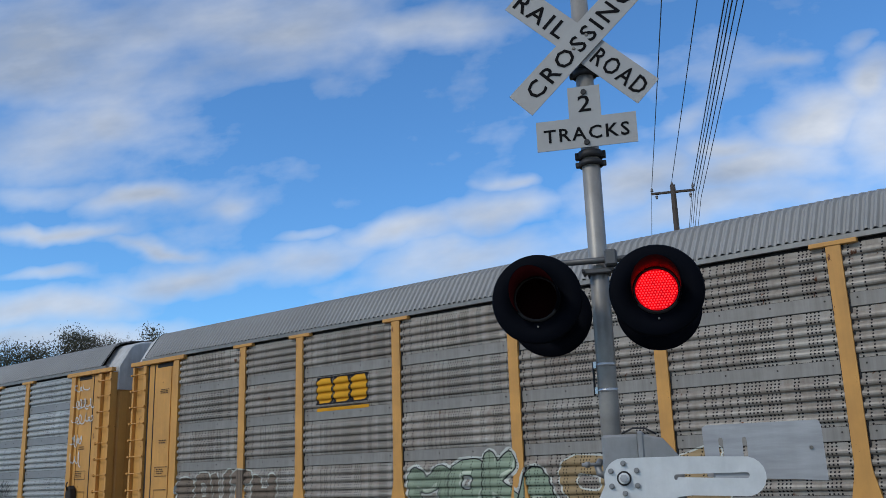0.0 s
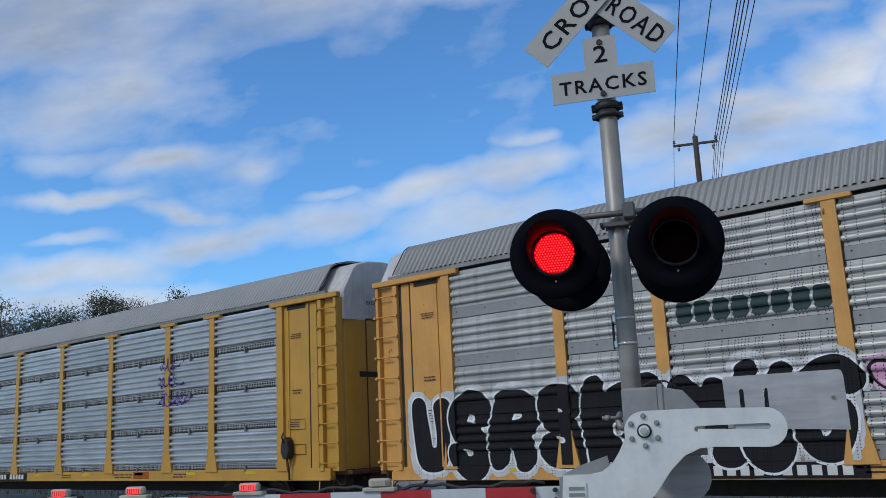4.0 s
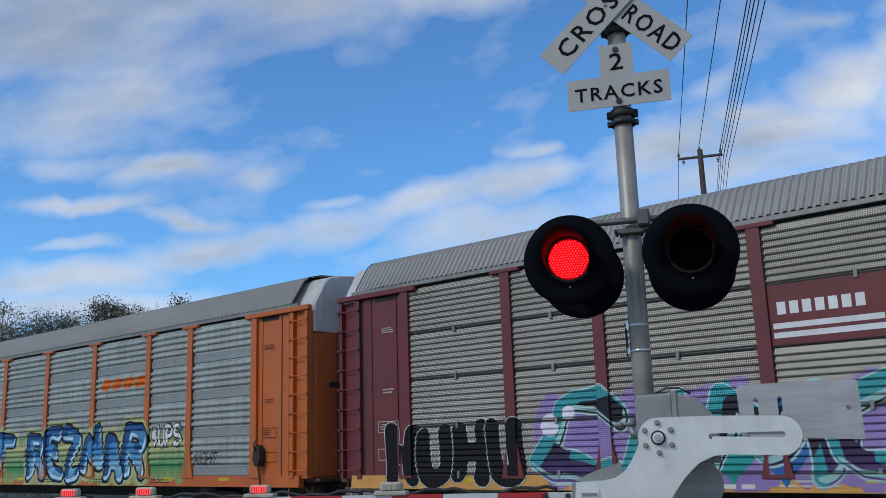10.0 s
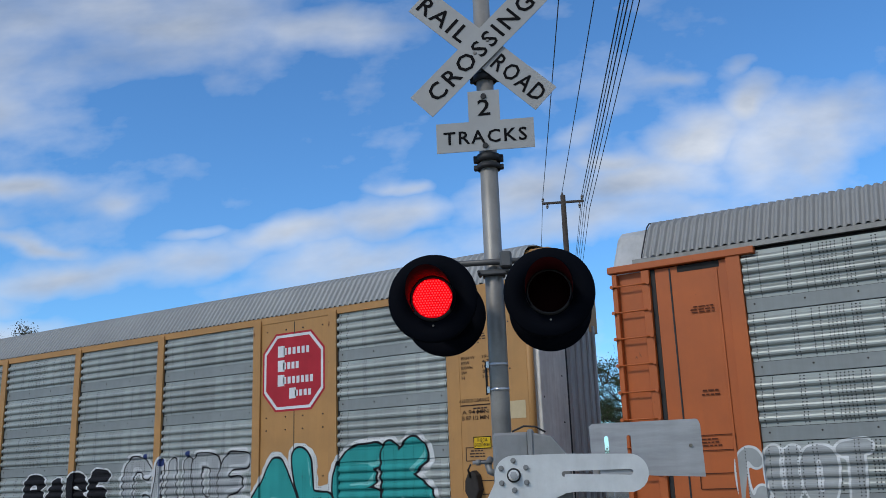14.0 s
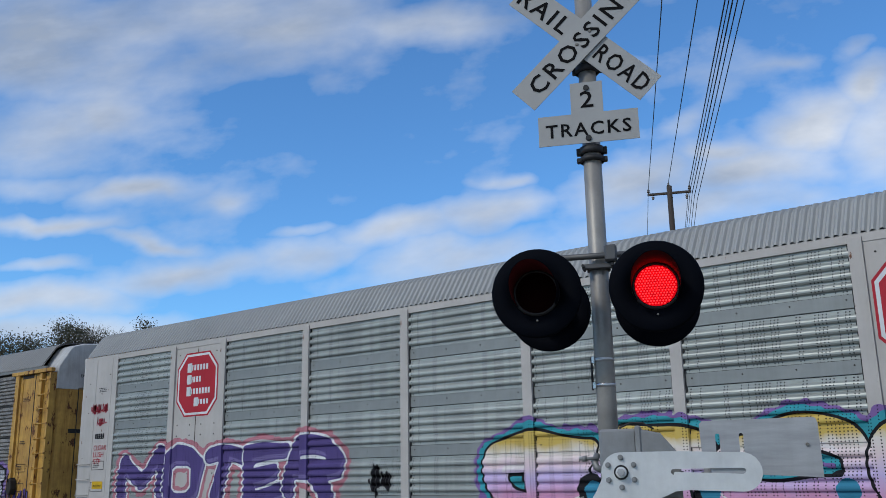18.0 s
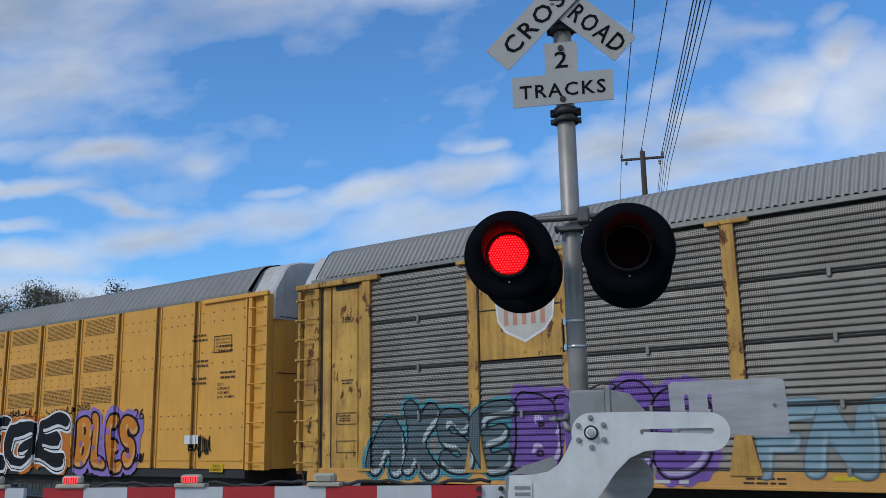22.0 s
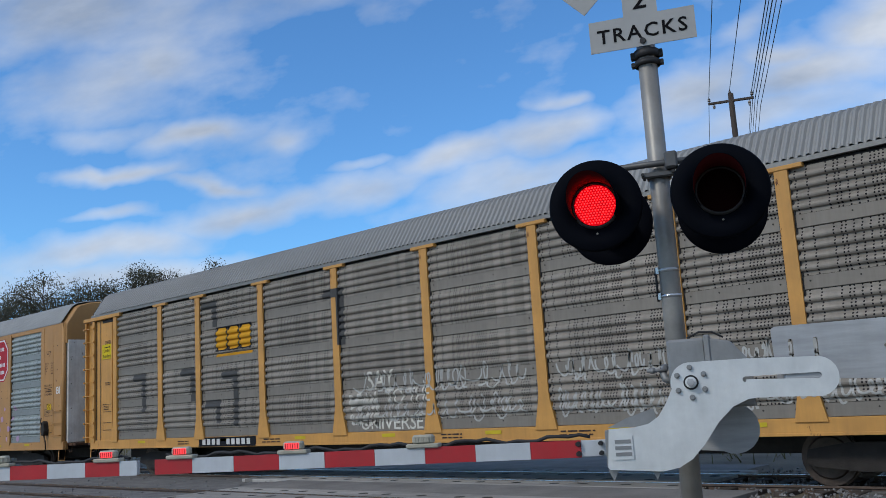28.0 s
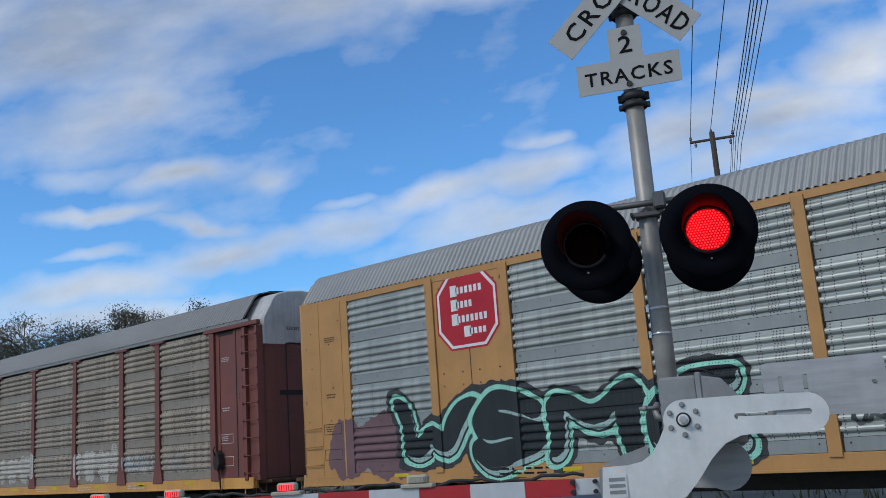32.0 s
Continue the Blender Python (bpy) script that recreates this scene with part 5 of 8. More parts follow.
def solid_car(name, x, half, label, posts, rear_bellows, end_side):
    """A yellow closed unit of a two-part car, with vents, grooves and bolts."""
    car = thing(name, label, "railcar", pose(x, TRACK, 0), "cars of the train")
    mat = PAINT["flatyellow"]
    part("inner_body", box(bmesh.new(), -half, half, -1.36, 1.30, 1.0, 4.9), inside_shade, car)
    part("far_side", box(bmesh.new(), -half, half, 1.31, 1.46, 0.8, 4.92), mat, car)
    part("underframe", box(bmesh.new(), -half + 0.2, half - 0.2, -1.25, 1.25, 0.55, 0.97), iron, car)
    part("side_sill", box(bmesh.new(), -half, half, -1.44, -1.31, 0.80, 1.03, 0.006), rubber, car)
    cuts = sorted([-half] + [p for p in posts] + [half])
    vent = PANEL_MATS["vent"]
    for i, (a, b) in enumerate(zip(cuts, cuts[1:])):
        lo, hi = a + (0.10 if i else 0.0), b - (0.10 if i < len(cuts) - 2 else 0.0)
        sp = part("side_panel", shared("side_panel:%d" % round(100 * (hi - lo)), lambda bm: slab(bm, ((0, 1.0), (hi - lo, 1.0), (hi - lo, 4.86), (0, 4.86)), -1.47, -1.40, 0.006), mat), None, car)
        sp.location = (lo, 0, 0)
        vented = hi - lo > 1.2 and not (end_side > 0 and a > half - 5.6) and not (end_side < 0 and b < -half + 5.4)
        for z in (4.38, 3.42, 2.60, 1.42) if vented else (1.42,) if hi - lo > 1.2 and not rear_bellows else ():
            part("vent", shared("vent:%d" % round(100 * (hi - lo)), lambda bm: box(bm, 0.15, hi - lo - 0.15, -1.478, -1.465, 0, 0.42), vent), None, sp).location = (0, 0, z)

        def bolts(bm):
            for z in (4.22, 4.02, 3.30, 3.12, 2.42) if vented else (4.55, 4.33, 3.62, 3.36, 2.2, 1.9):
                for k in range(5):
                    xx = 0.12 + (hi - lo - 0.24) * k / 4 + 0.02 * ((k * 7 + int(z * 10)) % 3)
                    tube(bm, (xx, -1.46, z), (xx, -1.482, z), 0.019, 0.017, 6)
            return bm
        part("rivets", shared("rivets:%d%d" % (round(100 * (hi - lo)), vented), bolts, bolt_dark), None, sp, kind="stuff")
        for xx in (0.0, hi - lo):
            part("edge_strip", shared("edge_strip", lambda bm: box(bm, -0.018, 0.018, -1.50, -1.46, 1.0, 4.86, 0.004), mat), None, sp).location = (xx, 0, 0)
        part("bottom_flange", shared("flange:%d" % round(100 * (hi - lo)), lambda bm: box(bm, 0.05, hi - lo - 0.05, -1.492, -1.465, 1.18, 1.21), mat), None, sp)
    # recessed grooves at the posts, in a darker yellow than the side panels
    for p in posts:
        part("groove", box(bmesh.new(), p - 0.1, p + 0.1, -1.43, -1.38, 1.0, 4.86), surface("darker groove paint", (0.28, 0.15, 0.035), 0.7, 0, 0.25, 2, dirt=0.5), car)
    part("eave", box(bmesh.new(), -half, half, -1.47, -1.38, 4.862, 4.925), trim_steel, car)
    part("roof", roof_mesh(bmesh.new(), half, 0.235, 0.018, (1,), 7, 0.04), roof_dull, car, "ribbed grey roof")
    if end_side:
        s = end_side
        x1 = half * s
        for q in (0.12, 0.62):
            part("ladder_stile", box(bmesh.new(), x1 + s * q - 0.06, x1 + s * q + 0.06, -1.50, -1.40, 0.98, 4.78, 0.006), mat, car)
        part("ladder_back", box(bmesh.new(), *sorted((x1, x1 + s * 0.66)), -1.40, -1.30, 0.98, 4.8), mat, car)
        part("header_beam", box(bmesh.new(), *sorted((x1 - s * 1.5, x1 + s * 0.7)), -1.53, -1.44, 4.76, 4.86, 0.01), mat, car)
        for z in range(9):
            part("rung", tube(bmesh.new(), (x1 + s * 0.1, -1.515, 1.15 + 0.42 * z), (x1 + s * 0.65, -1.515, 1.15 + 0.42 * z), 0.013, 0.013, 6), mat, car)
        for nm, build, m in (("end_wall", lambda bm: end_mesh(bm, s, 1.0, 4.30), mat), ("end_cap", lambda bm: cap_mesh(bm, s), white_end)):
            ob = part(nm, build(bmesh.new()), m, car)
            ob.location = (x1 - s * 13.0, 0, 0)
        for nm, y0, y1, z0, z1, deep, m, lab in (("leaf_gap", -0.10, 0.06, 1.0, 5.0, 0.712, inside_shade, ""), ("leaf_edge", 0.06, 0.95, 1.0, 5.30, 0.735, white_end, "pale end door leaf"), ("leaf_hinge", -0.14, -0.10, 3.2, 3.5, 0.75, rust_iron, "")):
            part(nm, box(bmesh.new(), *sorted((x1 + s * 0.66, x1 + s * deep)), y0, y1, z0, z1, 0.006), m, car, lab)
        for z in (2.2, 3.05, 4.3):
            part("end_seam", box(bmesh.new(), *sorted((x1 + s * 0.64, x1 + s * 0.708)), -1.15, -0.12, z, z + 0.018), rubber, car)
        ob = part("coupler", box(box(bmesh.new(), *sorted((s * 12.9, s * 14.05)), -0.1, 0.1, 0.72, 0.95), *sorted((s * 13.95, s * 14.32)), -0.17, 0.17, 0.68, 1.0, 0.02), iron, car)
        ob.location = (x1 - s * 13.0, 0, 0)
        truck(car, x1 - s * 3.3)
    if rear_bellows:
        s = rear_bellows
        bm = bmesh.new()
        for i in range(5):
            xx = s * (half + 0.08 + 0.16 * i)
            pts = [(xx, -1.46, 0.9), (xx, -1.46, 4.86)]
            for k in range(13):
                a = math.pi * k / 12
                c, q = math.cos(a), math.sin(a)
                pts.append((xx, -1.46 * math.copysign(abs(c) ** 0.62, c), 4.9 + 0.72 * abs(q) ** 0.85))
            part("bellows_fold", run(bmesh.new(), pts, 0.085, 8), rubber, car)
        box(bm, *sorted((s * half, s * (half + 0.8))), -1.42, 1.4, 0.9, 4.9)
        part("bellows", bm, rubber, car, "black folded rubber bellows between the units")
        truck(car, s * (half + 0.4))
    return car


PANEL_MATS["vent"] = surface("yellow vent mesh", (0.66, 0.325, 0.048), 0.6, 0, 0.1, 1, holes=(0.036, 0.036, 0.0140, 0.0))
CARS = []


def add(car, x):
    CARS.append((car, x))
    return car


c0 = add(autorack("railcar", -5.1, "rust-stained grey car carrier with yellow posts and ends", "rusty", "ribbed", "yellow", "steel", "yellow", white_end, "tee"), -5.1)
c1 = add(autorack("railcar", -33.45, "grey ribbed car carrier with yellow posts and bold black graffiti", "grey", "ribbed", "yellow", "steel", "yellow", white_end, "tee"), -33.45)
c2 = add(autorack("railcar", -62.0, "bright silver car carrier with golden posts and a golden badge panel", "bright", "wide", "gold", "white", "gold", white_end, "tee", logo_bays={1: (2, 3)}), -62.0)
c3 = add(autorack("railcar", -90.46, "grey perforated car carrier with maroon posts and purple graffiti", "mesh", "fine", "maroon", "steel", "yellow", white_end, "tee", logo_bays={3: (2,), 8: (2,)}), -90.46)
c4 = add(autorack("railcar", -118.85, "grey ribbed car carrier with orange posts and long blue graffiti", "teal", "ribbed", "orange", "steel", "orange", white_end, "tee"), -118.85)
c5 = add(autorack("railcar", -147.35, "tan framed car carrier with silver panels and red octagon badges", "teal", "ribbed", "tan", "white", "tan", grey_end, "framed", False, solid_bays=(1, 7)), -147.35)
c6 = add(autorack("railcar", -175.9, "off-white framed car carrier with red octagon badges and pastel graffiti", "teal", "ribbed", "white", "white", "white", grey_end, "framed", False, solid_bays=(1, 7)), -175.9)
c7 = add(autorack("railcar", -204.6, "sooty perforated car carrier with rusty yellow posts and purple graffiti", "mesh_dark", "fine", "rusted", "steel", "yellow", white_end, "tee", logo_bays={1: (2, 3)}), -204.6)
P8 = (8.85, 7.38, 5.78, 3.95, 2.10, 0.23, -1.65, -3.50, -5.48, -7.42, -9.30)
c8 = add(solid_car("railcar", -230.5, 10.6, "closed yellow car carrier with vents and tall graffiti along its foot", P8, -1, 1), -230.5)
P9 = (9.12, 7.33, 5.50, 3.80, 1.90, 0.05, -1.75, -3.52, -5.38, -6.92, -8.55)
c9 = add(solid_car("railcar", -252.0, 10.0, "closed yellow car carrier with vents and black lettered graffiti", P9, 0, -1), -252.0)
c10 = add(autorack("railcar", -277.42, "sooty grey car carrier with yellow posts and white scrawls", "dirty", "ribbed", "yellow", "steel", "yellow", white_end, "tee"), -277.42)
c11 = add(autorack("railcar", -306.0, "tan framed car carrier with red octagon badges and mint-edged black graffiti", "teal", "ribbed", "tan", "white", "tan", grey_end, "framed", False, solid_bays=(1, 7)), -306.0)
c12 = add(autorack("railcar", -334.6, "brown-sooted car carrier with red-brown posts and faded white scrawls", "brown", "ribbed", "redbrown", "steel", "yellow", white_end, "tee"), -334.6)

# ---------------------------------------------------------------- paint on the cars: badges, stencils, graffiti
SPRAY = {}


def spray(colour, rough=0.65, vary=0.16, holes=None):
    """Sprayed paint of one colour, a little uneven."""
    key = (tuple(colour), holes)
    if key not in SPRAY:
        SPRAY[key] = surface("spray paint %d" % len(SPRAY), colour, rough, 0, vary, 2.2, gloss=0.12, dirt=0.22, dirt_colour=tuple(c * 0.6 + 0.02 for c in colour), holes=holes)
    return SPRAY[key]


def fade(name, stops, holes=None):
    """Sprayed paint that passes through several colours from foot to top: (height, colour)."""
    m = bpy.data.materials.new(name)
    m.use_nodes = True
    nt = m.node_tree
    bs = nt.nodes["Principled BSDF"]
    t = node(nt, "ShaderNodeTexCoord")
    sp = node(nt, "ShaderNodeSeparateXYZ")
    link(nt, t.outputs["Object"], sp.inputs[0])
    z = maths(nt, "ADD", sp.outputs[2], maths(nt, "MULTIPLY", maths(nt, "SUBTRACT", noise_tex(nt, t.outputs["Object"], 3.0), 0.5), 0.35))
    col = None
    for (za, ca), (zb, cb) in zip(stops, stops[1:]):
        col = mixed(nt, ramp(nt, z, za, zb), ca if col is None else col, cb)
    if holes:
        col = mixed(nt, hole_spots(nt, t.outputs["Object"], holes), col, (0.004, 0.004, 0.005))
    link(nt, col, bs.inputs["Base Color"])
    bs.inputs["Roughness"].default_value = 0.65
    bs.inputs["Specular IOR Level"].default_value = 0.2
    return m


BLACK, WHITE, PURPLE, TEAL, CYAN, MINT = (0.012, 0.012, 0.015), (0.66, 0.68, 0.70), (0.10, 0.065, 0.24), (0.02, 0.26, 0.25), (0.12, 0.42, 0.52), (0.28, 0.62, 0.50)
PINK, BLUE, GREEN, ORANGE, GREY, RED = (0.42, 0.14, 0.32), (0.06, 0.20, 0.42), (0.05, 0.25, 0.13), (0.55, 0.17, 0.03), (0.30, 0.31, 0.32), (0.42, 0.03, 0.045)
LILAC, CREAM, BROWN, SKYB, NAVY = (0.30, 0.22, 0.48), (0.58, 0.55, 0.36), (0.075, 0.052, 0.045), (0.30, 0.52, 0.62), (0.03, 0.05, 0.16)
KIND = {}
for car, k, style, solid in ((c0, "ribbed", "tee", ()), (c1, "ribbed", "tee", ()), (c2, "wide", "tee", ()), (c3, "fine", "tee", ()), (c4, "ribbed", "tee", ()), (c5, "ribbed", "framed", (1, 7)),
                             (c6, "ribbed", "framed", (1, 7)), (c7, "fine", "tee", ()), (c8, "smooth", P8, ()), (c9, "smooth", P9, ()), (c10, "ribbed", "tee", ()), (c11, "ribbed", "framed", (1, 7)), (c12, "ribbed", "tee", ())):
    KIND[car.name] = (k, style, solid)


SIEVE = {}
for car, h in ((c0, H_E), (c1, H_A), (c3, H_C), (c4, H_A), (c5, H_A), (c6, H_A), (c7, H_C), (c10, H_E), (c11, H_A), (c12, H_E)):
    SIEVE[car.name] = (h[0], h[1], h[2] * 0.85, h[3])


@functools.lru_cache(None)
def proud_at(kind, z):
    return proud(kind, z)


def side_at(car, x, z):
    """Where the near side's surface lies at x, z of a car."""
    k, style, solid = KIND[car.name]
    if k == "smooth":
        for p in style:
            if abs(x - p) < 0.078:
                return -1.432
            if abs(x - p) < 0.122:
                return -1.502
        return -1.494 if 1.17 < z < 1.215 else -1.480
    if z < Z0:
        return -1.489 if z < 0.836 else -1.474
    if abs(x) > EDGE - 0.11:
        if style == "framed":
            return -1.477
        return -1.507 if abs(x) < EDGE + 0.14 else -1.455
    for p in POSTS:
        if abs(x - p) < 0.112:
            return -1.502
    cuts = (-EDGE,) + POSTS + (EDGE,)
    for i in solid:
        if cuts[i] <= x <= cuts[i + 1]:
            return -1.462
    if car.name in BACKED and -9.02 <= x <= -7.28 and z >= 2.96:
        return -1.447
    return YP - proud_at(k, round(float(z), 5))


BACKED = (c2.name, c7.name)


def lay(car, bm, off, material, name, parent=None, label="", kind=""):
    """Lays a flat shape in x, z on a car's side so that it follows posts and ribs."""
    if not bm.verts:
        bm.free()
        return None
    xs, zs = [v.co.x for v in bm.verts], [v.co.z for v in bm.verts]
    x0, x1, z0, z1 = min(xs), max(xs), min(zs), max(zs)
    cx, cz = creases(car)
    for c in cx:
        if x0 < c < x1:
            bmesh.ops.bisect_plane(bm, geom=bm.verts[:] + bm.edges[:] + bm.faces[:], plane_co=(c, 0, 0), plane_no=(1, 0, 0))
    for c in cz:
        if z0 < c < z1:
            bmesh.ops.bisect_plane(bm, geom=bm.verts[:] + bm.edges[:] + bm.faces[:], plane_co=(0, 0, c), plane_no=(0, 0, 1))
    for v in bm.verts:
        v.co.y = side_at(car, v.co.x, v.co.z) - off
    me = bpy.data.meshes.new(name)
    for f in bm.faces:
        if f.normal.y > 0:
            f.normal_flip()
    bm.to_mesh(me)
    bm.free()
    me.materials.append(material)
    return part(name, me, None, parent or car, label, kind=kind)


def fitted(text, x0, x1, z0, z1, fat, ref=None):
    """Lettering stretched into a box; ref gives the box of the unfattened word."""
    bm = letters(text, 1.0, fat, "LEFT", spacing=0.94, res=3)
    if not bm.verts:
        return bm, None
    xs, zs = [v.co.x for v in bm.verts], [v.co.z for v in bm.verts]
    ref = ref or (min(xs), max(xs), min(zs), max(zs))
    for v in bm.verts:
        v.co.x = x0 + (v.co.x - ref[0]) / (ref[1] - ref[0]) * (x1 - x0)
        v.co.z = z0 + (v.co.z - ref[2]) / (ref[3] - ref[2]) * (z1 - z0)
    return bm, ref


def wobble(bm, amount, seed):
    """Bends letters out of their rows, as a spray can draws them."""
    for v in bm.verts:
        n = noise.noise_vector(Vector((v.co.x * 1.1 + seed * 7.3, 0.3, v.co.z * 1.3)))
        v.co.x += n.x * amount
        v.co.z += n.y * amount * 0.7
    return bm


GRAFFITI = "sprayed graffiti lettering with a contrasting outline"


WIDTHS = {"I": 0.7, "M": 1.25, "W": 1.3, "1": 0.6}
# skeletons of the letters, points on a grid 4 wide and 6 high, strokes parted by spaces
GLYPHS = {"A": "002640 1232", "B": "0006 063645443303 033342413000", "C": "4536160501103041", "D": "0006 062645412000", "E": "46060040 0333", "F": "460600 0333",
          "G": "45361605011030414323", "H": "0006 4046 0343", "I": "2026", "J": "4641301001", "K": "0006 460340", "L": "060040", "M": "0006224640", "N": "00064046",
          "O": "160501103041453616", "P": "0006 063645443303", "R": "0006 063645443303 2340", "S": "453616050413334241301001", "T": "0646 2026",
          "U": "060110304146", "V": "062046", "W": "0610243046", "X": "0046 0640", "Y": "062346 2023", "Z": "06460040", "2": "05163645440040", "6": "4536160501103041423303", "4": "30360242"}


def skeleton(ch, soft):
    """The strokes of a letter in a unit box; soft letters are rounded off."""
    out = []
    for stroke in GLYPHS[ch.upper()].split():
        pts = [np.array((int(stroke[i]) / 4, int(stroke[i + 1]) / 6)) for i in range(0, len(stroke), 2)]
        for _ in range(2 if soft else 0):
            mid = []
            for p, q in zip(pts, pts[1:]):
                mid += [p * 0.75 + q * 0.25, p * 0.25 + q * 0.75]
            pts = [pts[0]] + mid + [pts[-1]]
        out.append(np.array(pts))
    return out


def to_strokes(strokes, x, z):
    """Distance of every x, z to the nearest stroke."""
    best = np.full(x.shape, 9.0)
    for pts in strokes:
        for (ax, az), (bx, bz) in zip(pts, pts[1:]):
            ex, ez = bx - ax, bz - az
            k = np.clip(((x - ax) * ex + (z - az) * ez) / max(1e-9, ex * ex + ez * ez), 0, 1)
            best = np.minimum(best, np.hypot(x - ax - k * ex, z - az - k * ez))
    return best


def sway(x, z, amount, seed):
    """A smooth shift of places, as an unsteady arm draws."""
    u = np.sin(1.9 * x + 2.7 * z + seed) + 0.6 * np.sin(3.7 * z - 2.9 * x + 2.3 * seed)
    v = np.sin(2.3 * x - 1.7 * z + 1.7 * seed) + 0.6 * np.sin(4.3 * x + 2.1 * z + 0.7 * seed)
    return x + 0.5 * amount * u, z + 0.4 * amount * v


def creases(car):
    """Where a car's near side changes plane, along x and z."""
    k, style, solid = KIND[car.name]
    cx, cz = [], []
    if k == "smooth":
        for p in style:
            cx += [p - 0.124, p - 0.120, p - 0.080, p - 0.076, p + 0.076, p + 0.080, p + 0.120, p + 0.124]
        return cx, [1.168, 1.172, 1.213, 1.217]
    for p in POSTS:
        cx += [p - 0.114, p - 0.110, p + 0.110, p + 0.114]
    cx += [-EDGE - 0.142, -EDGE - 0.138, -EDGE + 0.108, -EDGE + 0.112, EDGE - 0.112, EDGE - 0.108, EDGE + 0.138, EDGE + 0.142]
    cz = [0.834, 0.838, Z0 - 0.002, Z0 + 0.002]
    for r in range(ROWS):
        cz += [Z0 + r * RH + h for h, _ in profile(k)]
    return cx, cz


def stations(lo, hi, breaks, step):
    """Steps from lo to hi that keep to the creases."""
    cuts = sorted({lo, hi} | {round(c, 5) for c in breaks if lo < c < hi})
    out = [lo]
    for p, q in zip(cuts, cuts[1:]):
        n = max(1, math.ceil((q - p) / step - 1e-6))
        out += [p + (q - p) * i / n for i in range(1, n + 1)]
    return np.array(out)


def paint(car, field, x0, x1, z0, z1, off, material, name, parent=None, label="", step=0.034, kind=""):
    """Sprays the region where field(x, z) > 0 on a car's side; the coat follows posts and ribs."""
    cx, cz = creases(car)
    xs, zs = stations(x0, x1, cx, step), stations(z0, z1, cz, step)
    gx, gz = np.meshgrid(xs, zs)
    f = field(gx, gz)
    ins = f > 0
    count = ins[:-1, :-1].astype(int) + ins[1:, :-1] + ins[:-1, 1:] + ins[1:, 1:]
    crease = {round(c, 4) for c in cx}
    stop = [round(float(x), 4) in crease for x in xs]
    vs, fs = [], []
    for j in range(len(zs) - 1):
        row = count[j]
        if not row.any():
            continue
        za, zb = float(zs[j]), float(zs[j + 1])
        i = 0
        while i < len(row):
            if row[i] == 4:
                k = i + 1
                while k < len(row) and row[k] == 4 and not stop[k]:
                    k += 1
                n = len(vs)
                vs += [(xs[i], za), (xs[k], za), (xs[k], zb), (xs[i], zb)]
                fs.append((n, n + 1, n + 2, n + 3))
                i = k
                continue
            if row[i]:
                ring = ((xs[i], za, f[j, i]), (xs[i + 1], za, f[j, i + 1]), (xs[i + 1], zb, f[j + 1, i + 1]), (xs[i], zb, f[j + 1, i]))
                n = len(vs)
                for (px, pz, pf), (qx, qz, qf) in zip(ring, ring[1:] + ring[:1]):
                    if pf > 0:
                        vs.append((px, pz))
                    if (pf > 0) != (qf > 0):
                        t = pf / (pf - qf)
                        vs.append((px + (qx - px) * t, pz + (qz - pz) * t))
                if len(vs) - n >= 3:
                    fs.append(tuple(range(n, len(vs))))
                else:
                    del vs[n:]
            i += 1
    if not fs:
        return None
    me = bpy.data.meshes.new(name)
    me.from_pydata([(float(x), side_at(car, x, z) - off, float(z)) for x, z in vs], [], fs)
    me.materials.append(material)
    return part(name, me, None, parent or car, label, kind=kind)


def cloud(car, x0, x1, z0, z1, material, seed, label, off=0.0028, rough=0.22, ragged=0.10):
    """A sprayed ground behind lettering, with a lumpy, frayed edge."""
    def field(x, z):
        x, z = sway(x, z, ragged, seed)
        h = (z1 - z0) / 2
        dx = np.maximum(np.abs(x - (x0 + x1) / 2) - (x1 - x0) / 2 + h, 0)
        lump = rough * h * (np.sin(3.3 * x + seed) + 0.7 * np.sin(7.1 * x + 2 * seed) + 0.5 * np.sin(13 * x - 5 * z) + 0.3 * np.sin(29 * x + 17 * z)) * 0.5
        return h + lump - np.hypot(dx, z - (z0 + z1) / 2)
    return paint(car, field, x0 - 0.2, x1 + 0.2, max(0.80, z0 - 0.1), z1 + 0.35, off, material, "graffiti", label=label)


def coat(car, colour):
    """A spray paint for a car: the panel's painted dark holes are repeated in its colour."""
    if isinstance(colour, bpy.types.Material):
        return colour
    return spray(colour, holes=SIEVE.get(car.name))


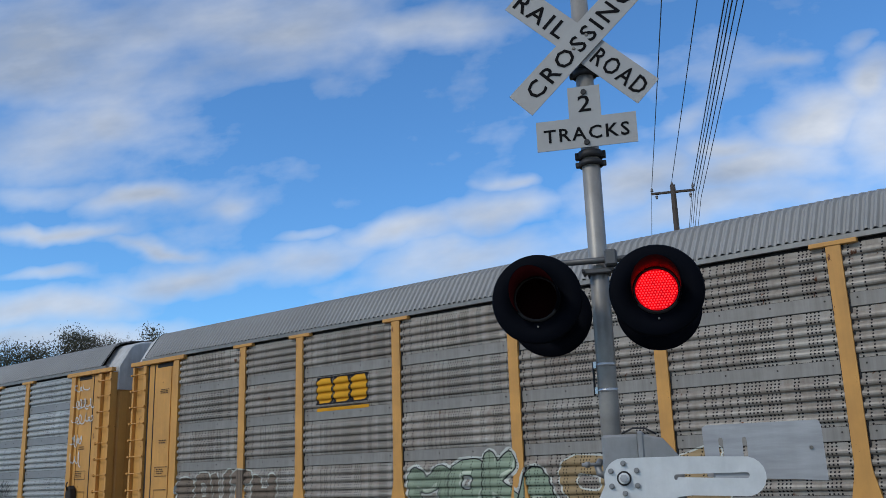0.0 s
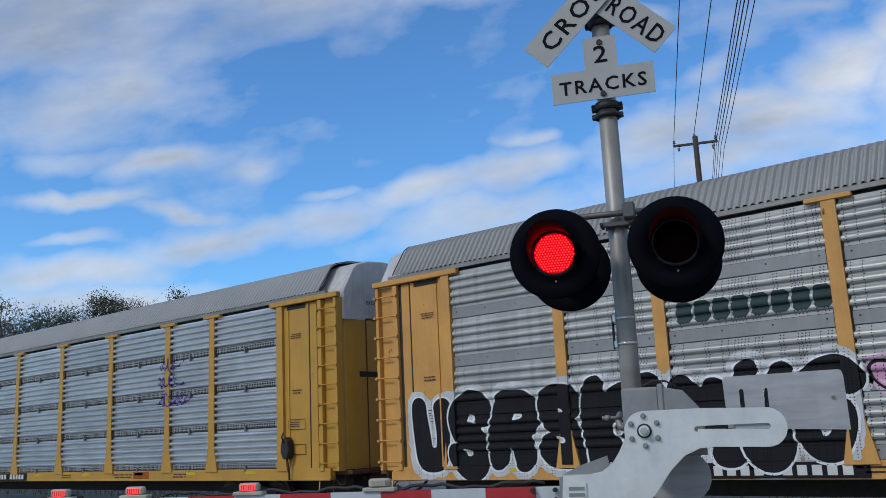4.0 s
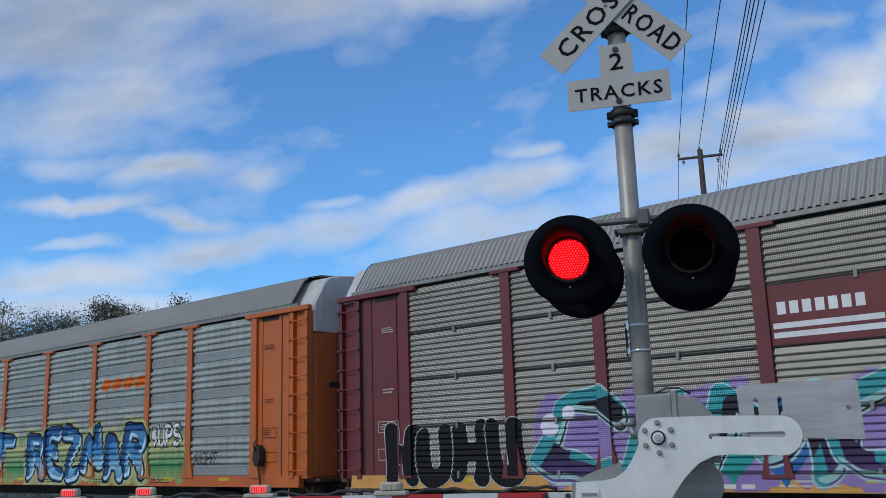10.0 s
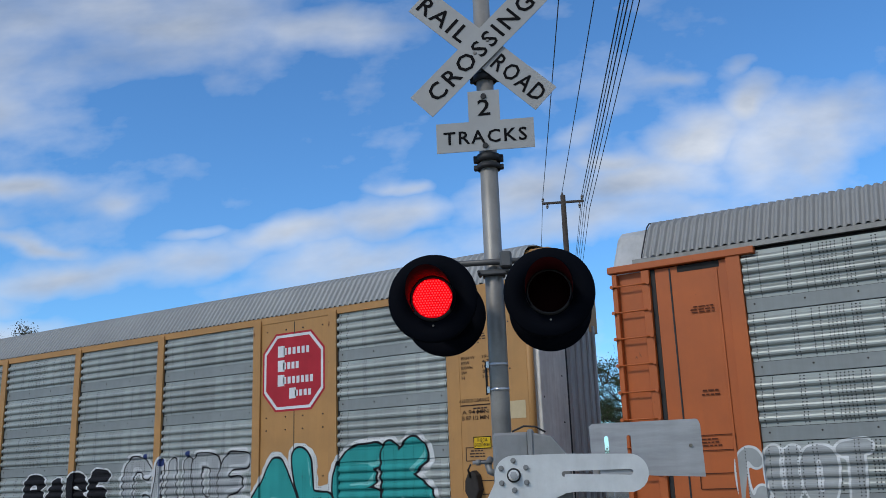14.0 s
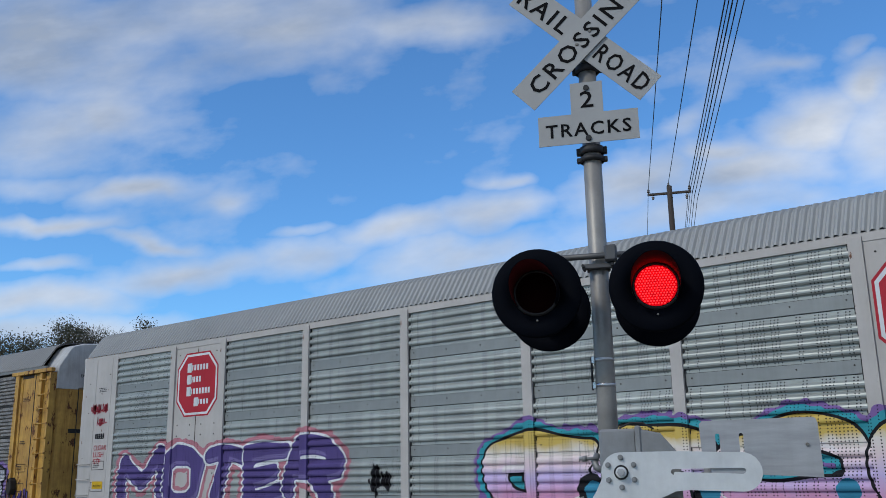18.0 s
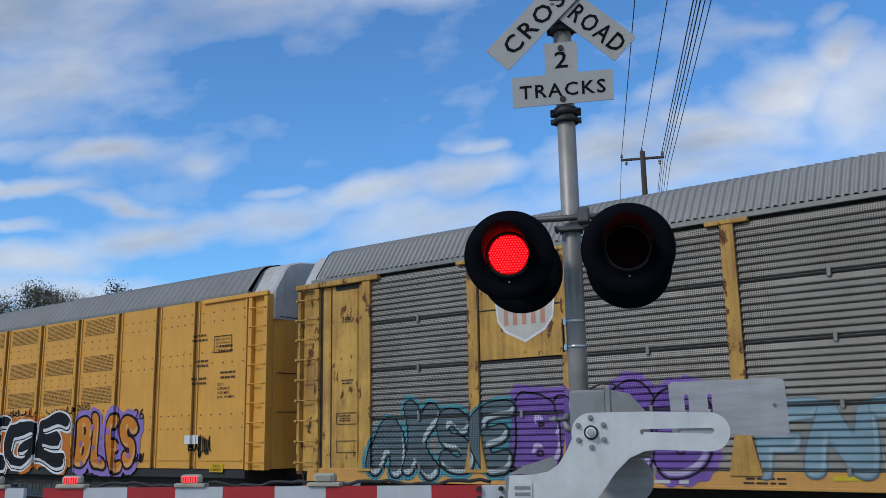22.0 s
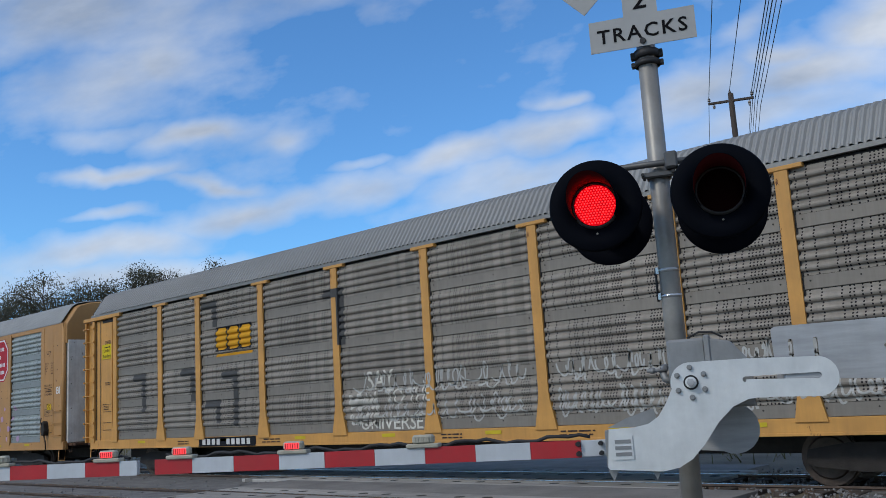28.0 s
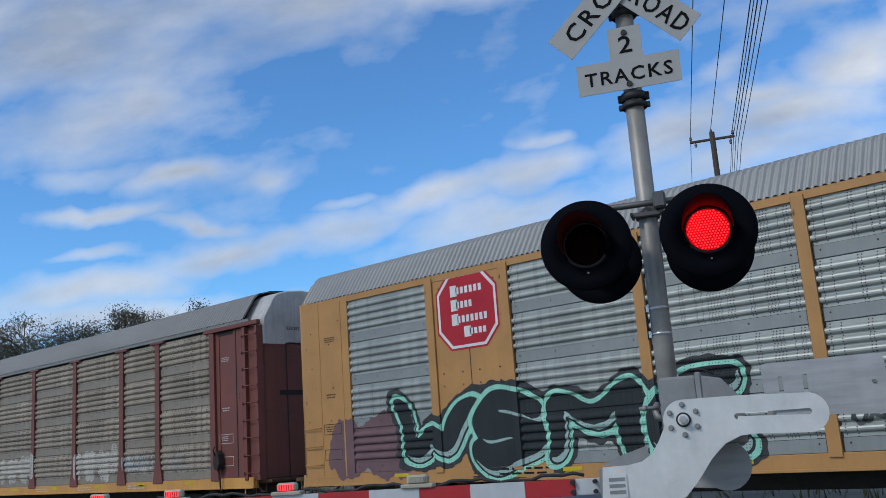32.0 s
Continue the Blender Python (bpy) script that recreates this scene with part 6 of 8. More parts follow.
def piece(car, text, x0, x1, z0, z1, fill, line, back=None, fat=0.055, edge=0.045, bend=0.16, inner=None, seed=1, soft=True, lean=0.0, glow_to=None, shade=None):
    """One graffiti word: a ground, then letter over letter, each with its outline, fill, shine and dark side."""
    r = random.Random(seed * 13 + len(text))
    h = z1 - z0
    line_mat, fill_mat = coat(car, line), coat(car, fill)
    weights = [WIDTHS.get(c, 1.0) for c in text]
    unit = (x1 - x0) / sum(weights)
    rim = max(0.022, edge * h)
    at, spots = x0, []
    for ch, w in zip(text, weights):
        wide = unit * w
        half = min(wide, 0.72 * h) * (0.105 + 0.95 * fat)
        a, b = at - 0.06 * wide + half + rim, at + 1.06 * wide - half - rim
        lo, hi = z0 + half + rim + r.uniform(0, 0.06) * h, z1 - half - rim - r.uniform(0, 0.06) * h
        if b - a < 0.3 * wide:
            a, b = at + 0.35 * wide, at + 0.65 * wide
        turn = r.uniform(-0.11, 0.11) * min(1.0, bend / 0.12)
        mx, mz, c, s = (a + b) / 2, (lo + hi) / 2, math.cos(turn), math.sin(turn)
        strokes = []
        for pts in skeleton(ch, soft):
            px, pz = a + pts[:, 0] * (b - a) + lean * (pts[:, 1] - 0.5) * h - mx, lo + pts[:, 1] * (hi - lo) - mz
            strokes.append(np.stack((mx + px * c - pz * s, mz + px * s + pz * c), 1))
        spots.append((strokes, half, at - 0.3 * wide, at + 1.3 * wide, r.uniform(-0.25, 0.3)))
        at += wide
    foot = max(0.79, z0 - 0.15)

    def dist(i, x, z):
        x, z = sway(x, z, bend * 0.55, seed)
        return to_strokes(spots[i][0], x, z) - spots[i][1] * (spots[i][4] * (z - (z0 + z1) / 2) / h)
    first = None
    reach = [(rim * 1.9, back)] if back else []
    if glow_to:
        reach.append((glow_to[1], glow_to[0]))
    for n, (extra, colour) in enumerate(reach):
        def ground(x, z, extra=extra):
            best = np.full(x.shape, -9.0)
            for i in range(len(spots)):
                near = (x[0] > spots[i][2] - 0.4) & (x[0] < spots[i][3] + 0.4)
                if near.any():
                    best[:, near] = np.maximum(best[:, near], spots[i][1] + rim + extra - dist(i, x[:, near], z[:, near]))
            return best + 0.25 * extra * (np.sin(19 * x + 7 * z) * np.sin(23 * z - 5 * x) + np.sin(5.3 * x + seed))
        ob = paint(car, ground, x0 - 0.4, x1 + 0.4, foot, z1 + 0.35, 0.0034 - 0.0012 * n, coat(car, colour), "graffiti" if first is None else "ground_coat", first, GRAFFITI if first is None else "")
        first = first or ob
    for i, (strokes, half, xa, xb, _) in enumerate(spots):
        off = 0.0046 + 0.0026 * (i % 5)
        jobs = [("letter_outline", lambda x, z: half + rim - dist(i, x, z), 0.0, line_mat), ("letter_fill", lambda x, z: half - dist(i, x, z), 0.0009, fill_mat)]
        if shade:
            jobs.append(("dark_side", lambda x, z: np.minimum(half - dist(i, x, z), dist(i, x - 0.10 * h, z + 0.10 * h) - half * 0.95), 0.0013, coat(car, shade)))
        if inner:
            k = 0.055 * h
            jobs.append(("inner_stroke", lambda x, z: np.minimum(half * 0.84 - dist(i, x, z), dist(i, x + k * 0.6, z - k) - half * 0.86), 0.0017, coat(car, inner)))
        for nm, fn, o, m in jobs:
            ob = paint(car, fn, xa, xb, foot, z1 + 0.12, off + o, m, nm if first else "graffiti", first, "" if first else GRAFFITI, kind="stuff" if nm in ("inner_stroke", "dark_side") else "")
            first = first or ob
    return first


def ribbon(bm, pts, w):
    """A flat stroke along points in x, z, as one strip."""
    pts = [Vector(p) for p in pts]
    rows = []
    for i, p in enumerate(pts):
        a, b = pts[max(i - 1, 0)], pts[min(i + 1, len(pts) - 1)]
        d0, d1 = (p - a), (b - p)
        d0 = d0.normalized() if d0.length > 1e-6 else d1.normalized()
        d1 = d1.normalized() if d1.length > 1e-6 else d0
        d = d0 + d1
        d = d.normalized() if d.length > 0.2 else d0
        k = min(1.6, 1.0 / max(0.3, abs(d.dot(d0))))
        n = Vector((-d.y, d.x)) * (w / 2 * k)
        rows.append([bm.verts.new((q.x, 0, q.y)) for q in (p + n, p - n)])
    for (a, b), (c, d) in zip(rows, rows[1:]):
        bm.faces.new((a, b, d, c))
    return bm


def scrawl(car, x0, x1, z0, z1, colour, seed, strokes=6, w=0.028, label="thin sprayed scrawl"):
    """Loose unreadable handwriting."""
    r = random.Random(seed)
    bm = bmesh.new()
    lines = max(1, round((z1 - z0) / 0.5))
    cols = max(1, math.ceil(strokes / lines))
    pitch = (z1 - z0) / lines
    for k in range(strokes):
        col, row = k // lines, k % lines
        a, b = x0 + (x1 - x0) * col / cols, x0 + (x1 - x0) * (col + 1.1) / cols
        zc, amp = z0 + pitch * (row + 0.5), pitch * r.uniform(0.28, 0.46)
        f, phase, slip = r.choice((0.8, 1.2, 1.6, 2.1)), r.uniform(0, 6.3), r.uniform(0.12, 0.34)
        pts = []
        for i in range(25):
            t = i / 24
            q = 2 * math.pi * f * t + phase
            pts.append((a + (b - a) * (t + slip * math.cos(q)), zc + amp * math.sin(q) * (0.7 + 0.3 * math.cos(3 * t + phase))))
        ribbon(bm, pts, w)
    return lay(car, bm, 0.0085, spray(colour), "scrawl", label=label, kind="stuff")


def blob(bm, cx, cz, rx, rz, seed=0, n=22, rough=0.12):
    pts = []
    for i in range(n):
        a = 2 * math.pi * i / n
        k = 1 + rough * noise.noise(Vector((math.cos(a) * 1.7 + seed * 5.1, math.sin(a) * 1.7, seed)))
        pts.append(bm.verts.new((cx + rx * k * math.cos(a), 0, cz + rz * k * math.sin(a))))
    bm.faces.new(pts)
    return bm


def bubbles(car, spots, colour, off=0.0095, label="sprayed dots"):
    for i, (x, z, r) in enumerate(spots):
        lay(car, blob(bmesh.new(), x, z, r, r, i, 16, 0.05), off, spray(colour), "dot", label=label)


def flames(car, x0, x1, z0, z1, fill, line, peaks, seed, off=0.003, spikes=True):
    """A run of humps with a pale edge, each drawn out into a spike."""
    r = random.Random(seed)
    top = []
    n = peaks * 24
    hs = [r.uniform(0.75, 1.0) for _ in range(peaks + 1)]
    for i in range(n + 1):
        u = i / n * peaks
        k = min(int(u), peaks - 1)
        f = u - k
        h = 0.16 + 0.46 * math.sin(min(1.0, f / 0.62) * math.pi / 2) ** 0.8
        if spikes:
            h += 0.38 * math.exp(-abs((f - 0.90) / 0.075) ** 1.15)
            h *= 1.0 - 0.6 * max(0.0, (f - 0.94) / 0.06)
        else:
            h = 0.45 + 0.5 * math.sin(math.pi * f) ** 0.6
        top.append((x0 + (x1 - x0) * (i / n + (0.012 if f > 0.85 and f < 0.97 else 0)), z0 + (z1 - z0) * h * hs[k]))
    bm = bmesh.new()
    for (ax, az), (bx, bz) in zip(top, top[1:]):
        bm.faces.new([bm.verts.new(c) for c in ((ax, 0, z0), (bx, 0, z0), (bx, 0, bz), (ax, 0, az))])
    bmesh.ops.remove_doubles(bm, verts=bm.verts, dist=1e-4)
    first = lay(car, bm, off, spray(fill), "graffiti", label="sprayed flame shapes along the foot of the car")
    bm = ribbon(bmesh.new(), top, 0.055)
    lay(car, bm, off + 0.003, spray(line), "edge_line", first)
    return first


def arches(car, spots, fill, line):
    """Tall pointed arches of paint with a pale edge: middle, half width and top of each."""
    first = None
    for i, (c, w, top) in enumerate(spots):
        for nm, grow, o, m in (("edge_line", 0.05, 0.0, line), ("arch_fill", 0.0, 0.0012, fill)):
            def field(x, z):
                x, z = sway(x, z, 0.10, i * 1.7)
                k = np.clip((z - 0.84) / (top + grow - 0.84), 0, 1.2)
                return (w + grow) * (1 - k ** 2.4) * (0.86 + 0.14 * np.cos(3 * k)) - np.abs(x - c - 0.12 * k * k)
            ob = paint(car, field, c - w - 0.4, c + w + 0.4, 0.85, top + 0.2, 0.0055 + 0.0022 * (i % 2) + o, coat(car, m), nm if first else "graffiti", first, "" if first else "sprayed black arches with a cream edge")
            first = first or ob
    return first


def drop(car, x, z0, z1, w, colour, off=0.007):
    """A leaf-shaped tongue of paint."""
    bm = bmesh.new()
    n = 12
    a = [bm.verts.new((x - w * math.sin(math.pi * i / n) ** 1.3 / 2, 0, z0 + (z1 - z0) * i / n)) for i in range(n + 1)]
    b = [bm.verts.new((x + w * math.sin(math.pi * i / n) ** 1.3 / 2, 0, z0 + (z1 - z0) * i / n)) for i in range(1, n)]
    bm.faces.new(a + b[::-1])
    return lay(car, bm, off, spray(colour), "tongue", label="leaf-shaped tongue of spray paint")


def rect(x0, x1, z0, z1):
    bm = bmesh.new()
    bm.faces.new([bm.verts.new(c) for c in ((x0, 0, z0), (x1, 0, z0), (x1, 0, z1), (x0, 0, z1))])
    return bm


def stencil(car, x0, x1, z0, z1, rows, colour, seed, off=0.004, label="unreadable stencilled lines"):
    """Small stencilled lines, as plain bars."""
    r = random.Random(seed)
    bm = bmesh.new()
    h = (z1 - z0) / rows
    for k in range(rows):
        a = x0 + r.uniform(0, 0.15) * (x1 - x0)
        while a < x1 - 0.04:
            b = min(x1, a + r.uniform(0.10, 0.3) * (x1 - x0))
            bm.faces.new([bm.verts.new(c) for c in ((a, 0, z0 + k * h), (b, 0, z0 + k * h), (b, 0, z0 + k * h + 0.42 * h), (a, 0, z0 + k * h + 0.42 * h))])
            a = b + 0.05 * (x1 - x0)
    return lay(car, bm, off, spray(colour), "stencil", label=label, kind="stuff")


def board(car, x0, x1, plate, ink, seed, z0=0.80, z1=1.035, n=10):
    """A number board on the sill, its characters as bars."""
    first = lay(car, rect(x0, x1, z0, z1), 0.004, spray(plate), "number_board", label="black number board with pale bars for characters")
    bm = bmesh.new()
    w = (x1 - x0) / (n + 1.5)
    for i in range(n):
        if i == 4:
            continue
        a = x0 + w * (0.75 + i)
        bm.faces.new([bm.verts.new(c) for c in ((a, 0, z0 + 0.045), (a + w * 0.66, 0, z0 + 0.045), (a + w * 0.66, 0, z1 - 0.045), (a, 0, z1 - 0.045))])
    lay(car, bm, 0.006, spray(ink), "character", first, kind="stuff")


def marks(car, seed, ink=(0.05, 0.035, 0.03), patch=(0.55, 0.42, 0.03), front=True, rear=True):
    """The small stencils and yellow patches that each car carries."""
    r = random.Random(seed)
    for x in (-10.2, -6.0, -2.9, 0.1, 3.0, 5.8, 8.2, 10.6):
        lay(car, rect(x - 0.20, x + 0.20, 0.93, 1.0), 0.004, spray(patch), "reflector", label="yellow reflector strip")
    for x in (-8.3, -4.4, 1.6, 4.5, 7.4):
        stencil(car, x, x + r.uniform(0.5, 1.0), 0.87, 1.0, 2, ink, r.randint(0, 999))
    for s in (-1, 1):
        a, b = sorted((s * 11.98, s * 12.55))
        stencil(car, a + 0.1, b - 0.1, 3.95, 4.08, 3, ink, r.randint(0, 999))
        stencil(car, a + 0.12, b - 0.12, 2.7, 2.82, 2, ink, r.randint(0, 999))
        stencil(car, a + 0.05, b - 0.2, 1.96, 2.1, 3, ink, r.randint(0, 999))
        for z in (1.35, 1.9):
            lay(car, ribbon(bmesh.new(), [(a, z), (b, z), (b, z + 0.22), (a, z + 0.22), (a, z)], 0.014), 0.004, spray(ink), "stencil_frame")


def badge_octagon(car, x, z, r):
    """A red octagon badge with a white rim and pale bars for words."""
    def ring(k):
        bm = bmesh.new()
        c = k * 0.42
        pts = ((-k, -k + c + 0.04), (-k + c, -k), (k - c, -k), (k, -k + c + 0.04), (k, k - c - 0.04), (k - c, k), (-k + c, k), (-k, k - c - 0.04))
        bm.faces.new([bm.verts.new((x + a * 1.0, 0, z + b * 0.97)) for a, b in pts])
        return bm
    first = lay(car, ring(r), 0.003, spray(RED), "badge", label="red octagon badge with white rim and pale bars")
    lay(car, ring(r * 0.95), 0.0045, spray(WHITE), "rim", first)
    lay(car, ring(r * 0.88), 0.006, spray(RED), "field", first)
    bm = bmesh.new()
    for dz, a, b, h in ((0.42, -0.50, 0.52, 0.17), (0.06, -0.50, 0.18, 0.17), (-0.30, -0.50, 0.64, 0.17), (-0.62, -0.12, 0.58, 0.15)):
        q = rect(x + a * r, x + a * r + 0.22 * r, z + (dz - 0.05) * r, z + (dz + h + 0.06) * r)
        n = max(2, int((b - a) * 7.5))
        for i in range(1, n):
            xx = x + (a + (b - a) * (i + 0.3) / n) * r
            bm.faces.new([bm.verts.new(c) for c in ((xx, 0, z + dz * r), (xx + 0.095 * r, 0, z + dz * r), (xx + 0.095 * r, 0, z + (dz + h) * r), (xx, 0, z + (dz + h) * r))])
        lay(car, q, 0.0075, spray(WHITE), "initial_bar", first)
    lay(car, bm, 0.0075, spray(WHITE), "word_bar", first, kind="stuff")


def badge_shield(car, x, z, w, h, blue, red, pale):
    """A shield: blue head, pale field with red stripes."""
    def out(k):
        pts = []
        for a, b in ((-0.42, -0.28), (-0.30, -0.42), (0, -0.55), (0.30, -0.42), (0.42, -0.28), (0.47, 0.12), (0.42, 0.40), (0.30, 0.46), (0.0, 0.55), (-0.30, 0.46), (-0.42, 0.40), (-0.47, 0.12)):
            pts.append((x + a * w * k, z + b * h * k))
        return pts
    bm = bmesh.new()
    bm.faces.new([bm.verts.new((a, 0, b)) for a, b in out(1.06)])
    first = lay(car, bm, 0.003, spray(WHITE), "badge", label="shield badge with a blue head and red stripes")
    bm = bmesh.new()
    bm.faces.new([bm.verts.new((a, 0, b)) for a, b in out(1.0)])
    lay(car, bm, 0.0045, spray(pale), "field", first)
    bm = bmesh.new()
    bm.faces.new([bm.verts.new(c) for c in ((x - 0.46 * w, 0, z + 0.06 * h), (x + 0.46 * w, 0, z + 0.06 * h), (x + 0.42 * w, 0, z + 0.38 * h), (x, 0, z + 0.50 * h), (x - 0.42 * w, 0, z + 0.38 * h))])
    lay(car, bm, 0.006, spray(blue), "head", first)
    for i in range(5):
        xx = x + (-0.33 + 0.145 * i) * w
        lay(car, rect(xx, xx + 0.07 * w, z - 0.36 * h, z + 0.03 * h), 0.006, spray(red), "stripe", first)
    for dz, n in ((0.26, 5), (0.12, 7)):
        bm = bmesh.new()
        for i in range(n):
            xx = x + (-0.5 + (i + 0.1) / n) * 0.72 * w
            bm.faces.new([bm.verts.new(c) for c in ((xx, 0, z + dz * h), (xx + 0.075 * w, 0, z + dz * h), (xx + 0.075 * w, 0, z + (dz + 0.085) * h), (xx, 0, z + (dz + 0.085) * h))])
        lay(car, bm, 0.0075, spray(WHITE), "word_bar", first, kind="stuff")


def word_shapes(car, x0, x1, z0, z1, n, colour, under=None, lean=0.0, name="badge", rim=None):
    """A brand's mark as plain blocks of its size and colour."""
    w = (x1 - x0) / n
    first = None
    for i in range(n):
        a, b = x0 + w * (i + 0.06), x0 + w * (i + 0.92)
        c = 0.16 * w
        bm = bmesh.new()
        bm.faces.new([bm.verts.new((q[0], 0, q[1])) for q in ((a + c, z0), (b - c, z0), (b, z0 + c), (b + lean, z1 - c), (b - c + lean, z1), (a + c + lean, z1), (a + lean, z1 - c), (a, z0 + c))])
        if rim:
            lay(car, rect(a - 0.03, b + 0.03, z0 - 0.03, z1 + 0.03), 0.003, spray(rim), "rim")
        ob = lay(car, bm, 0.004, spray(colour), name if first is None else "block", first, "railway company mark in plain blocks" if first is None else "")
        first = first or ob
    if under:
        lay(car, rect(x0, x1, under[0], under[1]), 0.004, spray(colour), "underline", first)
    return first


def words(car, text, x0, x1, z0, z1, colour, name="stencil", fat=0.006, label="", off=0.006):
    b, _ = fitted(text, x0, x1, z0, z1, fat)
    return lay(car, b, off, spray(colour), name, label=label)


GOLD = (0.60, 0.30, 0.02)
PALE = (0.50, 0.52, 0.48)
# car with rust stains
word_shapes(c0, -6.66, -5.12, 3.27, 3.80, 3, GOLD, (3.10, 3.17), rim=BLACK)
piece(c0, "SOUTH", -11.6, -8.0, 1.0, 1.98, (0.17, 0.135, 0.105), PALE, None, 0.10, 0.03, 0.2, None, 3)
piece(c0, "MOKA", -4.0, -0.75, 1.04, 2.05, (0.24, 0.30, 0.22), BLACK, PALE, 0.10, 0.022, 0.16, (0.45, 0.50, 0.40), 4)
piece(c0, "ONE", -0.55, 2.3, 1.0, 2.0, (0.30, 0.22, 0.12), PALE, None, 0.10, 0.03, 0.2, None, 5)
marks(c0, 10)
# car with black, pink and teal pieces
word_shapes(c1, -6.90, -4.40, 3.22, 3.56, 8, (0.035, 0.06, 0.06))
piece(c1, "USRSK", -12.75, -7.75, 0.80, 2.50, BLACK, WHITE, None, 0.12, 0.022, 0.22, None, 6, glow_to=((0.50, 0.51, 0.52), 0.09))
piece(c1, "SMUS", -8.05, -4.25, 0.85, 2.62, BLACK, WHITE, None, 0.12, 0.022, 0.22, None, 7, glow_to=((0.50, 0.51, 0.52), 0.09))
piece(c1, "TRSE", -3.95, -0.20, 0.98, 2.55, fade("pink to magenta spray", ((1.0, (0.30, 0.06, 0.26)), (1.6, (0.36, 0.05, 0.20)), (1.9, (0.50, 0.24, 0.38)), (2.4, (0.52, 0.30, 0.44))), H_A), BLACK, (0.55, 0.40, 0.50), 0.09, 0.028, 0.24, (0.62, 0.45, 0.56), 8)
piece(c1, "EROMS", 1.12, 6.1, 0.90, 2.38, fade("teal to mint spray", ((0.95, (0.02, 0.22, 0.20)), (1.6, (0.03, 0.32, 0.30)), (2.2, (0.30, 0.55, 0.47))), H_A), BLACK, MINT, 0.09, 0.03, 0.28, (0.60, 0.66, 0.62), 9, shade=(0.02, 0.16, 0.15))
scrawl(c1, 6.05, 7.1, 1.38, 2.05, (0.5, 0.52, 0.5), 3, 7)
scrawl(c1, 7.2, 8.4, 1.32, 2.02, (0.08, 0.085, 0.085), 4, 8)
board(c1, -6.66, -4.21, BLACK, (0.6, 0.6, 0.58), 1)
scrawl(c1, 11.85, 12.75, 3.3, 4.6, (0.62, 0.62, 0.60), 11, 8, 0.03)
scrawl(c1, 11.8, 12.25, 2.2, 3.2, (0.62, 0.62, 0.60), 12, 4, 0.03)
marks(c1, 11)
# bright car
for lo, hi in ((-9.02, -7.28),):
    part("badge_backing", slab(bmesh.new(), ((lo, 2.96), (hi, 2.96), (hi, 4.785), (lo, 4.785)), -1.445, -1.40), PAINT["gold"], c2, "flat golden panel behind the badge")
badge_shield(c2, -7.98, 4.17, 0.80, 0.86, (0.04, 0.08, 0.28), RED, WHITE)
stencil(c2, -8.72, -7.30, 3.20, 3.36, 1, BLACK, 5)
scrawl(c2, 6.7, 8.1, 2.6, 4.0, (0.10, 0.07, 0.26), 21, 10, 0.035, "loose purple sprayed outline")
lay(c2, rect(5.55, 6.30, 0.84, 1.02), 0.004, spray((0.30, 0.08, 0.02)), "company_mark")
board(c2, -2.9, -0.6, BLACK, (0.6, 0.6, 0.58), 2)
marks(c2, 12)
# maroon-posted car
for a, b in ((-4.20, -1.57), (9.19, 11.62)):
    part("badge_panel", slab(bmesh.new(), ((a, Z0 + 2 * RH + 0.01), (b, Z0 + 2 * RH + 0.01), (b, Z0 + 3 * RH - 0.01), (a, Z0 + 3 * RH - 0.01)), -1.455, -1.40, 0.004), PAINT["maroon"], c3, "maroon badge panel")


def flat_on(car, bm, y, colour, name="badge_stroke", label=""):
    for v in bm.verts:
        v.co.y = y
    me = bpy.data.meshes.new(name)
    bm.to_mesh(me)
    bm.free()
    me.materials.append(spray(colour))
    return part(name, me, None, car, label)


for a, b in ((-4.20, -1.57), (9.19, 11.62)):
    w = b - a
    zc = Z0 + 2 * RH
    for k in (0.16, 0.30):
        flat_on(c3, ribbon(bmesh.new(), [(a + 0.05, zc + k), (a + 0.62 * w, zc + k)], 0.085), -1.459, WHITE)
        rr = 0.13 + (0.30 - k) * 0.9 + 0.06
        pts = [(a + 0.78 * w + rr * math.cos(radians(q)), zc + 0.50 + rr * math.sin(radians(q))) for q in range(-30, 271, 20)]
        flat_on(c3, ribbon(bmesh.new(), pts, 0.07), -1.459, WHITE)
    bm = bmesh.new()
    for i in range(7):
        xx = a + w * (0.05 + 0.072 * i)
        bm.faces.new([bm.verts.new(c) for c in ((xx, 0, zc + 0.47), (xx + 0.05 * w, 0, zc + 0.47), (xx + 0.05 * w, 0, zc + 0.66), (xx, 0, zc + 0.66))])
    flat_on(c3, bm, -1.459, WHITE, "word_bar")
piece(c3, "HUHU", -12.3, -8.85, 0.80, 2.10, BLACK, PALE, None, 0.11, 0.016, 0.16, None, 14)
r = random.Random(5)
cloud(c3, -8.7, 1.7, 0.85, 2.35, coat(c3, LILAC), 5, "lilac sprayed cloud behind the lettering")
piece(c3, "CAMOEH", -8.4, 1.1, 0.80, 2.56, fade("purple to black spray", ((0.8, (0.16, 0.09, 0.34)), (1.2, (0.05, 0.03, 0.10)), (1.6, (0.02, 0.018, 0.03))), H_C), (0.42, 0.58, 0.60), None, 0.07, 0.020, 0.42, (0.34, 0.56, 0.54), 15, False, lean=0.16, shade=(0.05, 0.32, 0.36))
drop(c3, -5.0, 0.9, 2.5, 1.2, TEAL)
drop(c3, -4.2, 0.85, 2.3, 0.9, (0.03, 0.12, 0.30))
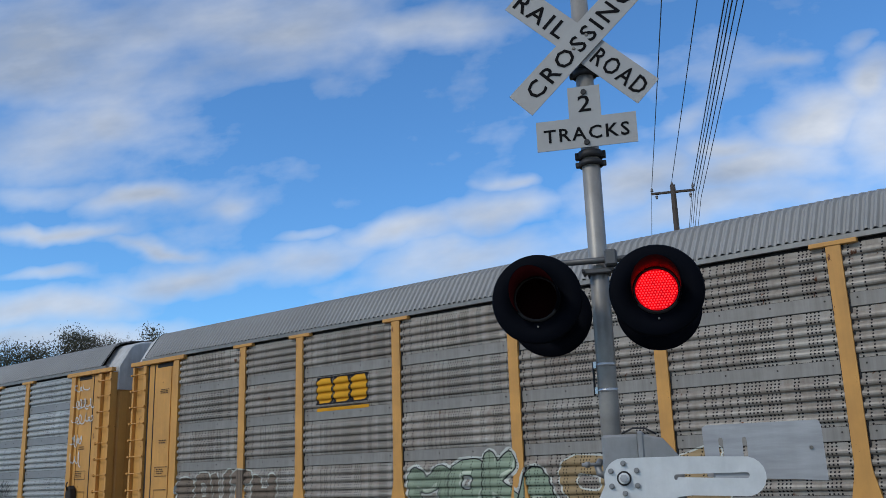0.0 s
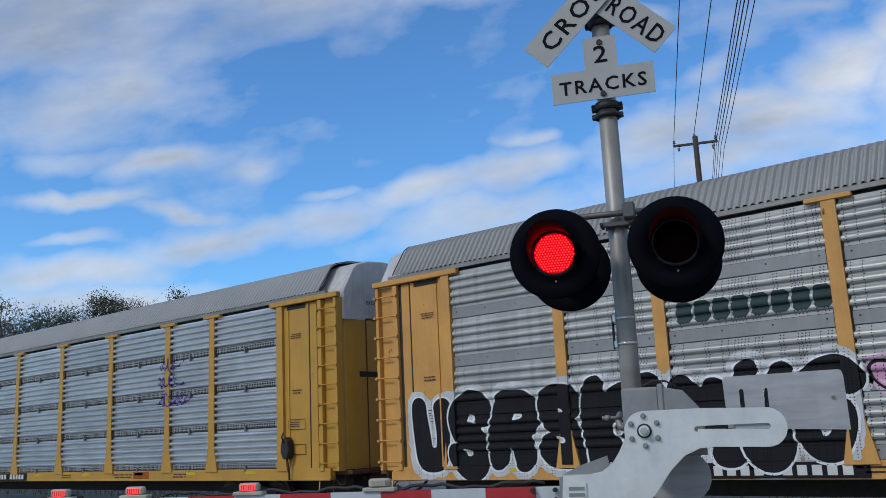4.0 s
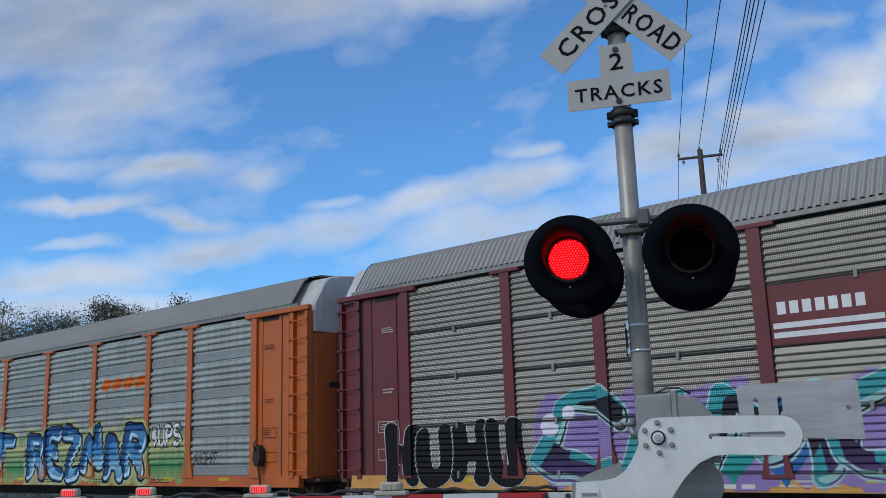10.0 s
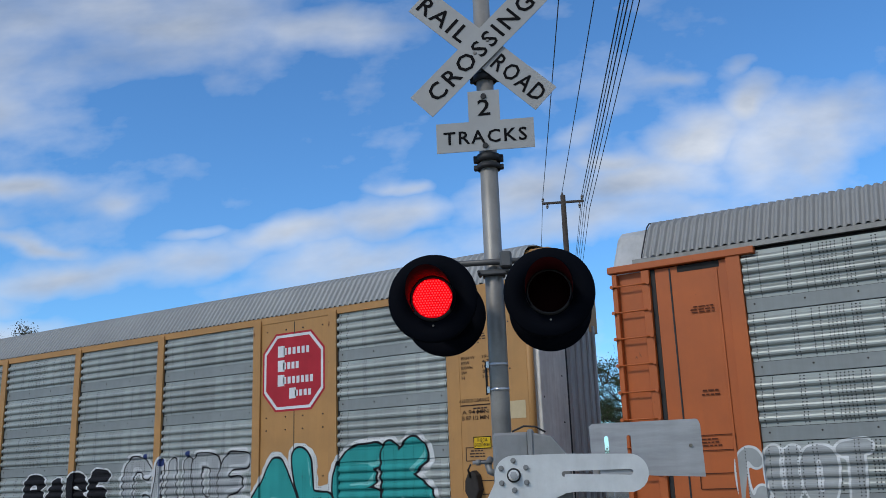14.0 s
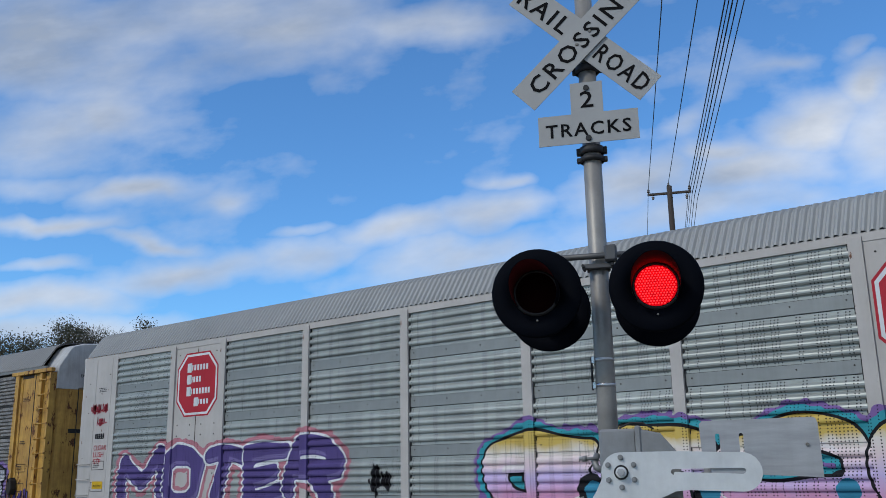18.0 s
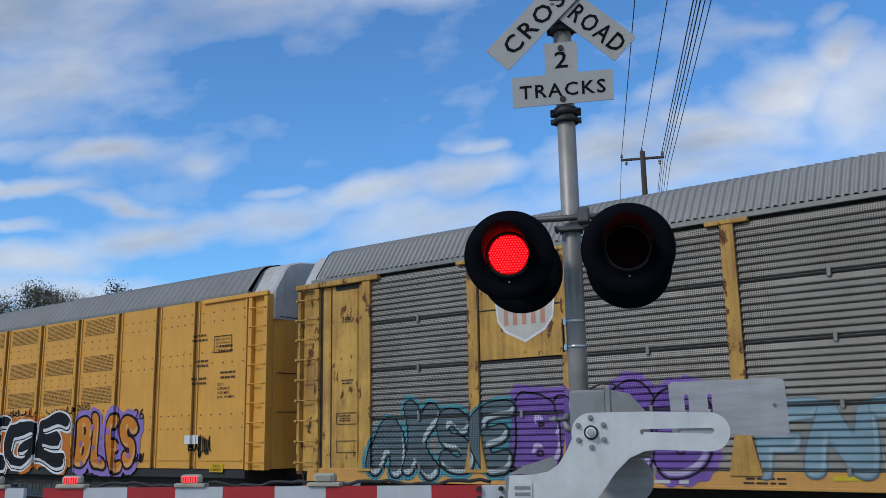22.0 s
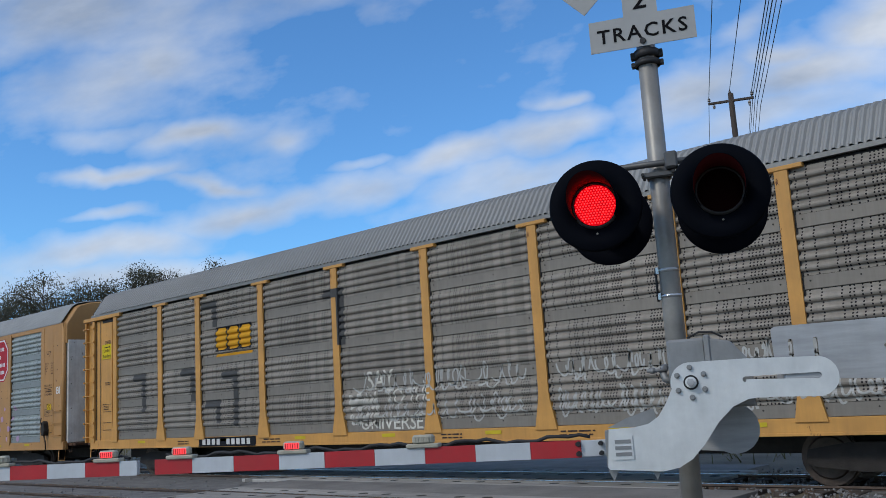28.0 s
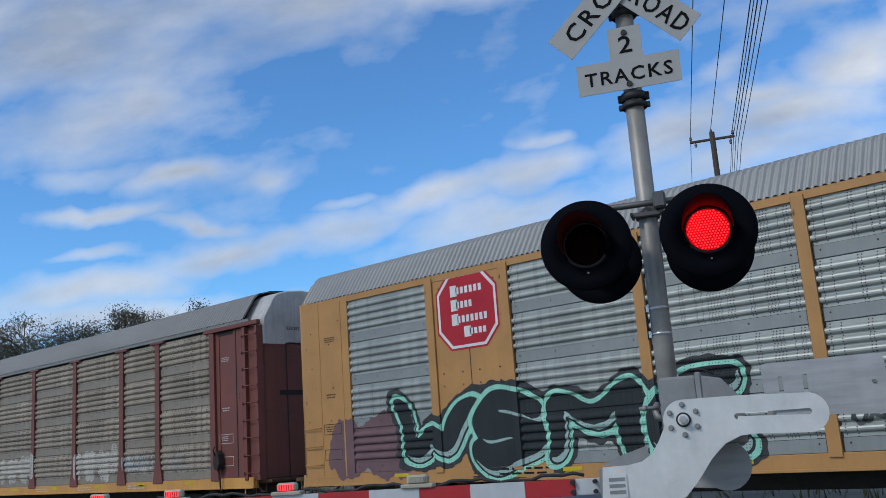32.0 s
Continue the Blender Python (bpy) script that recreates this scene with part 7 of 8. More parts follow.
bubbles(c3, [(-8.3, 1.9, 0.2), (-7.9, 2.1, 0.13), (0.2, 2.45, 0.12), (0.5, 2.1, 0.16), (1.3, 1.75, 0.2), (1.1, 1.35, 0.1), (0.3, 1.05, 0.12), (-0.7, 2.3, 0.1), (-3.1, 2.2, 0.15)], (0.62, 0.60, 0.70))
scrawl(c3, 1.75, 2.95, 1.2, 2.3, (0.04, 0.06, 0.20), 31, 16, 0.04)
piece(c3, "TUSKR", 4.4, 11.75, 0.84, 2.34, fade("green to black spray", ((0.85, (0.16, 0.26, 0.05)), (1.2, (0.04, 0.22, 0.13)), (1.6, (0.05, 0.24, 0.16)), (1.85, (0.02, 0.03, 0.03)), (2.3, (0.02, 0.02, 0.02))), H_C), (0.58, 0.57, 0.52), (0.05, 0.22, 0.10), 0.15, 0.02, 0.42, (0.50, 0.23, 0.10), 61, False, lean=0.16)
for x, z0, z1, w in ((5.6, 1.6, 2.3, 0.5), (7.4, 1.5, 2.3, 0.5), (9.2, 1.5, 2.2, 0.6), (10.9, 1.5, 2.25, 0.6)):
    drop(c3, x, z0, z1, w, (0.50, 0.20, 0.08), 0.018)
word_shapes(c3, 5.25, 6.40, 0.82, 1.02, 3, (0.45, 0.08, 0.02))
stencil(c3, -6.4, -4.6, 0.84, 0.99, 1, (0.6, 0.6, 0.56), 8)
marks(c3, 13, (0.5, 0.48, 0.42))
# orange-posted car
word_shapes(c4, 4.60, 6.95, 3.42, 3.72, 4, (0.60, 0.14, 0.02), None, 0.12)
cloud(c4, -8.9, 9.0, 0.85, 2.25, fade("green and yellow spray", ((0.9, (0.30, 0.32, 0.12)), (1.3, (0.05, 0.24, 0.11)), (1.9, (0.42, 0.40, 0.20)), (2.3, (0.06, 0.28, 0.14))), H_A), 4, "green and yellow sprayed cloud behind the lettering", 0.002)
blue_fade = fade("two-tone blue spray", ((0.9, (0.03, 0.15, 0.34)), (1.3, (0.20, 0.44, 0.60)), (1.7, (0.05, 0.20, 0.42)), (2.3, (0.07, 0.24, 0.46))), H_A)
piece(c4, "HOET", -7.7, -0.6, 0.82, 2.50, blue_fade, BLACK, (0.46, 0.45, 0.26), 0.075, 0.036, 0.26, (0.42, 0.62, 0.72), 16, lean=0.1, shade=(0.02, 0.09, 0.24))
piece(c4, "REZNAR", 0.35, 7.15, 0.80, 2.58, blue_fade, BLACK, (0.40, 0.42, 0.22), 0.075, 0.034, 0.30, (0.48, 0.66, 0.76), 17, lean=-0.08, shade=(0.02, 0.09, 0.24))
piece(c4, "4UPS", 7.3, 8.75, 1.75, 2.42, (0.62, 0.64, 0.66), BLACK, None, 0.03, 0.05, 0.10, None, 18)
words(c4, "AIGHT.", 9.3, 10.35, 1.30, 1.62, (0.02, 0.02, 0.02), "graffiti", 0.0, "thin black sprayed capitals")
words(c4, "2F", -9.55, -8.95, 1.75, 2.10, (0.60, 0.62, 0.64), "graffiti", 0.01, "white sprayed characters")
scrawl(c4, 0.1, 0.7, 1.55, 1.85, BLACK, 41, 4, 0.03)
piece(c4, "CUOT", -12.0, -10.2, 1.02, 1.98, (0.34, 0.36, 0.36), (0.62, 0.64, 0.64), None, 0.10, 0.035, 0.14, None, 19)
marks(c4, 14, (0.10, 0.03, 0.015))
# tan framed car
for c, za in ((c5, 3.78), (c6, 3.80), (c11, 4.03)):
    badge_octagon(c, -8.15, za + 0.07, 0.80)
    badge_octagon(c, 8.08, za, 0.80)
piece(c5, "SESK", -10.05, -7.1, 0.98, 2.35, (0.24, 0.245, 0.25), BLACK, None, 0.11, 0.034, 0.2, (0.42, 0.42, 0.42), 20)
piece(c5, "TUAE", -6.3, -1.75, 0.90, 2.18, fade("cyan and red spray", ((1.0, CYAN), (1.35, CYAN), (1.6, (0.48, 0.08, 0.04)), (2.1, (0.45, 0.10, 0.06))), H_A), BLACK, (0.05, 0.38, 0.52), 0.10, 0.035, 0.26, WHITE, 21, glow_to=((0.08, 0.40, 0.54), 0.22))
piece(c5, "GASE", -0.3, 2.75, 0.94, 2.14, BLACK, WHITE, None, 0.09, 0.03, 0.18, None, 22)
piece(c5, "CIUOE", 3.25, 6.95, 1.0, 2.32, (0.34, 0.36, 0.37), BLACK, (0.55, 0.57, 0.58), 0.08, 0.022, 0.2, (0.5, 0.52, 0.54), 23)
piece(c5, "ALEK", 7.15, 11.2, 0.98, 2.36, (0.03, 0.30, 0.29), BLACK, (0.60, 0.62, 0.62), 0.12, 0.03, 0.22, (0.16, 0.48, 0.46), 24)
bubbles(c5, [(3.9, 2.3, 0.06), (4.4, 2.15, 0.08), (5.2, 2.3, 0.07), (6.5, 1.2, 0.07)], NAVY)
board(c5, -5.8, -3.55, BLACK, (0.6, 0.6, 0.58), 3)
marks(c5, 15)
# off-white framed car
piece(c6, "MOTER", -11.2, -3.3, 0.92, 2.48, (0.085, 0.062, 0.20), WHITE, (0.44, 0.18, 0.22), 0.08, 0.034, 0.22, (0.16, 0.13, 0.30), 25, False, lean=0.08)
candy = fade("yellow, pink and lilac spray", ((0.95, (0.36, 0.15, 0.40)), (1.25, (0.58, 0.30, 0.46)), (1.55, (0.50, 0.42, 0.66)), (1.8, (0.68, 0.55, 0.58)), (2.0, (0.66, 0.62, 0.56)), (2.15, (0.55, 0.40, 0.10))), H_A)
piece(c6, "GOOOC", 0.5, 11.4, 0.80, 2.42, candy, BLACK, (0.04, 0.30, 0.36), 0.14, 0.030, 0.3, (0.70, 0.66, 0.66), 26, glow_to=((0.20, 0.12, 0.32), 0.16))
for x in (2.6, 4.6, 6.6, 8.6):
    bubbles(c6, [(x, 1.35, 0.27)], BLACK)
    bubbles(c6, [(x + 0.04, 1.33, 0.17)], (0.04, 0.22, 0.34), 0.011)
scrawl(c6, -12.75, -11.95, 3.35, 3.65, (0.40, 0.05, 0.07), 51, 14, 0.028)
scrawl(c6, -12.45, -12.0, 3.0, 3.3, (0.40, 0.05, 0.07), 52, 5, 0.03)
scrawl(c6, -2.4, -1.9, 1.2, 1.9, BLACK, 53, 6, 0.05)
marks(c6, 16, (0.06, 0.06, 0.06))
# sooty perforated car with rusty posts
part("badge_backing", slab(bmesh.new(), ((-9.02, 2.96), (-7.28, 2.96), (-7.28, 4.785), (-9.02, 4.785)), -1.445, -1.40), PAINT["rusted"], c7, "rusty yellow panel behind the badge")
badge_shield(c7, -8.03, 4.05, 1.30, 1.42, (0.36, 0.36, 0.37), (0.50, 0.26, 0.18), (0.52, 0.50, 0.46))
piece(c7, "AKSE", -11.6, -8.35, 0.84, 2.28, (0.10, 0.14, 0.16), BLACK, (0.08, 0.28, 0.34), 0.10, 0.022, 0.26, (0.46, 0.52, 0.54), 27)
piece(c7, "BLSS", -8.3, -4.85, 0.84, 2.40, (0.17, 0.09, 0.34), BLACK, (0.22, 0.12, 0.42), 0.12, 0.022, 0.26, (0.50, 0.44, 0.62), 28, glow_to=((0.22, 0.13, 0.40), 0.12))
piece(c7, "26", -4.75, -4.25, 1.75, 2.05, WHITE, WHITE, None, 0.0, 0.01, 0.0, None, 29)
piece(c7, "FNTNX", -4.1, -0.2, 0.86, 2.12, (0.22, 0.34, 0.40), (0.12, 0.17, 0.20), None, 0.07, 0.02, 0.22, (0.34, 0.44, 0.50), 30, False)
piece(c7, "SYSE", -0.1, 3.75, 0.80, 2.34, (0.17, 0.16, 0.145), BLACK, (0.20, 0.36, 0.13), 0.13, 0.022, 0.26, (0.40, 0.41, 0.38), 31, glow_to=((0.22, 0.38, 0.14), 0.12))
piece(c7, "OROUN", 3.8, 8.0, 0.80, 2.20, (0.36, 0.37, 0.38), BLACK, None, 0.12, 0.05, 0.3, (0.55, 0.56, 0.58), 32, glow_to=((0.26, 0.42, 0.18), 0.07))
piece(c7, "WVES", 8.1, 11.4, 0.80, 2.20, (0.36, 0.38, 0.42), BLACK, (0.26, 0.18, 0.42), 0.10, 0.05, 0.3, (0.58, 0.60, 0.62), 33)
scrawl(c7, 11.2, 13.0, 0.85, 1.5, PURPLE, 61, 8, 0.07)
stencil(c7, -8.1, -5.2, 0.86, 0.98, 1, (0.5, 0.5, 0.46), 9)
marks(c7, 17)
# closed yellow pair
cloud(c8, -9.9, -2.4, 0.86, 2.12, coat(c8, SKYB), 7, "pale blue sprayed ground with a lumpy top", 0.003)
arches(c8, ((-8.0, 0.80, 2.30), (-6.35, 0.86, 2.45), (-4.55, 0.95, 2.55), (-9.3, 0.30, 1.75)), BLACK, CREAM)
for x, za, zb, w in ((-7.2, 1.25, 2.3, 0.30), (-5.5, 1.45, 2.45, 0.32), (-4.5, 1.35, 2.25, 0.28), (-9.45, 1.1, 2.2, 0.20)):
    drop(c8, x, za, zb, w, CREAM, 0.010)
bubbles(c8, [(-9.95, 2.15, 0.12), (-9.75, 2.38, 0.08), (-9.5, 2.3, 0.07), (-2.3, 1.9, 0.13), (-2.1, 1.6, 0.15)], SKYB)
cloud(c8, -2.6, 3.9, 0.9, 2.42, coat(c8, ORANGE), 8, "orange sprayed haze behind the lettering", ragged=0.2)
piece(c8, "TEGE", -2.35, 3.70, 0.84, 2.36, BLACK, WHITE, None, 0.085, 0.034, 0.38, (0.60, 0.62, 0.64), 34, False, lean=0.08)
piece(c8, "BLES", 4.05, 6.75, 0.84, 2.40, (0.55, 0.20, 0.03), BLACK, (0.26, 0.18, 0.48), 0.10, 0.04, 0.24, (0.60, 0.32, 0.12), 35)
bubbles(c8, [(4.3, 1.6, 0.07), (4.8, 2.0, 0.08), (5.2, 1.2, 0.08), (5.5, 1.9, 0.09), (6.0, 1.5, 0.08), (4.9, 1.5, 0.06), (5.8, 1.05, 0.08), (4.4, 1.1, 0.06), (6.4, 1.3, 0.07)], (0.28, 0.14, 0.44), 0.020)
for x, s in ((-1.3, 72), (0.6, 73), (2.6, 74)):
    scrawl(c8, x, x + 1.3, 2.3, 2.6, BLACK, s, 5, 0.03)
words(c8, "26", 6.55, 6.95, 2.15, 2.42, BLACK, "graffiti", 0.0, "thin black sprayed figures")
words(c8, "2020", 4.05, 4.6, 2.45, 2.60, BLACK, "graffiti", 0.0, "thin black sprayed figures")
scrawl(c8, 6.5, 7.0, 1.05, 1.45, BLACK, 75, 5, 0.03)
scrawl(c8, 8.7, 9.5, 1.2, 1.8, BLACK, 76, 9, 0.03)
for x in (-8.9, -5.1, -4.7, -10.1, -9.95):
    lay(c8, rect(x, x + 0.09, 1.25, 1.70), 0.012, spray((0.60, 0.34, 0.02)), "reflector", label="upright yellow reflector strip")
lay(c8, rect(8.55, 9.05, 1.55, 1.75), 0.010, spray(WHITE), "placard", label="small white placard")
for x, z in ((8.7, 3.9), (8.75, 3.3), (8.7, 2.9), (9.6, 3.6), (9.7, 3.0)):
    stencil(c8, x, x + 0.55, z, z + 0.22, 2, (0.10, 0.06, 0.03), int(x * z * 10))
cloud(c9, 3.5, 10.0, 0.9, 2.25, coat(c9, GREEN), 9, "green sprayed cloud behind the lettering", rough=0.35)
piece(c9, "BARD", 4.0, 10.0, 0.84, 2.25, (0.03, 0.038, 0.04), (0.15, 0.19, 0.18), None, 0.10, 0.02, 0.34, (0.15, 0.19, 0.19), 36, False)
flames(c9, -2.7, 1.0, 0.86, 2.60, BROWN, WHITE, 3, 8)
flames(c9, 1.05, 4.0, 0.86, 2.62, (0.42, 0.10, 0.03), WHITE, 2, 9)
for x in (1.9, 2.9, 3.6):
    drop(c9, x, 0.9, 1.9, 0.35, BLACK)
bubbles(c9, [(-2.4, 1.9, 0.05), (-1.2, 1.8, 0.06), (0.2, 2.0, 0.09), (0.1, 1.75, 0.05), (-1.3, 1.15, 0.07)], WHITE)
piece(c9, "DOGE", -8.1, -3.1, 0.85, 2.50, BLACK, WHITE, None, 0.10, 0.036, 0.06, None, 37, False)
for i in range(14):
    xx, zz = r.uniform(-7.9, -3.4), r.uniform(1.0, 2.2)
    lay(c9, ribbon(bmesh.new(), [(xx + 0.11 * math.cos(a * 0.7), zz + 0.06 * math.sin(a * 0.7)) for a in range(10)], 0.018), 0.018, spray((0.45, 0.36, 0.22)), "inner_stroke")
stencil(c9, -7.8, -5.5, 2.32, 2.52, 1, (0.03, 0.03, 0.03), 12, 0.006)
scrawl(c9, -9.6, -9.0, 1.4, 2.0, (0.45, 0.08, 0.08), 81, 8, 0.03)
scrawl(c9, -9.5, -8.9, 1.0, 1.4, BLACK, 82, 6, 0.05)
for x in (-6.9, -3.6, -0.2, 3.95, 6.0, 8.0, 9.4):
    lay(c9, rect(x, x + 0.10, 1.15, 1.65), 0.012, spray((0.60, 0.34, 0.02)), "reflector", label="upright yellow reflector strip")
# sooty car with yellow posts
word_shapes(c10, -6.35, -4.75, 3.27, 3.85, 3, GOLD, (3.10, 3.17), rim=BLACK)
for t, xa, xb, za, zb in (("SAY", -0.55, 0.35, 1.95, 2.35), ("TO THE", 0.05, 1.4, 1.62, 1.95), ("UNIVERSE", -0.75, 1.1, 1.08, 1.38)):
    b3, _ = fitted(t, xa, xb, za, zb, 0.004)
    lay(c10, wobble(b3, 0.05, 3), 0.005, spray((0.58, 0.56, 0.50)), "graffiti", label="loose white sprayed capitals")
scrawl(c10, -1.1, -0.2, 1.1, 1.9, (0.55, 0.53, 0.48), 91, 14, 0.06)
for a, b, s in ((-0.9, 3.8, 92), (4.6, 7.4, 93), (7.4, 10.2, 94)):
    scrawl(c10, a, b, 1.15, 2.35, (0.42, 0.42, 0.40), s, 26, 0.035)
for x, za, zb in ((-6.5, 3.9, 4.6), (-10.2, 1.8, 2.9), (-7.6, 2.0, 2.9), (-6.4, 1.4, 2.0), (-5.6, 1.3, 2.7), (-1.4, 3.0, 4.3)):
    lay(c10, rect(x, x + 0.22, za, zb), 0.005, spray((0.07, 0.07, 0.07)), "painted_patch", label="dark painted-out block")
    lay(c10, rect(x - 0.5, x, zb - 0.2, zb), 0.0055, spray((0.07, 0.07, 0.07)), "painted_patch")
board(c10, -7.2, -4.65, BLACK, (0.6, 0.6, 0.58), 4)
lay(c10, rect(-12.6, -12.0, 3.5, 3.95), 0.004, spray((0.60, 0.46, 0.02)), "placard", label="yellow placard with dark bars")
words(c10, "Quality", -12.5, -12.12, 3.69, 3.80, BLACK, off=0.006)
words(c10, "Auto Rack", -12.55, -12.05, 3.54, 3.64, BLACK, off=0.006)
stencil(c10, -12.5, -12.1, 3.84, 3.93, 1, BLACK, 15, 0.006)
marks(c10, 18)
# last tan car
piece(c11, "WSME", -10.4, -2.7, 0.86, 2.60, (0.03, 0.038, 0.042), MINT, None, 0.10, 0.05, 0.34, (0.30, 0.42, 0.40), 38, lean=0.06, glow_to=((0.05, 0.055, 0.06), 0.10))
cloud(c11, -12.4, -9.5, 0.95, 2.2, spray((0.16, 0.10, 0.11)), 11, "dull plum sprayed haze", 0.002)
piece(c11, "BUSTD", 1.85, 7.9, 1.0, 2.58, fade("brown and mint spray", ((1.1, (0.30, 0.42, 0.24)), (1.6, (0.20, 0.13, 0.10)), (2.4, (0.09, 0.09, 0.10))), H_A), (0.36, 0.58, 0.36), (0.30, 0.17, 0.16), 0.11, 0.04, 0.26, (0.34, 0.50, 0.32), 39)
bubbles(c11, [(8.0 + 0.22 * i, 1.2 + 0.35 * ((i * 5) % 4), 0.07 + 0.02 * (i % 3)) for i in range(9)], (0.46, 0.30, 0.46))
scrawl(c11, -1.2, 1.2, 1.3, 1.9, (0.08, 0.09, 0.09), 101, 12, 0.06)
lay(c11, rect(-7.8, -6.4, 0.85, 1.1), 0.006, PAINT["tan"], "notice")
stencil(c11, -7.7, -6.5, 0.90, 1.07, 2, BLACK, 16, 0.009)
marks(c11, 19)
# last car
for a, b, s in ((-1.05, 1.5, 111), (4.3, 6.8, 112)):
    piece(c12, "MMN", a, b, 1.12, 2.15, (0.44, 0.42, 0.38), (0.50, 0.48, 0.44), None, 0.09, 0.02, 0.14, None, s)
scrawl(c12, 7.2, 8.9, 1.2, 1.9, (0.40, 0.42, 0.42), 113, 12, 0.05)
scrawl(c12, 9.3, 10.4, 1.2, 1.85, (0.36, 0.34, 0.31), 114, 8, 0.04)
marks(c12, 20, (0.5, 0.48, 0.45))


# clearance tables, notices and sprayed words that can be read
INK = (0.05, 0.03, 0.02)
for c, dx, rows in ((c11, 0.0, ("A 89 1/2 MIN", "B 94 3/4 MIN")), (c5, -0.05, ("A 94 MIN", "B 87 1/2 MIN"))):
    for i, (t, n) in enumerate((("EXH W", "19-0"), ("EXW", "4-7"), ("EXWH", "10-7"), ("EW", "8-0"), ("H", "16-8"))):
        z = 3.62 - 0.085 * i
        words(c, t, 12.0 + dx, 12.0 + dx + 0.055 * len(t), z, z + 0.055, INK, label="stencilled clearance table")
        words(c, n, 12.42 + dx, 12.42 + dx + 0.045 * len(n), z, z + 0.055, INK)
    words(c, "A & B DECK CLEARANCE", 11.93 + dx, 12.52 + dx, 2.88, 2.94, INK)
    lay(c, rect(11.95 + dx, 12.54 + dx, 2.82, 2.84), 0.005, spray(INK), "rule")
    for i, t in enumerate(rows):
        words(c, t, 11.98 + dx, 12.50 + dx, 2.68 - 0.1 * i, 2.75 - 0.1 * i, INK)
    notice = lay(c, rect(12.13, 12.48, 2.09, 2.30), 0.005, spray((0.62, 0.40, 0.02)), "notice", label="yellow height notice with a black edge")
    lay(c, ribbon(bmesh.new(), [(12.14, 2.10), (12.47, 2.10), (12.47, 2.29), (12.14, 2.29), (12.14, 2.11)], 0.015), 0.0065, spray(BLACK), "edge_line", notice)
    words(c, "THIS CAR", 12.2, 12.41, 2.21, 2.265, BLACK, off=0.007)
    words(c, "EXCEEDS HEIGHT", 12.16, 12.45, 2.13, 2.185, BLACK, off=0.007)
words(c11, "BI", 12.85, 13.12, 2.60, 2.83, (0.66, 0.64, 0.60), fat=0.02, label="white painted letters")
lay(c5, rect(12.64, 13.16, 2.56, 2.85), 0.005, spray((0.52, 0.42, 0.26)), "painted_patch", label="pale painted-out patch")
for t, z in (("CLOAK", 2.40), ("LUSH", 2.22), ("STP", 2.05)):
    b, _ = fitted(t, -12.50, -12.50 + 0.12 * len(t), z, z + 0.13, 0.0)
    lay(c6, wobble(b, 0.02, len(t)), 0.006, spray((0.40, 0.03, 0.05)), "graffiti", label="thin red sprayed capitals")
for i in range(5):
    lay(c6, rect(-12.47 + 0.09 * i, -12.41 + 0.09 * i, 2.71, 2.84), 0.006, spray(BLACK), "number_bar")
notice = lay(c6, rect(-12.47, -11.98, 1.41, 1.60), 0.005, spray((0.60, 0.38, 0.02)), "notice", label="yellow height notice under red spray")
words(c6, "EXCEEDS HEIGHT", -12.42, -12.05, 1.45, 1.51, BLACK, off=0.007)
lay(c8, ribbon(bmesh.new(), [(9.5, 3.6), (10.1, 3.6), (10.1, 3.97), (9.5, 3.97), (9.5, 3.61)], 0.018), 0.006, spray(INK), "stencil_frame")
for i, t in enumerate(("EXH 19-0 W 8-6", "EXW 9-5 H 16-3", "EW 9-10 H 11-2", "H 9-10")):
    words(c8, t, 9.56, 9.56 + 0.035 * len(t), 3.87 - 0.08 * i, 3.92 - 0.08 * i, INK)
for i, t in enumerate(("DECK", "CLEARANCE", "A 87 MIN.", "B 91 1/4 MIN.")):
    words(c8, t, 9.66, 9.66 + 0.045 * len(t) + 0.02, 2.84 - 0.095 * i, 2.90 - 0.095 * i, INK)
notice = lay(c8, rect(9.48, 9.94, 0.93, 1.11), 0.012, spray((0.62, 0.40, 0.02)), "notice", label="yellow height notice with black lettering")
words(c8, "THIS CAR", 9.58, 9.84, 1.035, 1.085, BLACK, off=0.014)
words(c8, "EXCEEDS HEIGHT", 9.52, 9.90, 0.96, 1.01, BLACK, off=0.014)

# ---------------------------------------------------------------- beyond the tracks
pole_wood = surface("pole wood", (0.055, 0.042, 0.034), 0.85, 0, 0.3, 2, stretch=(4, 4, 0.3), bump=0.4, bump_scale=20)
porcelain = surface("insulator", (0.22, 0.20, 0.19), 0.3, 0, 0.2, 8)
wire_mat = surface("overhead wire", (0.03, 0.03, 0.032), 0.6, 0.3, 0.2, 4)
POLE = Vector((-16.05, 38.0, 0))
pole = thing("utility_pole", "dark wooden utility pole with a crossarm and insulators", "utility pole", Matrix.Translation(POLE))
part("pole", tube(bmesh.new(), (0, 0, -0.12), (0, 0, 16.15), 0.20, 0.135, 14), pole_wood, pole)
ARM_A, ARM_B = Vector((-1.24, 0.0, 15.92)), Vector((1.17, 0.0, 15.62))
bm = bmesh.new()
d = (ARM_B - ARM_A)
q = d.to_track_quat("X", "Z")
box(bm, 0, d.length, -0.06, 0.06, -0.06, 0.06, 0.01)
bmesh.ops.transform(bm, matrix=Matrix.Translation(ARM_A) @ q.to_matrix().to_4x4(), verts=bm.verts)
arm_part = part("crossarm", bm, pole_wood, pole)
PINS = [ARM_A + d * k for k in (0.02, 0.5, 0.97, 0.90, 0.12)]
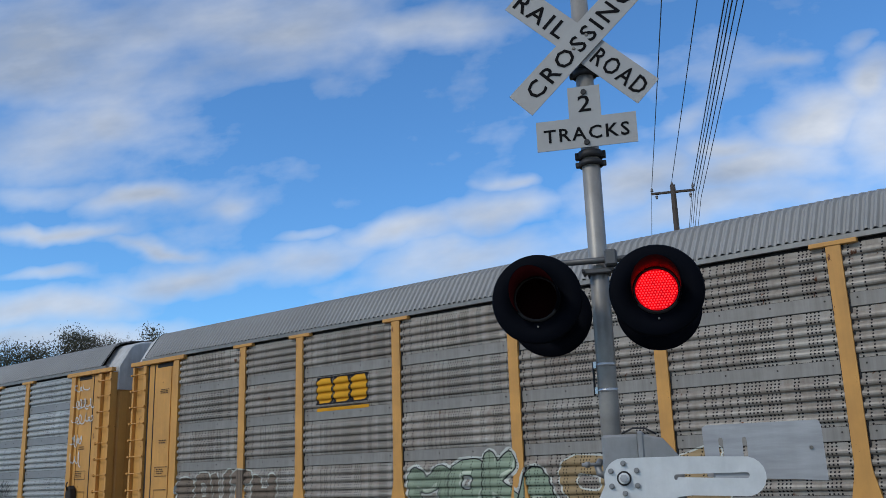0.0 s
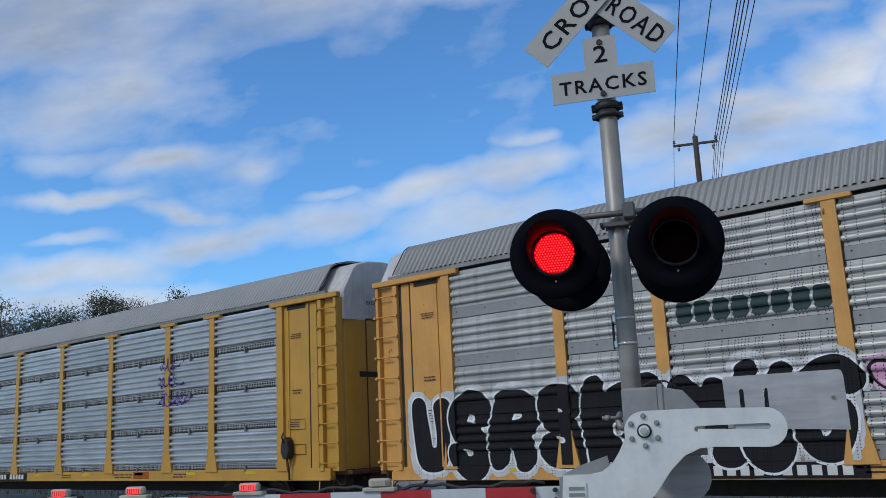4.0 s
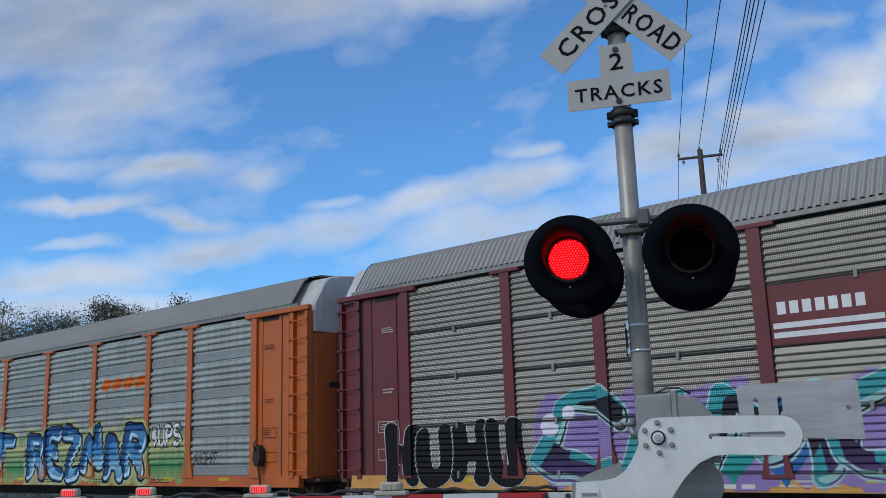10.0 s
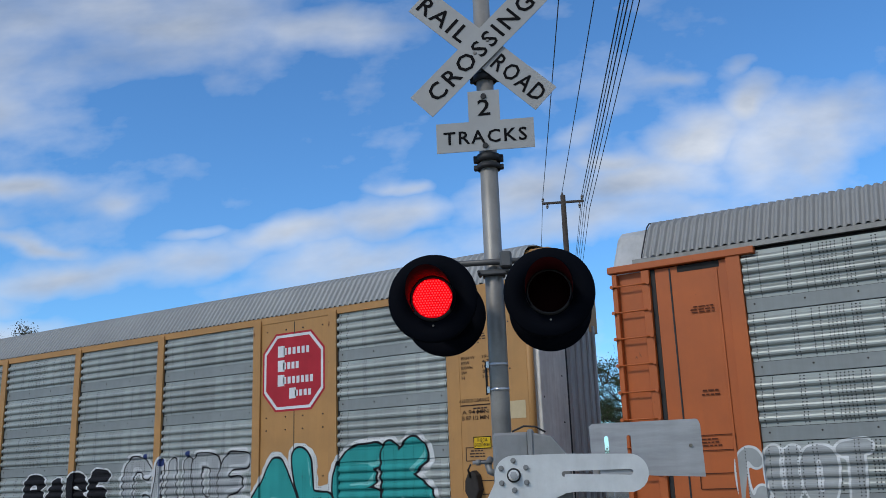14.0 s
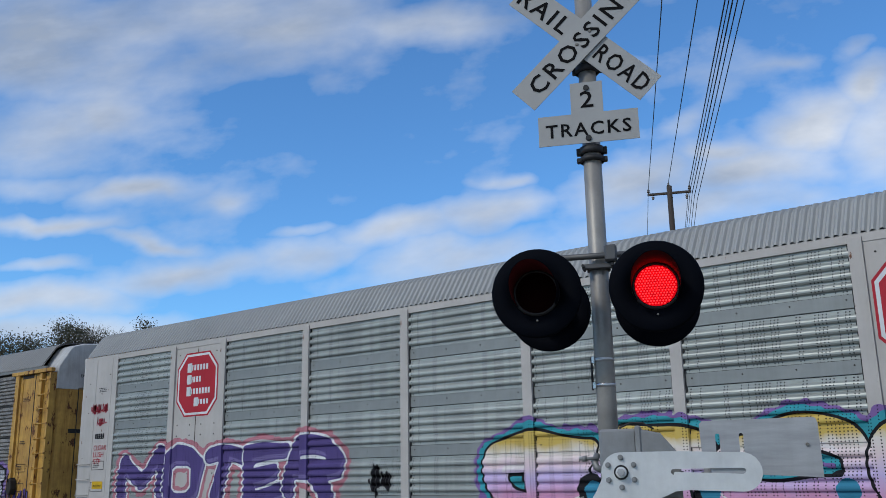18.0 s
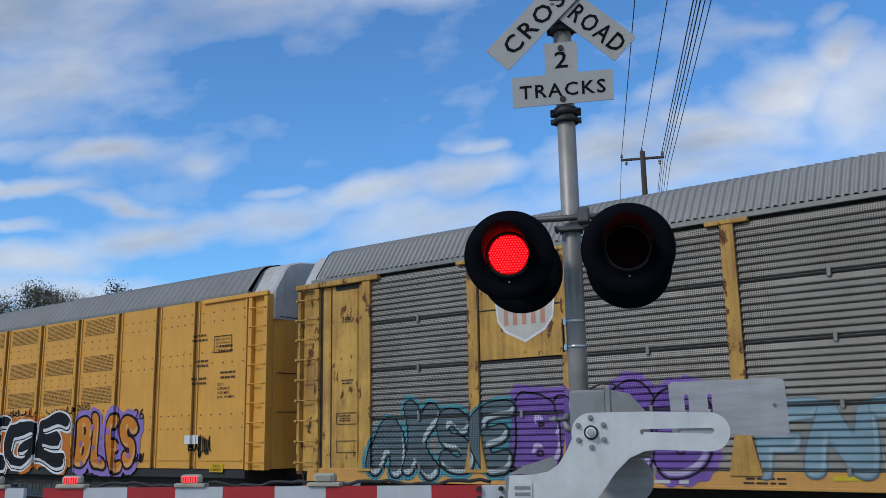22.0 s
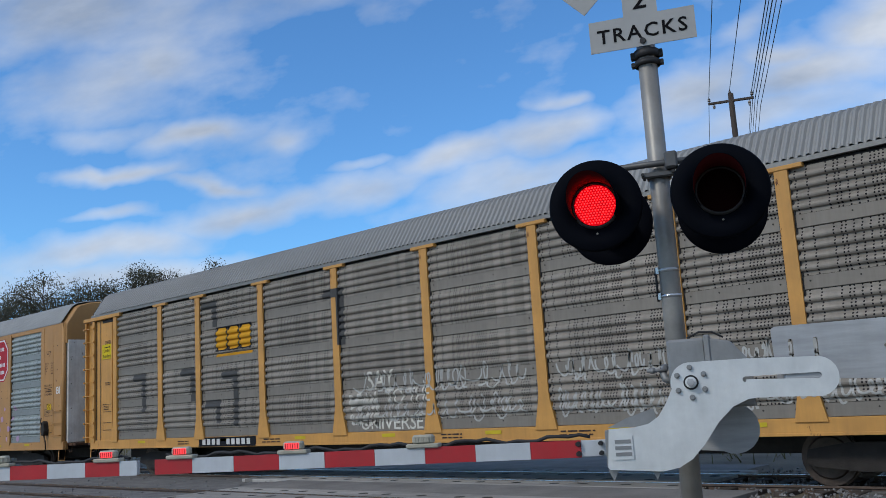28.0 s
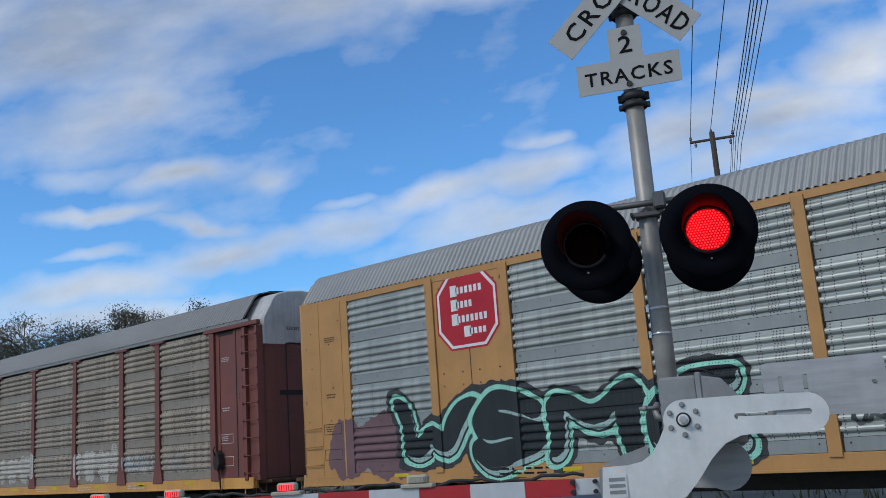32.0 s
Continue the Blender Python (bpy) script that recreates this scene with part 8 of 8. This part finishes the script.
for i, p in enumerate(PINS):
    h = (0.30, 0.55, 0.34, -0.38, -0.3)[i]
    bm = tube(bmesh.new(), p, p + Vector((0, 0, h)), 0.025, 0.025, 8)
    s = 1 if h > 0 else -1
    tube(bm, p + Vector((0, 0, h * 0.45)), p + Vector((0, 0, h * 0.7)), 0.085, 0.06, 12)
    tube(bm, p + Vector((0, 0, h * 0.75)), p + Vector((0, 0, h)), 0.075, 0.045, 12)
    part("insulator", bm, porcelain, pole)
bm = run(bmesh.new(), [Vector((0.16, -0.1, 15.3)), Vector((0.17, -0.1, 8.0))], 0.012, 6)
part("down_wire", bm, wire_mat, pole)

# wires overhead: they pass from the pole over the road, up and behind the camera
OVER = ((-6.20, 15.96, 14.0), (-5.47, 16.62, 14.0), (-4.90, 17.12, 14.0), (-4.82, 17.19, 14.0), (-4.74, 17.26, 14.0), (-4.64, 17.35, 14.0), (-4.50, 17.47, 14.0))
FROM = [POLE + PINS[0] + Vector((0, 0, 0.30)), POLE + PINS[1] + Vector((0, 0, 0.55))] + [POLE + PINS[2] + Vector((dx, 0, dz)) for dx, dz in ((0.0, 0.34), (0.05, 0.1), (0.14, -0.1), (0.24, -0.3), (0.38, -0.5))]
lines = thing("overhead_wires", "thin black overhead wires that run from the pole over the road", "wires")
for i, (a, b) in enumerate(zip(FROM, OVER)):
    b = Vector(b)
    span = b - a
    far_end = a + span * 2.9
    pts = []
    for k in range(25):
        u = k / 24
        p = a + (far_end - a) * u
        pts.append(p)
    part("wire", run(bmesh.new(), pts, (0.016, 0.016, 0.020, 0.016, 0.021, 0.017, 0.016)[i], 6), wire_mat, lines)
    # and on beyond the pole
    if i != 1:
        on = a + (a - b) * 1.6
        part("wire", run(bmesh.new(), [a + (on - a) * u + Vector((0, 0, -5.0 * u)) for u in (0, 0.25, 0.5, 0.75, 1.0)], 0.014, 6), wire_mat, lines)

bark = surface("bark", (0.085, 0.07, 0.055), 0.9, 0, 0.35, 5, bump=0.6, bump_scale=18)
LEAF = {"green": surface("dull green leaves", (0.085, 0.084, 0.054), 0.7, 0, 0.45, 1.2), "dry": surface("grey-brown twigs", (0.10, 0.085, 0.065), 0.85, 0, 0.4, 1.2),
        "bush": surface("bush leaves", (0.040, 0.062, 0.022), 0.7, 0, 0.45, 1.5)}


def tree(x, y, height, spread, bare, seed, name="tree", label="", foot=-0.12, dense=1.0, leaf="green"):
    """A tapered trunk, forking limbs, and a ragged crown of twigs and leaf clumps."""
    r = random.Random(seed)
    t = thing(name, label, "tree", pose(x, y, foot), "trees beyond the tracks")
    limbs = bmesh.new()
    tips = []

    def grow(p, d, length, rad, depth):
        q = p + d * length
        tube(limbs, p, q, rad, rad * 0.68, 6 if depth < 2 else 4, False)
        if depth >= 4 or rad < 0.012:
            tips.append((q, d))
            return
        if depth >= 2:
            tips.append((q, d))
        for _ in range(r.choice((2, 3, 3)) if depth < 3 else 3):
            side = Vector((r.gauss(0, 1), r.gauss(0, 1), r.gauss(0.15, 0.5))).normalized()
            nd = (d * 0.75 + side * 0.75).normalized()
            nd.z = max(nd.z, -0.15)
            grow(q, nd, length * r.uniform(0.62, 0.86), rad * 0.62, depth + 1)
    grow(Vector((0, 0, 0)), Vector((r.gauss(0, 0.05), r.gauss(0, 0.05), 1)).normalized(), height * 0.27, height * 0.018 + 0.05, 0)
    hi = max(q.z for q, _ in tips)
    wide = max(math.hypot(q.x, q.y) for q, _ in tips)
    k, kw = height * 0.96 / hi, spread / wide
    for v in limbs.verts:
        v.co = Vector((v.co.x * kw, v.co.y * kw, v.co.z * k))
    part("trunk", limbs, bark, t)
    vs, fs = [], []
    for q, d in tips:
        q = Vector((q.x * kw, q.y * kw, q.z * k))
        for _ in range(int(64 * dense) if not bare else 60):
            c = q + Vector((r.gauss(0, 1), r.gauss(0, 1), r.gauss(0, 0.8))) * height * (0.035 if dense == 1.0 else 0.034)
            if bare:
                e = c + Vector((r.gauss(0, 1), r.gauss(0, 1), abs(r.gauss(0.4, 0.8)))).normalized() * height * r.uniform(0.02, 0.06)
                w = Vector((r.gauss(0, 1), r.gauss(0, 1), 0)).normalized() * height * 0.0012
                b = len(vs)
                vs += [c - w, c + w, e]
                fs.append((b, b + 1, b + 2))
            else:
                s = height * r.uniform(0.003, 0.0068) * (1.0 if dense == 1.0 else 1.15)
                m = Euler((r.uniform(0, 6.3), r.uniform(0, 6.3), r.uniform(0, 6.3))).to_matrix()
                b = len(vs)
                vs += [c + m @ Vector(v) * s for v in ((-1, 0, 0), (0, -0.55, 0.12), (1, 0, 0), (0, 0.55, 0.12))]
                fs.append((b, b + 1, b + 2, b + 3))
    me = bpy.data.meshes.new("crown")
    me.from_pydata(vs, [], fs)
    me.materials.append(LEAF["dry" if bare else leaf])
    part("crown", me, None, t, "bare twiggy crown" if bare else "ragged green crown")
    return t


def at_sky(az, dist):
    return 2.82 + dist * math.sin(radians(az)), -5.22 + dist * math.cos(radians(az))


for i, (az, dist, el, spread, bare) in enumerate(((-68.5, 150, 7.2, 10, True), (-66.5, 140, 7.7, 10, False), (-64.2, 135, 8.5, 10, False), (-62.3, 130, 9.0, 9, False), (-60.6, 130, 8.7, 7, True),
                                                  (-59.0, 128, 8.6, 5, False), (-57.9, 126, 8.3, 3.5, True), (-56.6, 120, 9.35, 2.2, False), (-71.0, 150, 8.4, 9, False), (-74.0, 150, 8.6, 10, True),
                                                  (-55.0, 125, 7.0, 5, True), (-52.5, 125, 6.4, 6, False))):
    x, y = at_sky(az, dist)
    tree(x, y, 1.8 + dist * math.tan(radians(el)), spread, bare, 200 + i, label="bare winter tree with a twiggy crown" if bare else "ragged evergreen tree beyond the tracks", dense=1.0 if bare else 1.8)
# nearer trees, seen through the gaps between cars
for i, (az, dist, el, spread, bare) in enumerate(((-15.6, 50, 8.3, 4.6, False), (-12.4, 46, 5.6, 4.0, False), (-19.0, 56, 7.2, 4.6, False), (-20.4, 60, 9.6, 4.0, True), (-17.4, 62, 7.6, 4.5, False), (-9.0, 60, 6.0, 4.5, False), (-22.5, 65, 6.2, 5, False),
                                                  (-26.0, 62, 5.6, 5, False), (-30.0, 64, 5.5, 5, True), (-4.0, 60, 6.0, 5, False), (-35.0, 70, 5.5, 6, False), (-41.0, 75, 5.5, 6, False), (-47.0, 80, 5.2, 6, True))):
    x, y = at_sky(az, dist)
    tree(x, y, 1.8 + dist * math.tan(radians(el)), spread, bare, 300 + i, label="bare tree behind the railway fence" if bare else "dark green tree behind the railway fence", dense=1.0 if bare else 3.0, leaf="bush")

for i, (az, dist, h) in enumerate(((-20.5, 34, 3.2), (-18.6, 33, 2.6), (-16.8, 34, 2.4), (-14.9, 35, 2.9), (-13.2, 33, 2.2), (-11.4, 34, 2.8), (-9.3, 34, 2.4))):
    x, y = at_sky(az, dist)
    tree(x, y, h, 1.9, False, 500 + i, name="bush", label="olive green bush behind the railway fence", dense=3.0, leaf="bush")

# the gate that closes the road on the far side
far_gate = thing("far_gate", "red and white striped gate arm beyond the tracks", "crossing gate", pose(*at_sky(-9.5, 27), 0, 0, 0, 12))
part("post", tube(bmesh.new(), (0, 0.2, -0.12), (0, 0.2, 1.9), 0.066, 0.066, 12), mast_steel, far_gate)
part("mechanism_case", box(bmesh.new(), -0.25, 0.25, -0.05, 0.45, 1.0, 1.7, 0.02), galv, far_gate)
for i in range(14):
    part("stripe", box(bmesh.new(), -0.6 - 0.4 * i - 0.399, -0.6 - 0.4 * i, -0.02, 0.02, 1.40, 1.52), red_sheet if i % 2 else white_sheet, far_gate)
part("arm_root", box(bmesh.new(), -0.62, 0.1, 0.021, 0.05, 1.38, 1.54), galv, far_gate)

# a house whose roof shows beyond the fence
wall_paint = surface("beige house wall", (0.42, 0.36, 0.26), 0.85, 0, 0.15, 1)
shingle = surface("grey shingles", (0.10, 0.105, 0.115), 0.85, 0, 0.3, 3, bump=0.5, bump_scale=15)
hx, hy = at_sky(-9.4, 60)
house = thing("house", "low beige house with a grey gable roof", "house", pose(hx, hy, -0.12, 0, 0, 12))
part("wall", box(bmesh.new(), -6, 6, -4, 4, 0, 5.6), wall_paint, house)
bm = bmesh.new()
for y0, y1 in ((-4.6, 0.0), (4.6, 0.0)):
    a = [bm.verts.new(c) for c in ((-6.5, y0, 5.4), (6.5, y0, 5.4), (6.5, y1, 8.9), (-6.5, y1, 8.9))]
    b = [bm.verts.new((v.co.x, v.co.y, v.co.z + 0.15)) for v in a]
    bm.faces.new(a[::-1])
    bm.faces.new(b)
    for i in range(4):
        bm.faces.new((a[i], a[(i + 1) % 4], b[(i + 1) % 4], b[i]))
part("roof", bm, shingle, house)
bm = bmesh.new()
for s in (-6.0, 6.0):
    bm.faces.new([bm.verts.new(c) for c in ((s, -4, 5.6), (s, 4, 5.6), (s, 0, 8.8))])
part("gable", bm, wall_paint, house)
glass = surface("window glass", (0.03, 0.035, 0.04), 0.1, 0, 0.1, 3)
for x in (-3.5, 0.0, 3.2):
    w = part("window", box(bmesh.new(), x - 0.6, x + 0.6, -4.04, -3.96, 3.4, 4.7, 0.01), white_end, house, "white framed window")
    part("pane", box(bmesh.new(), x - 0.52, x + 0.52, -4.06, -4.041, 3.48, 4.62), glass, w)

# chain-link fence along the far side
fence = thing("fence", "grey chain-link fence along the railway", "fence")
mesh_mat = surface("chain link wire", (0.32, 0.33, 0.33), 0.5, 0.7, 0.2, 6)
FY = 19.5
post_me = mesh_of(tube(bmesh.new(), (0, 0, -0.15), (0, 0, 1.9), 0.035, 0.035, 8), "post", mesh_mat)
for i in range(22):
    ob = part("post", post_me, None, fence)
    ob.location = (-40 + 3.0 * i, FY, 0)
for a, b in ((-40, 23),):
    part("top_rail", tube(bmesh.new(), (a, FY, 1.86), (b, FY, 1.86), 0.022, 0.022, 8), mesh_mat, fence)
vs, fs = [], []
for k in range(2):
    n = 420
    for i in range(n):
        x = -40 + 63 * i / n
        x2 = x + (1.9 if k else -1.9)
        b = len(vs)
        vs += [(x - 0.004, FY + 0.01 * k, -0.05), (x + 0.004, FY + 0.01 * k, -0.05), (x2 + 0.004, FY + 0.01 * k, 1.85), (x2 - 0.004, FY + 0.01 * k, 1.85)]
        fs.append((b, b + 1, b + 2, b + 3))
me = bpy.data.meshes.new("chain_link")
me.from_pydata(vs, [], fs)
me.materials.append(mesh_mat)
tagged(part("chain_link", me, None, fence), kind="stuff")

# shrubs and dry grass along the fence
vs, fs = [], []
r = random.Random(77)
for _ in range(9000):
    x, y = r.uniform(-60, 30), r.uniform(13.2, 30)
    if -24 < x < -5 and -0.47 * (y - 3.4) - 13.5 < x < -0.47 * (y - 3.4) - 2.0:
        continue
    h, a, l = r.uniform(0.12, 0.5), r.uniform(0, 6.3), r.uniform(-0.1, 0.1)
    b = len(vs)
    vs += [(x - 0.02 * math.cos(a), y - 0.02 * math.sin(a), -0.12), (x + 0.02 * math.cos(a), y + 0.02 * math.sin(a), -0.12), (x + l, y + l, h - 0.12)]
    fs.append((b, b + 1, b + 2))
me = bpy.data.meshes.new("dry_grass")
me.from_pydata(vs, [], fs)
me.materials.append(surface("dry grass blades", (0.16, 0.15, 0.06), 0.8, 0, 0.4, 0.8))
tagged(new("dry_grass", me), "dry yellow-green grass beyond the tracks", "grass", kind="stuff")


# ---------------------------------------------------------------- what moves


def travelled(t):
    """How far the train has come."""
    return 0.1119 + 9.05695 * t + 0.0176275 * t ** 2 - 7.56e-5 * t ** 3


def motions():
    for car, x in CARS:
        walk(car, [(4 * k, pose(x + travelled(4 * k), TRACK, 0)) for k in range(9)])
    # the two lenses change over in turn, a half turn each time
    half, start = 0.59743, 0.913
    for side, lens in enumerate(LAMPS):
        spot = lens.location.copy()
        rows, turn = [], 180 if side == 0 else 0
        rows.append((0.0, turn))
        k = -1
        while start + k * half < 31.99:
            t = min(start + k * half, 31.9) - {0: 0.02, 47: 0.097, 51: 0.05}.get(k, 0.0)
            if side == 0 and k == 0:
                t = 1.01     # one overlap of the two
            if t > 0.1:
                for j in range(4):
                    rows.append((t + j / 30, turn + 60 * j))
                turn += 180
            k += 1
        rows.append((32.0, turn))
        walk(lens, [(t, pose(*spot, 0, 0, a)) for t, a in rows])


motions()
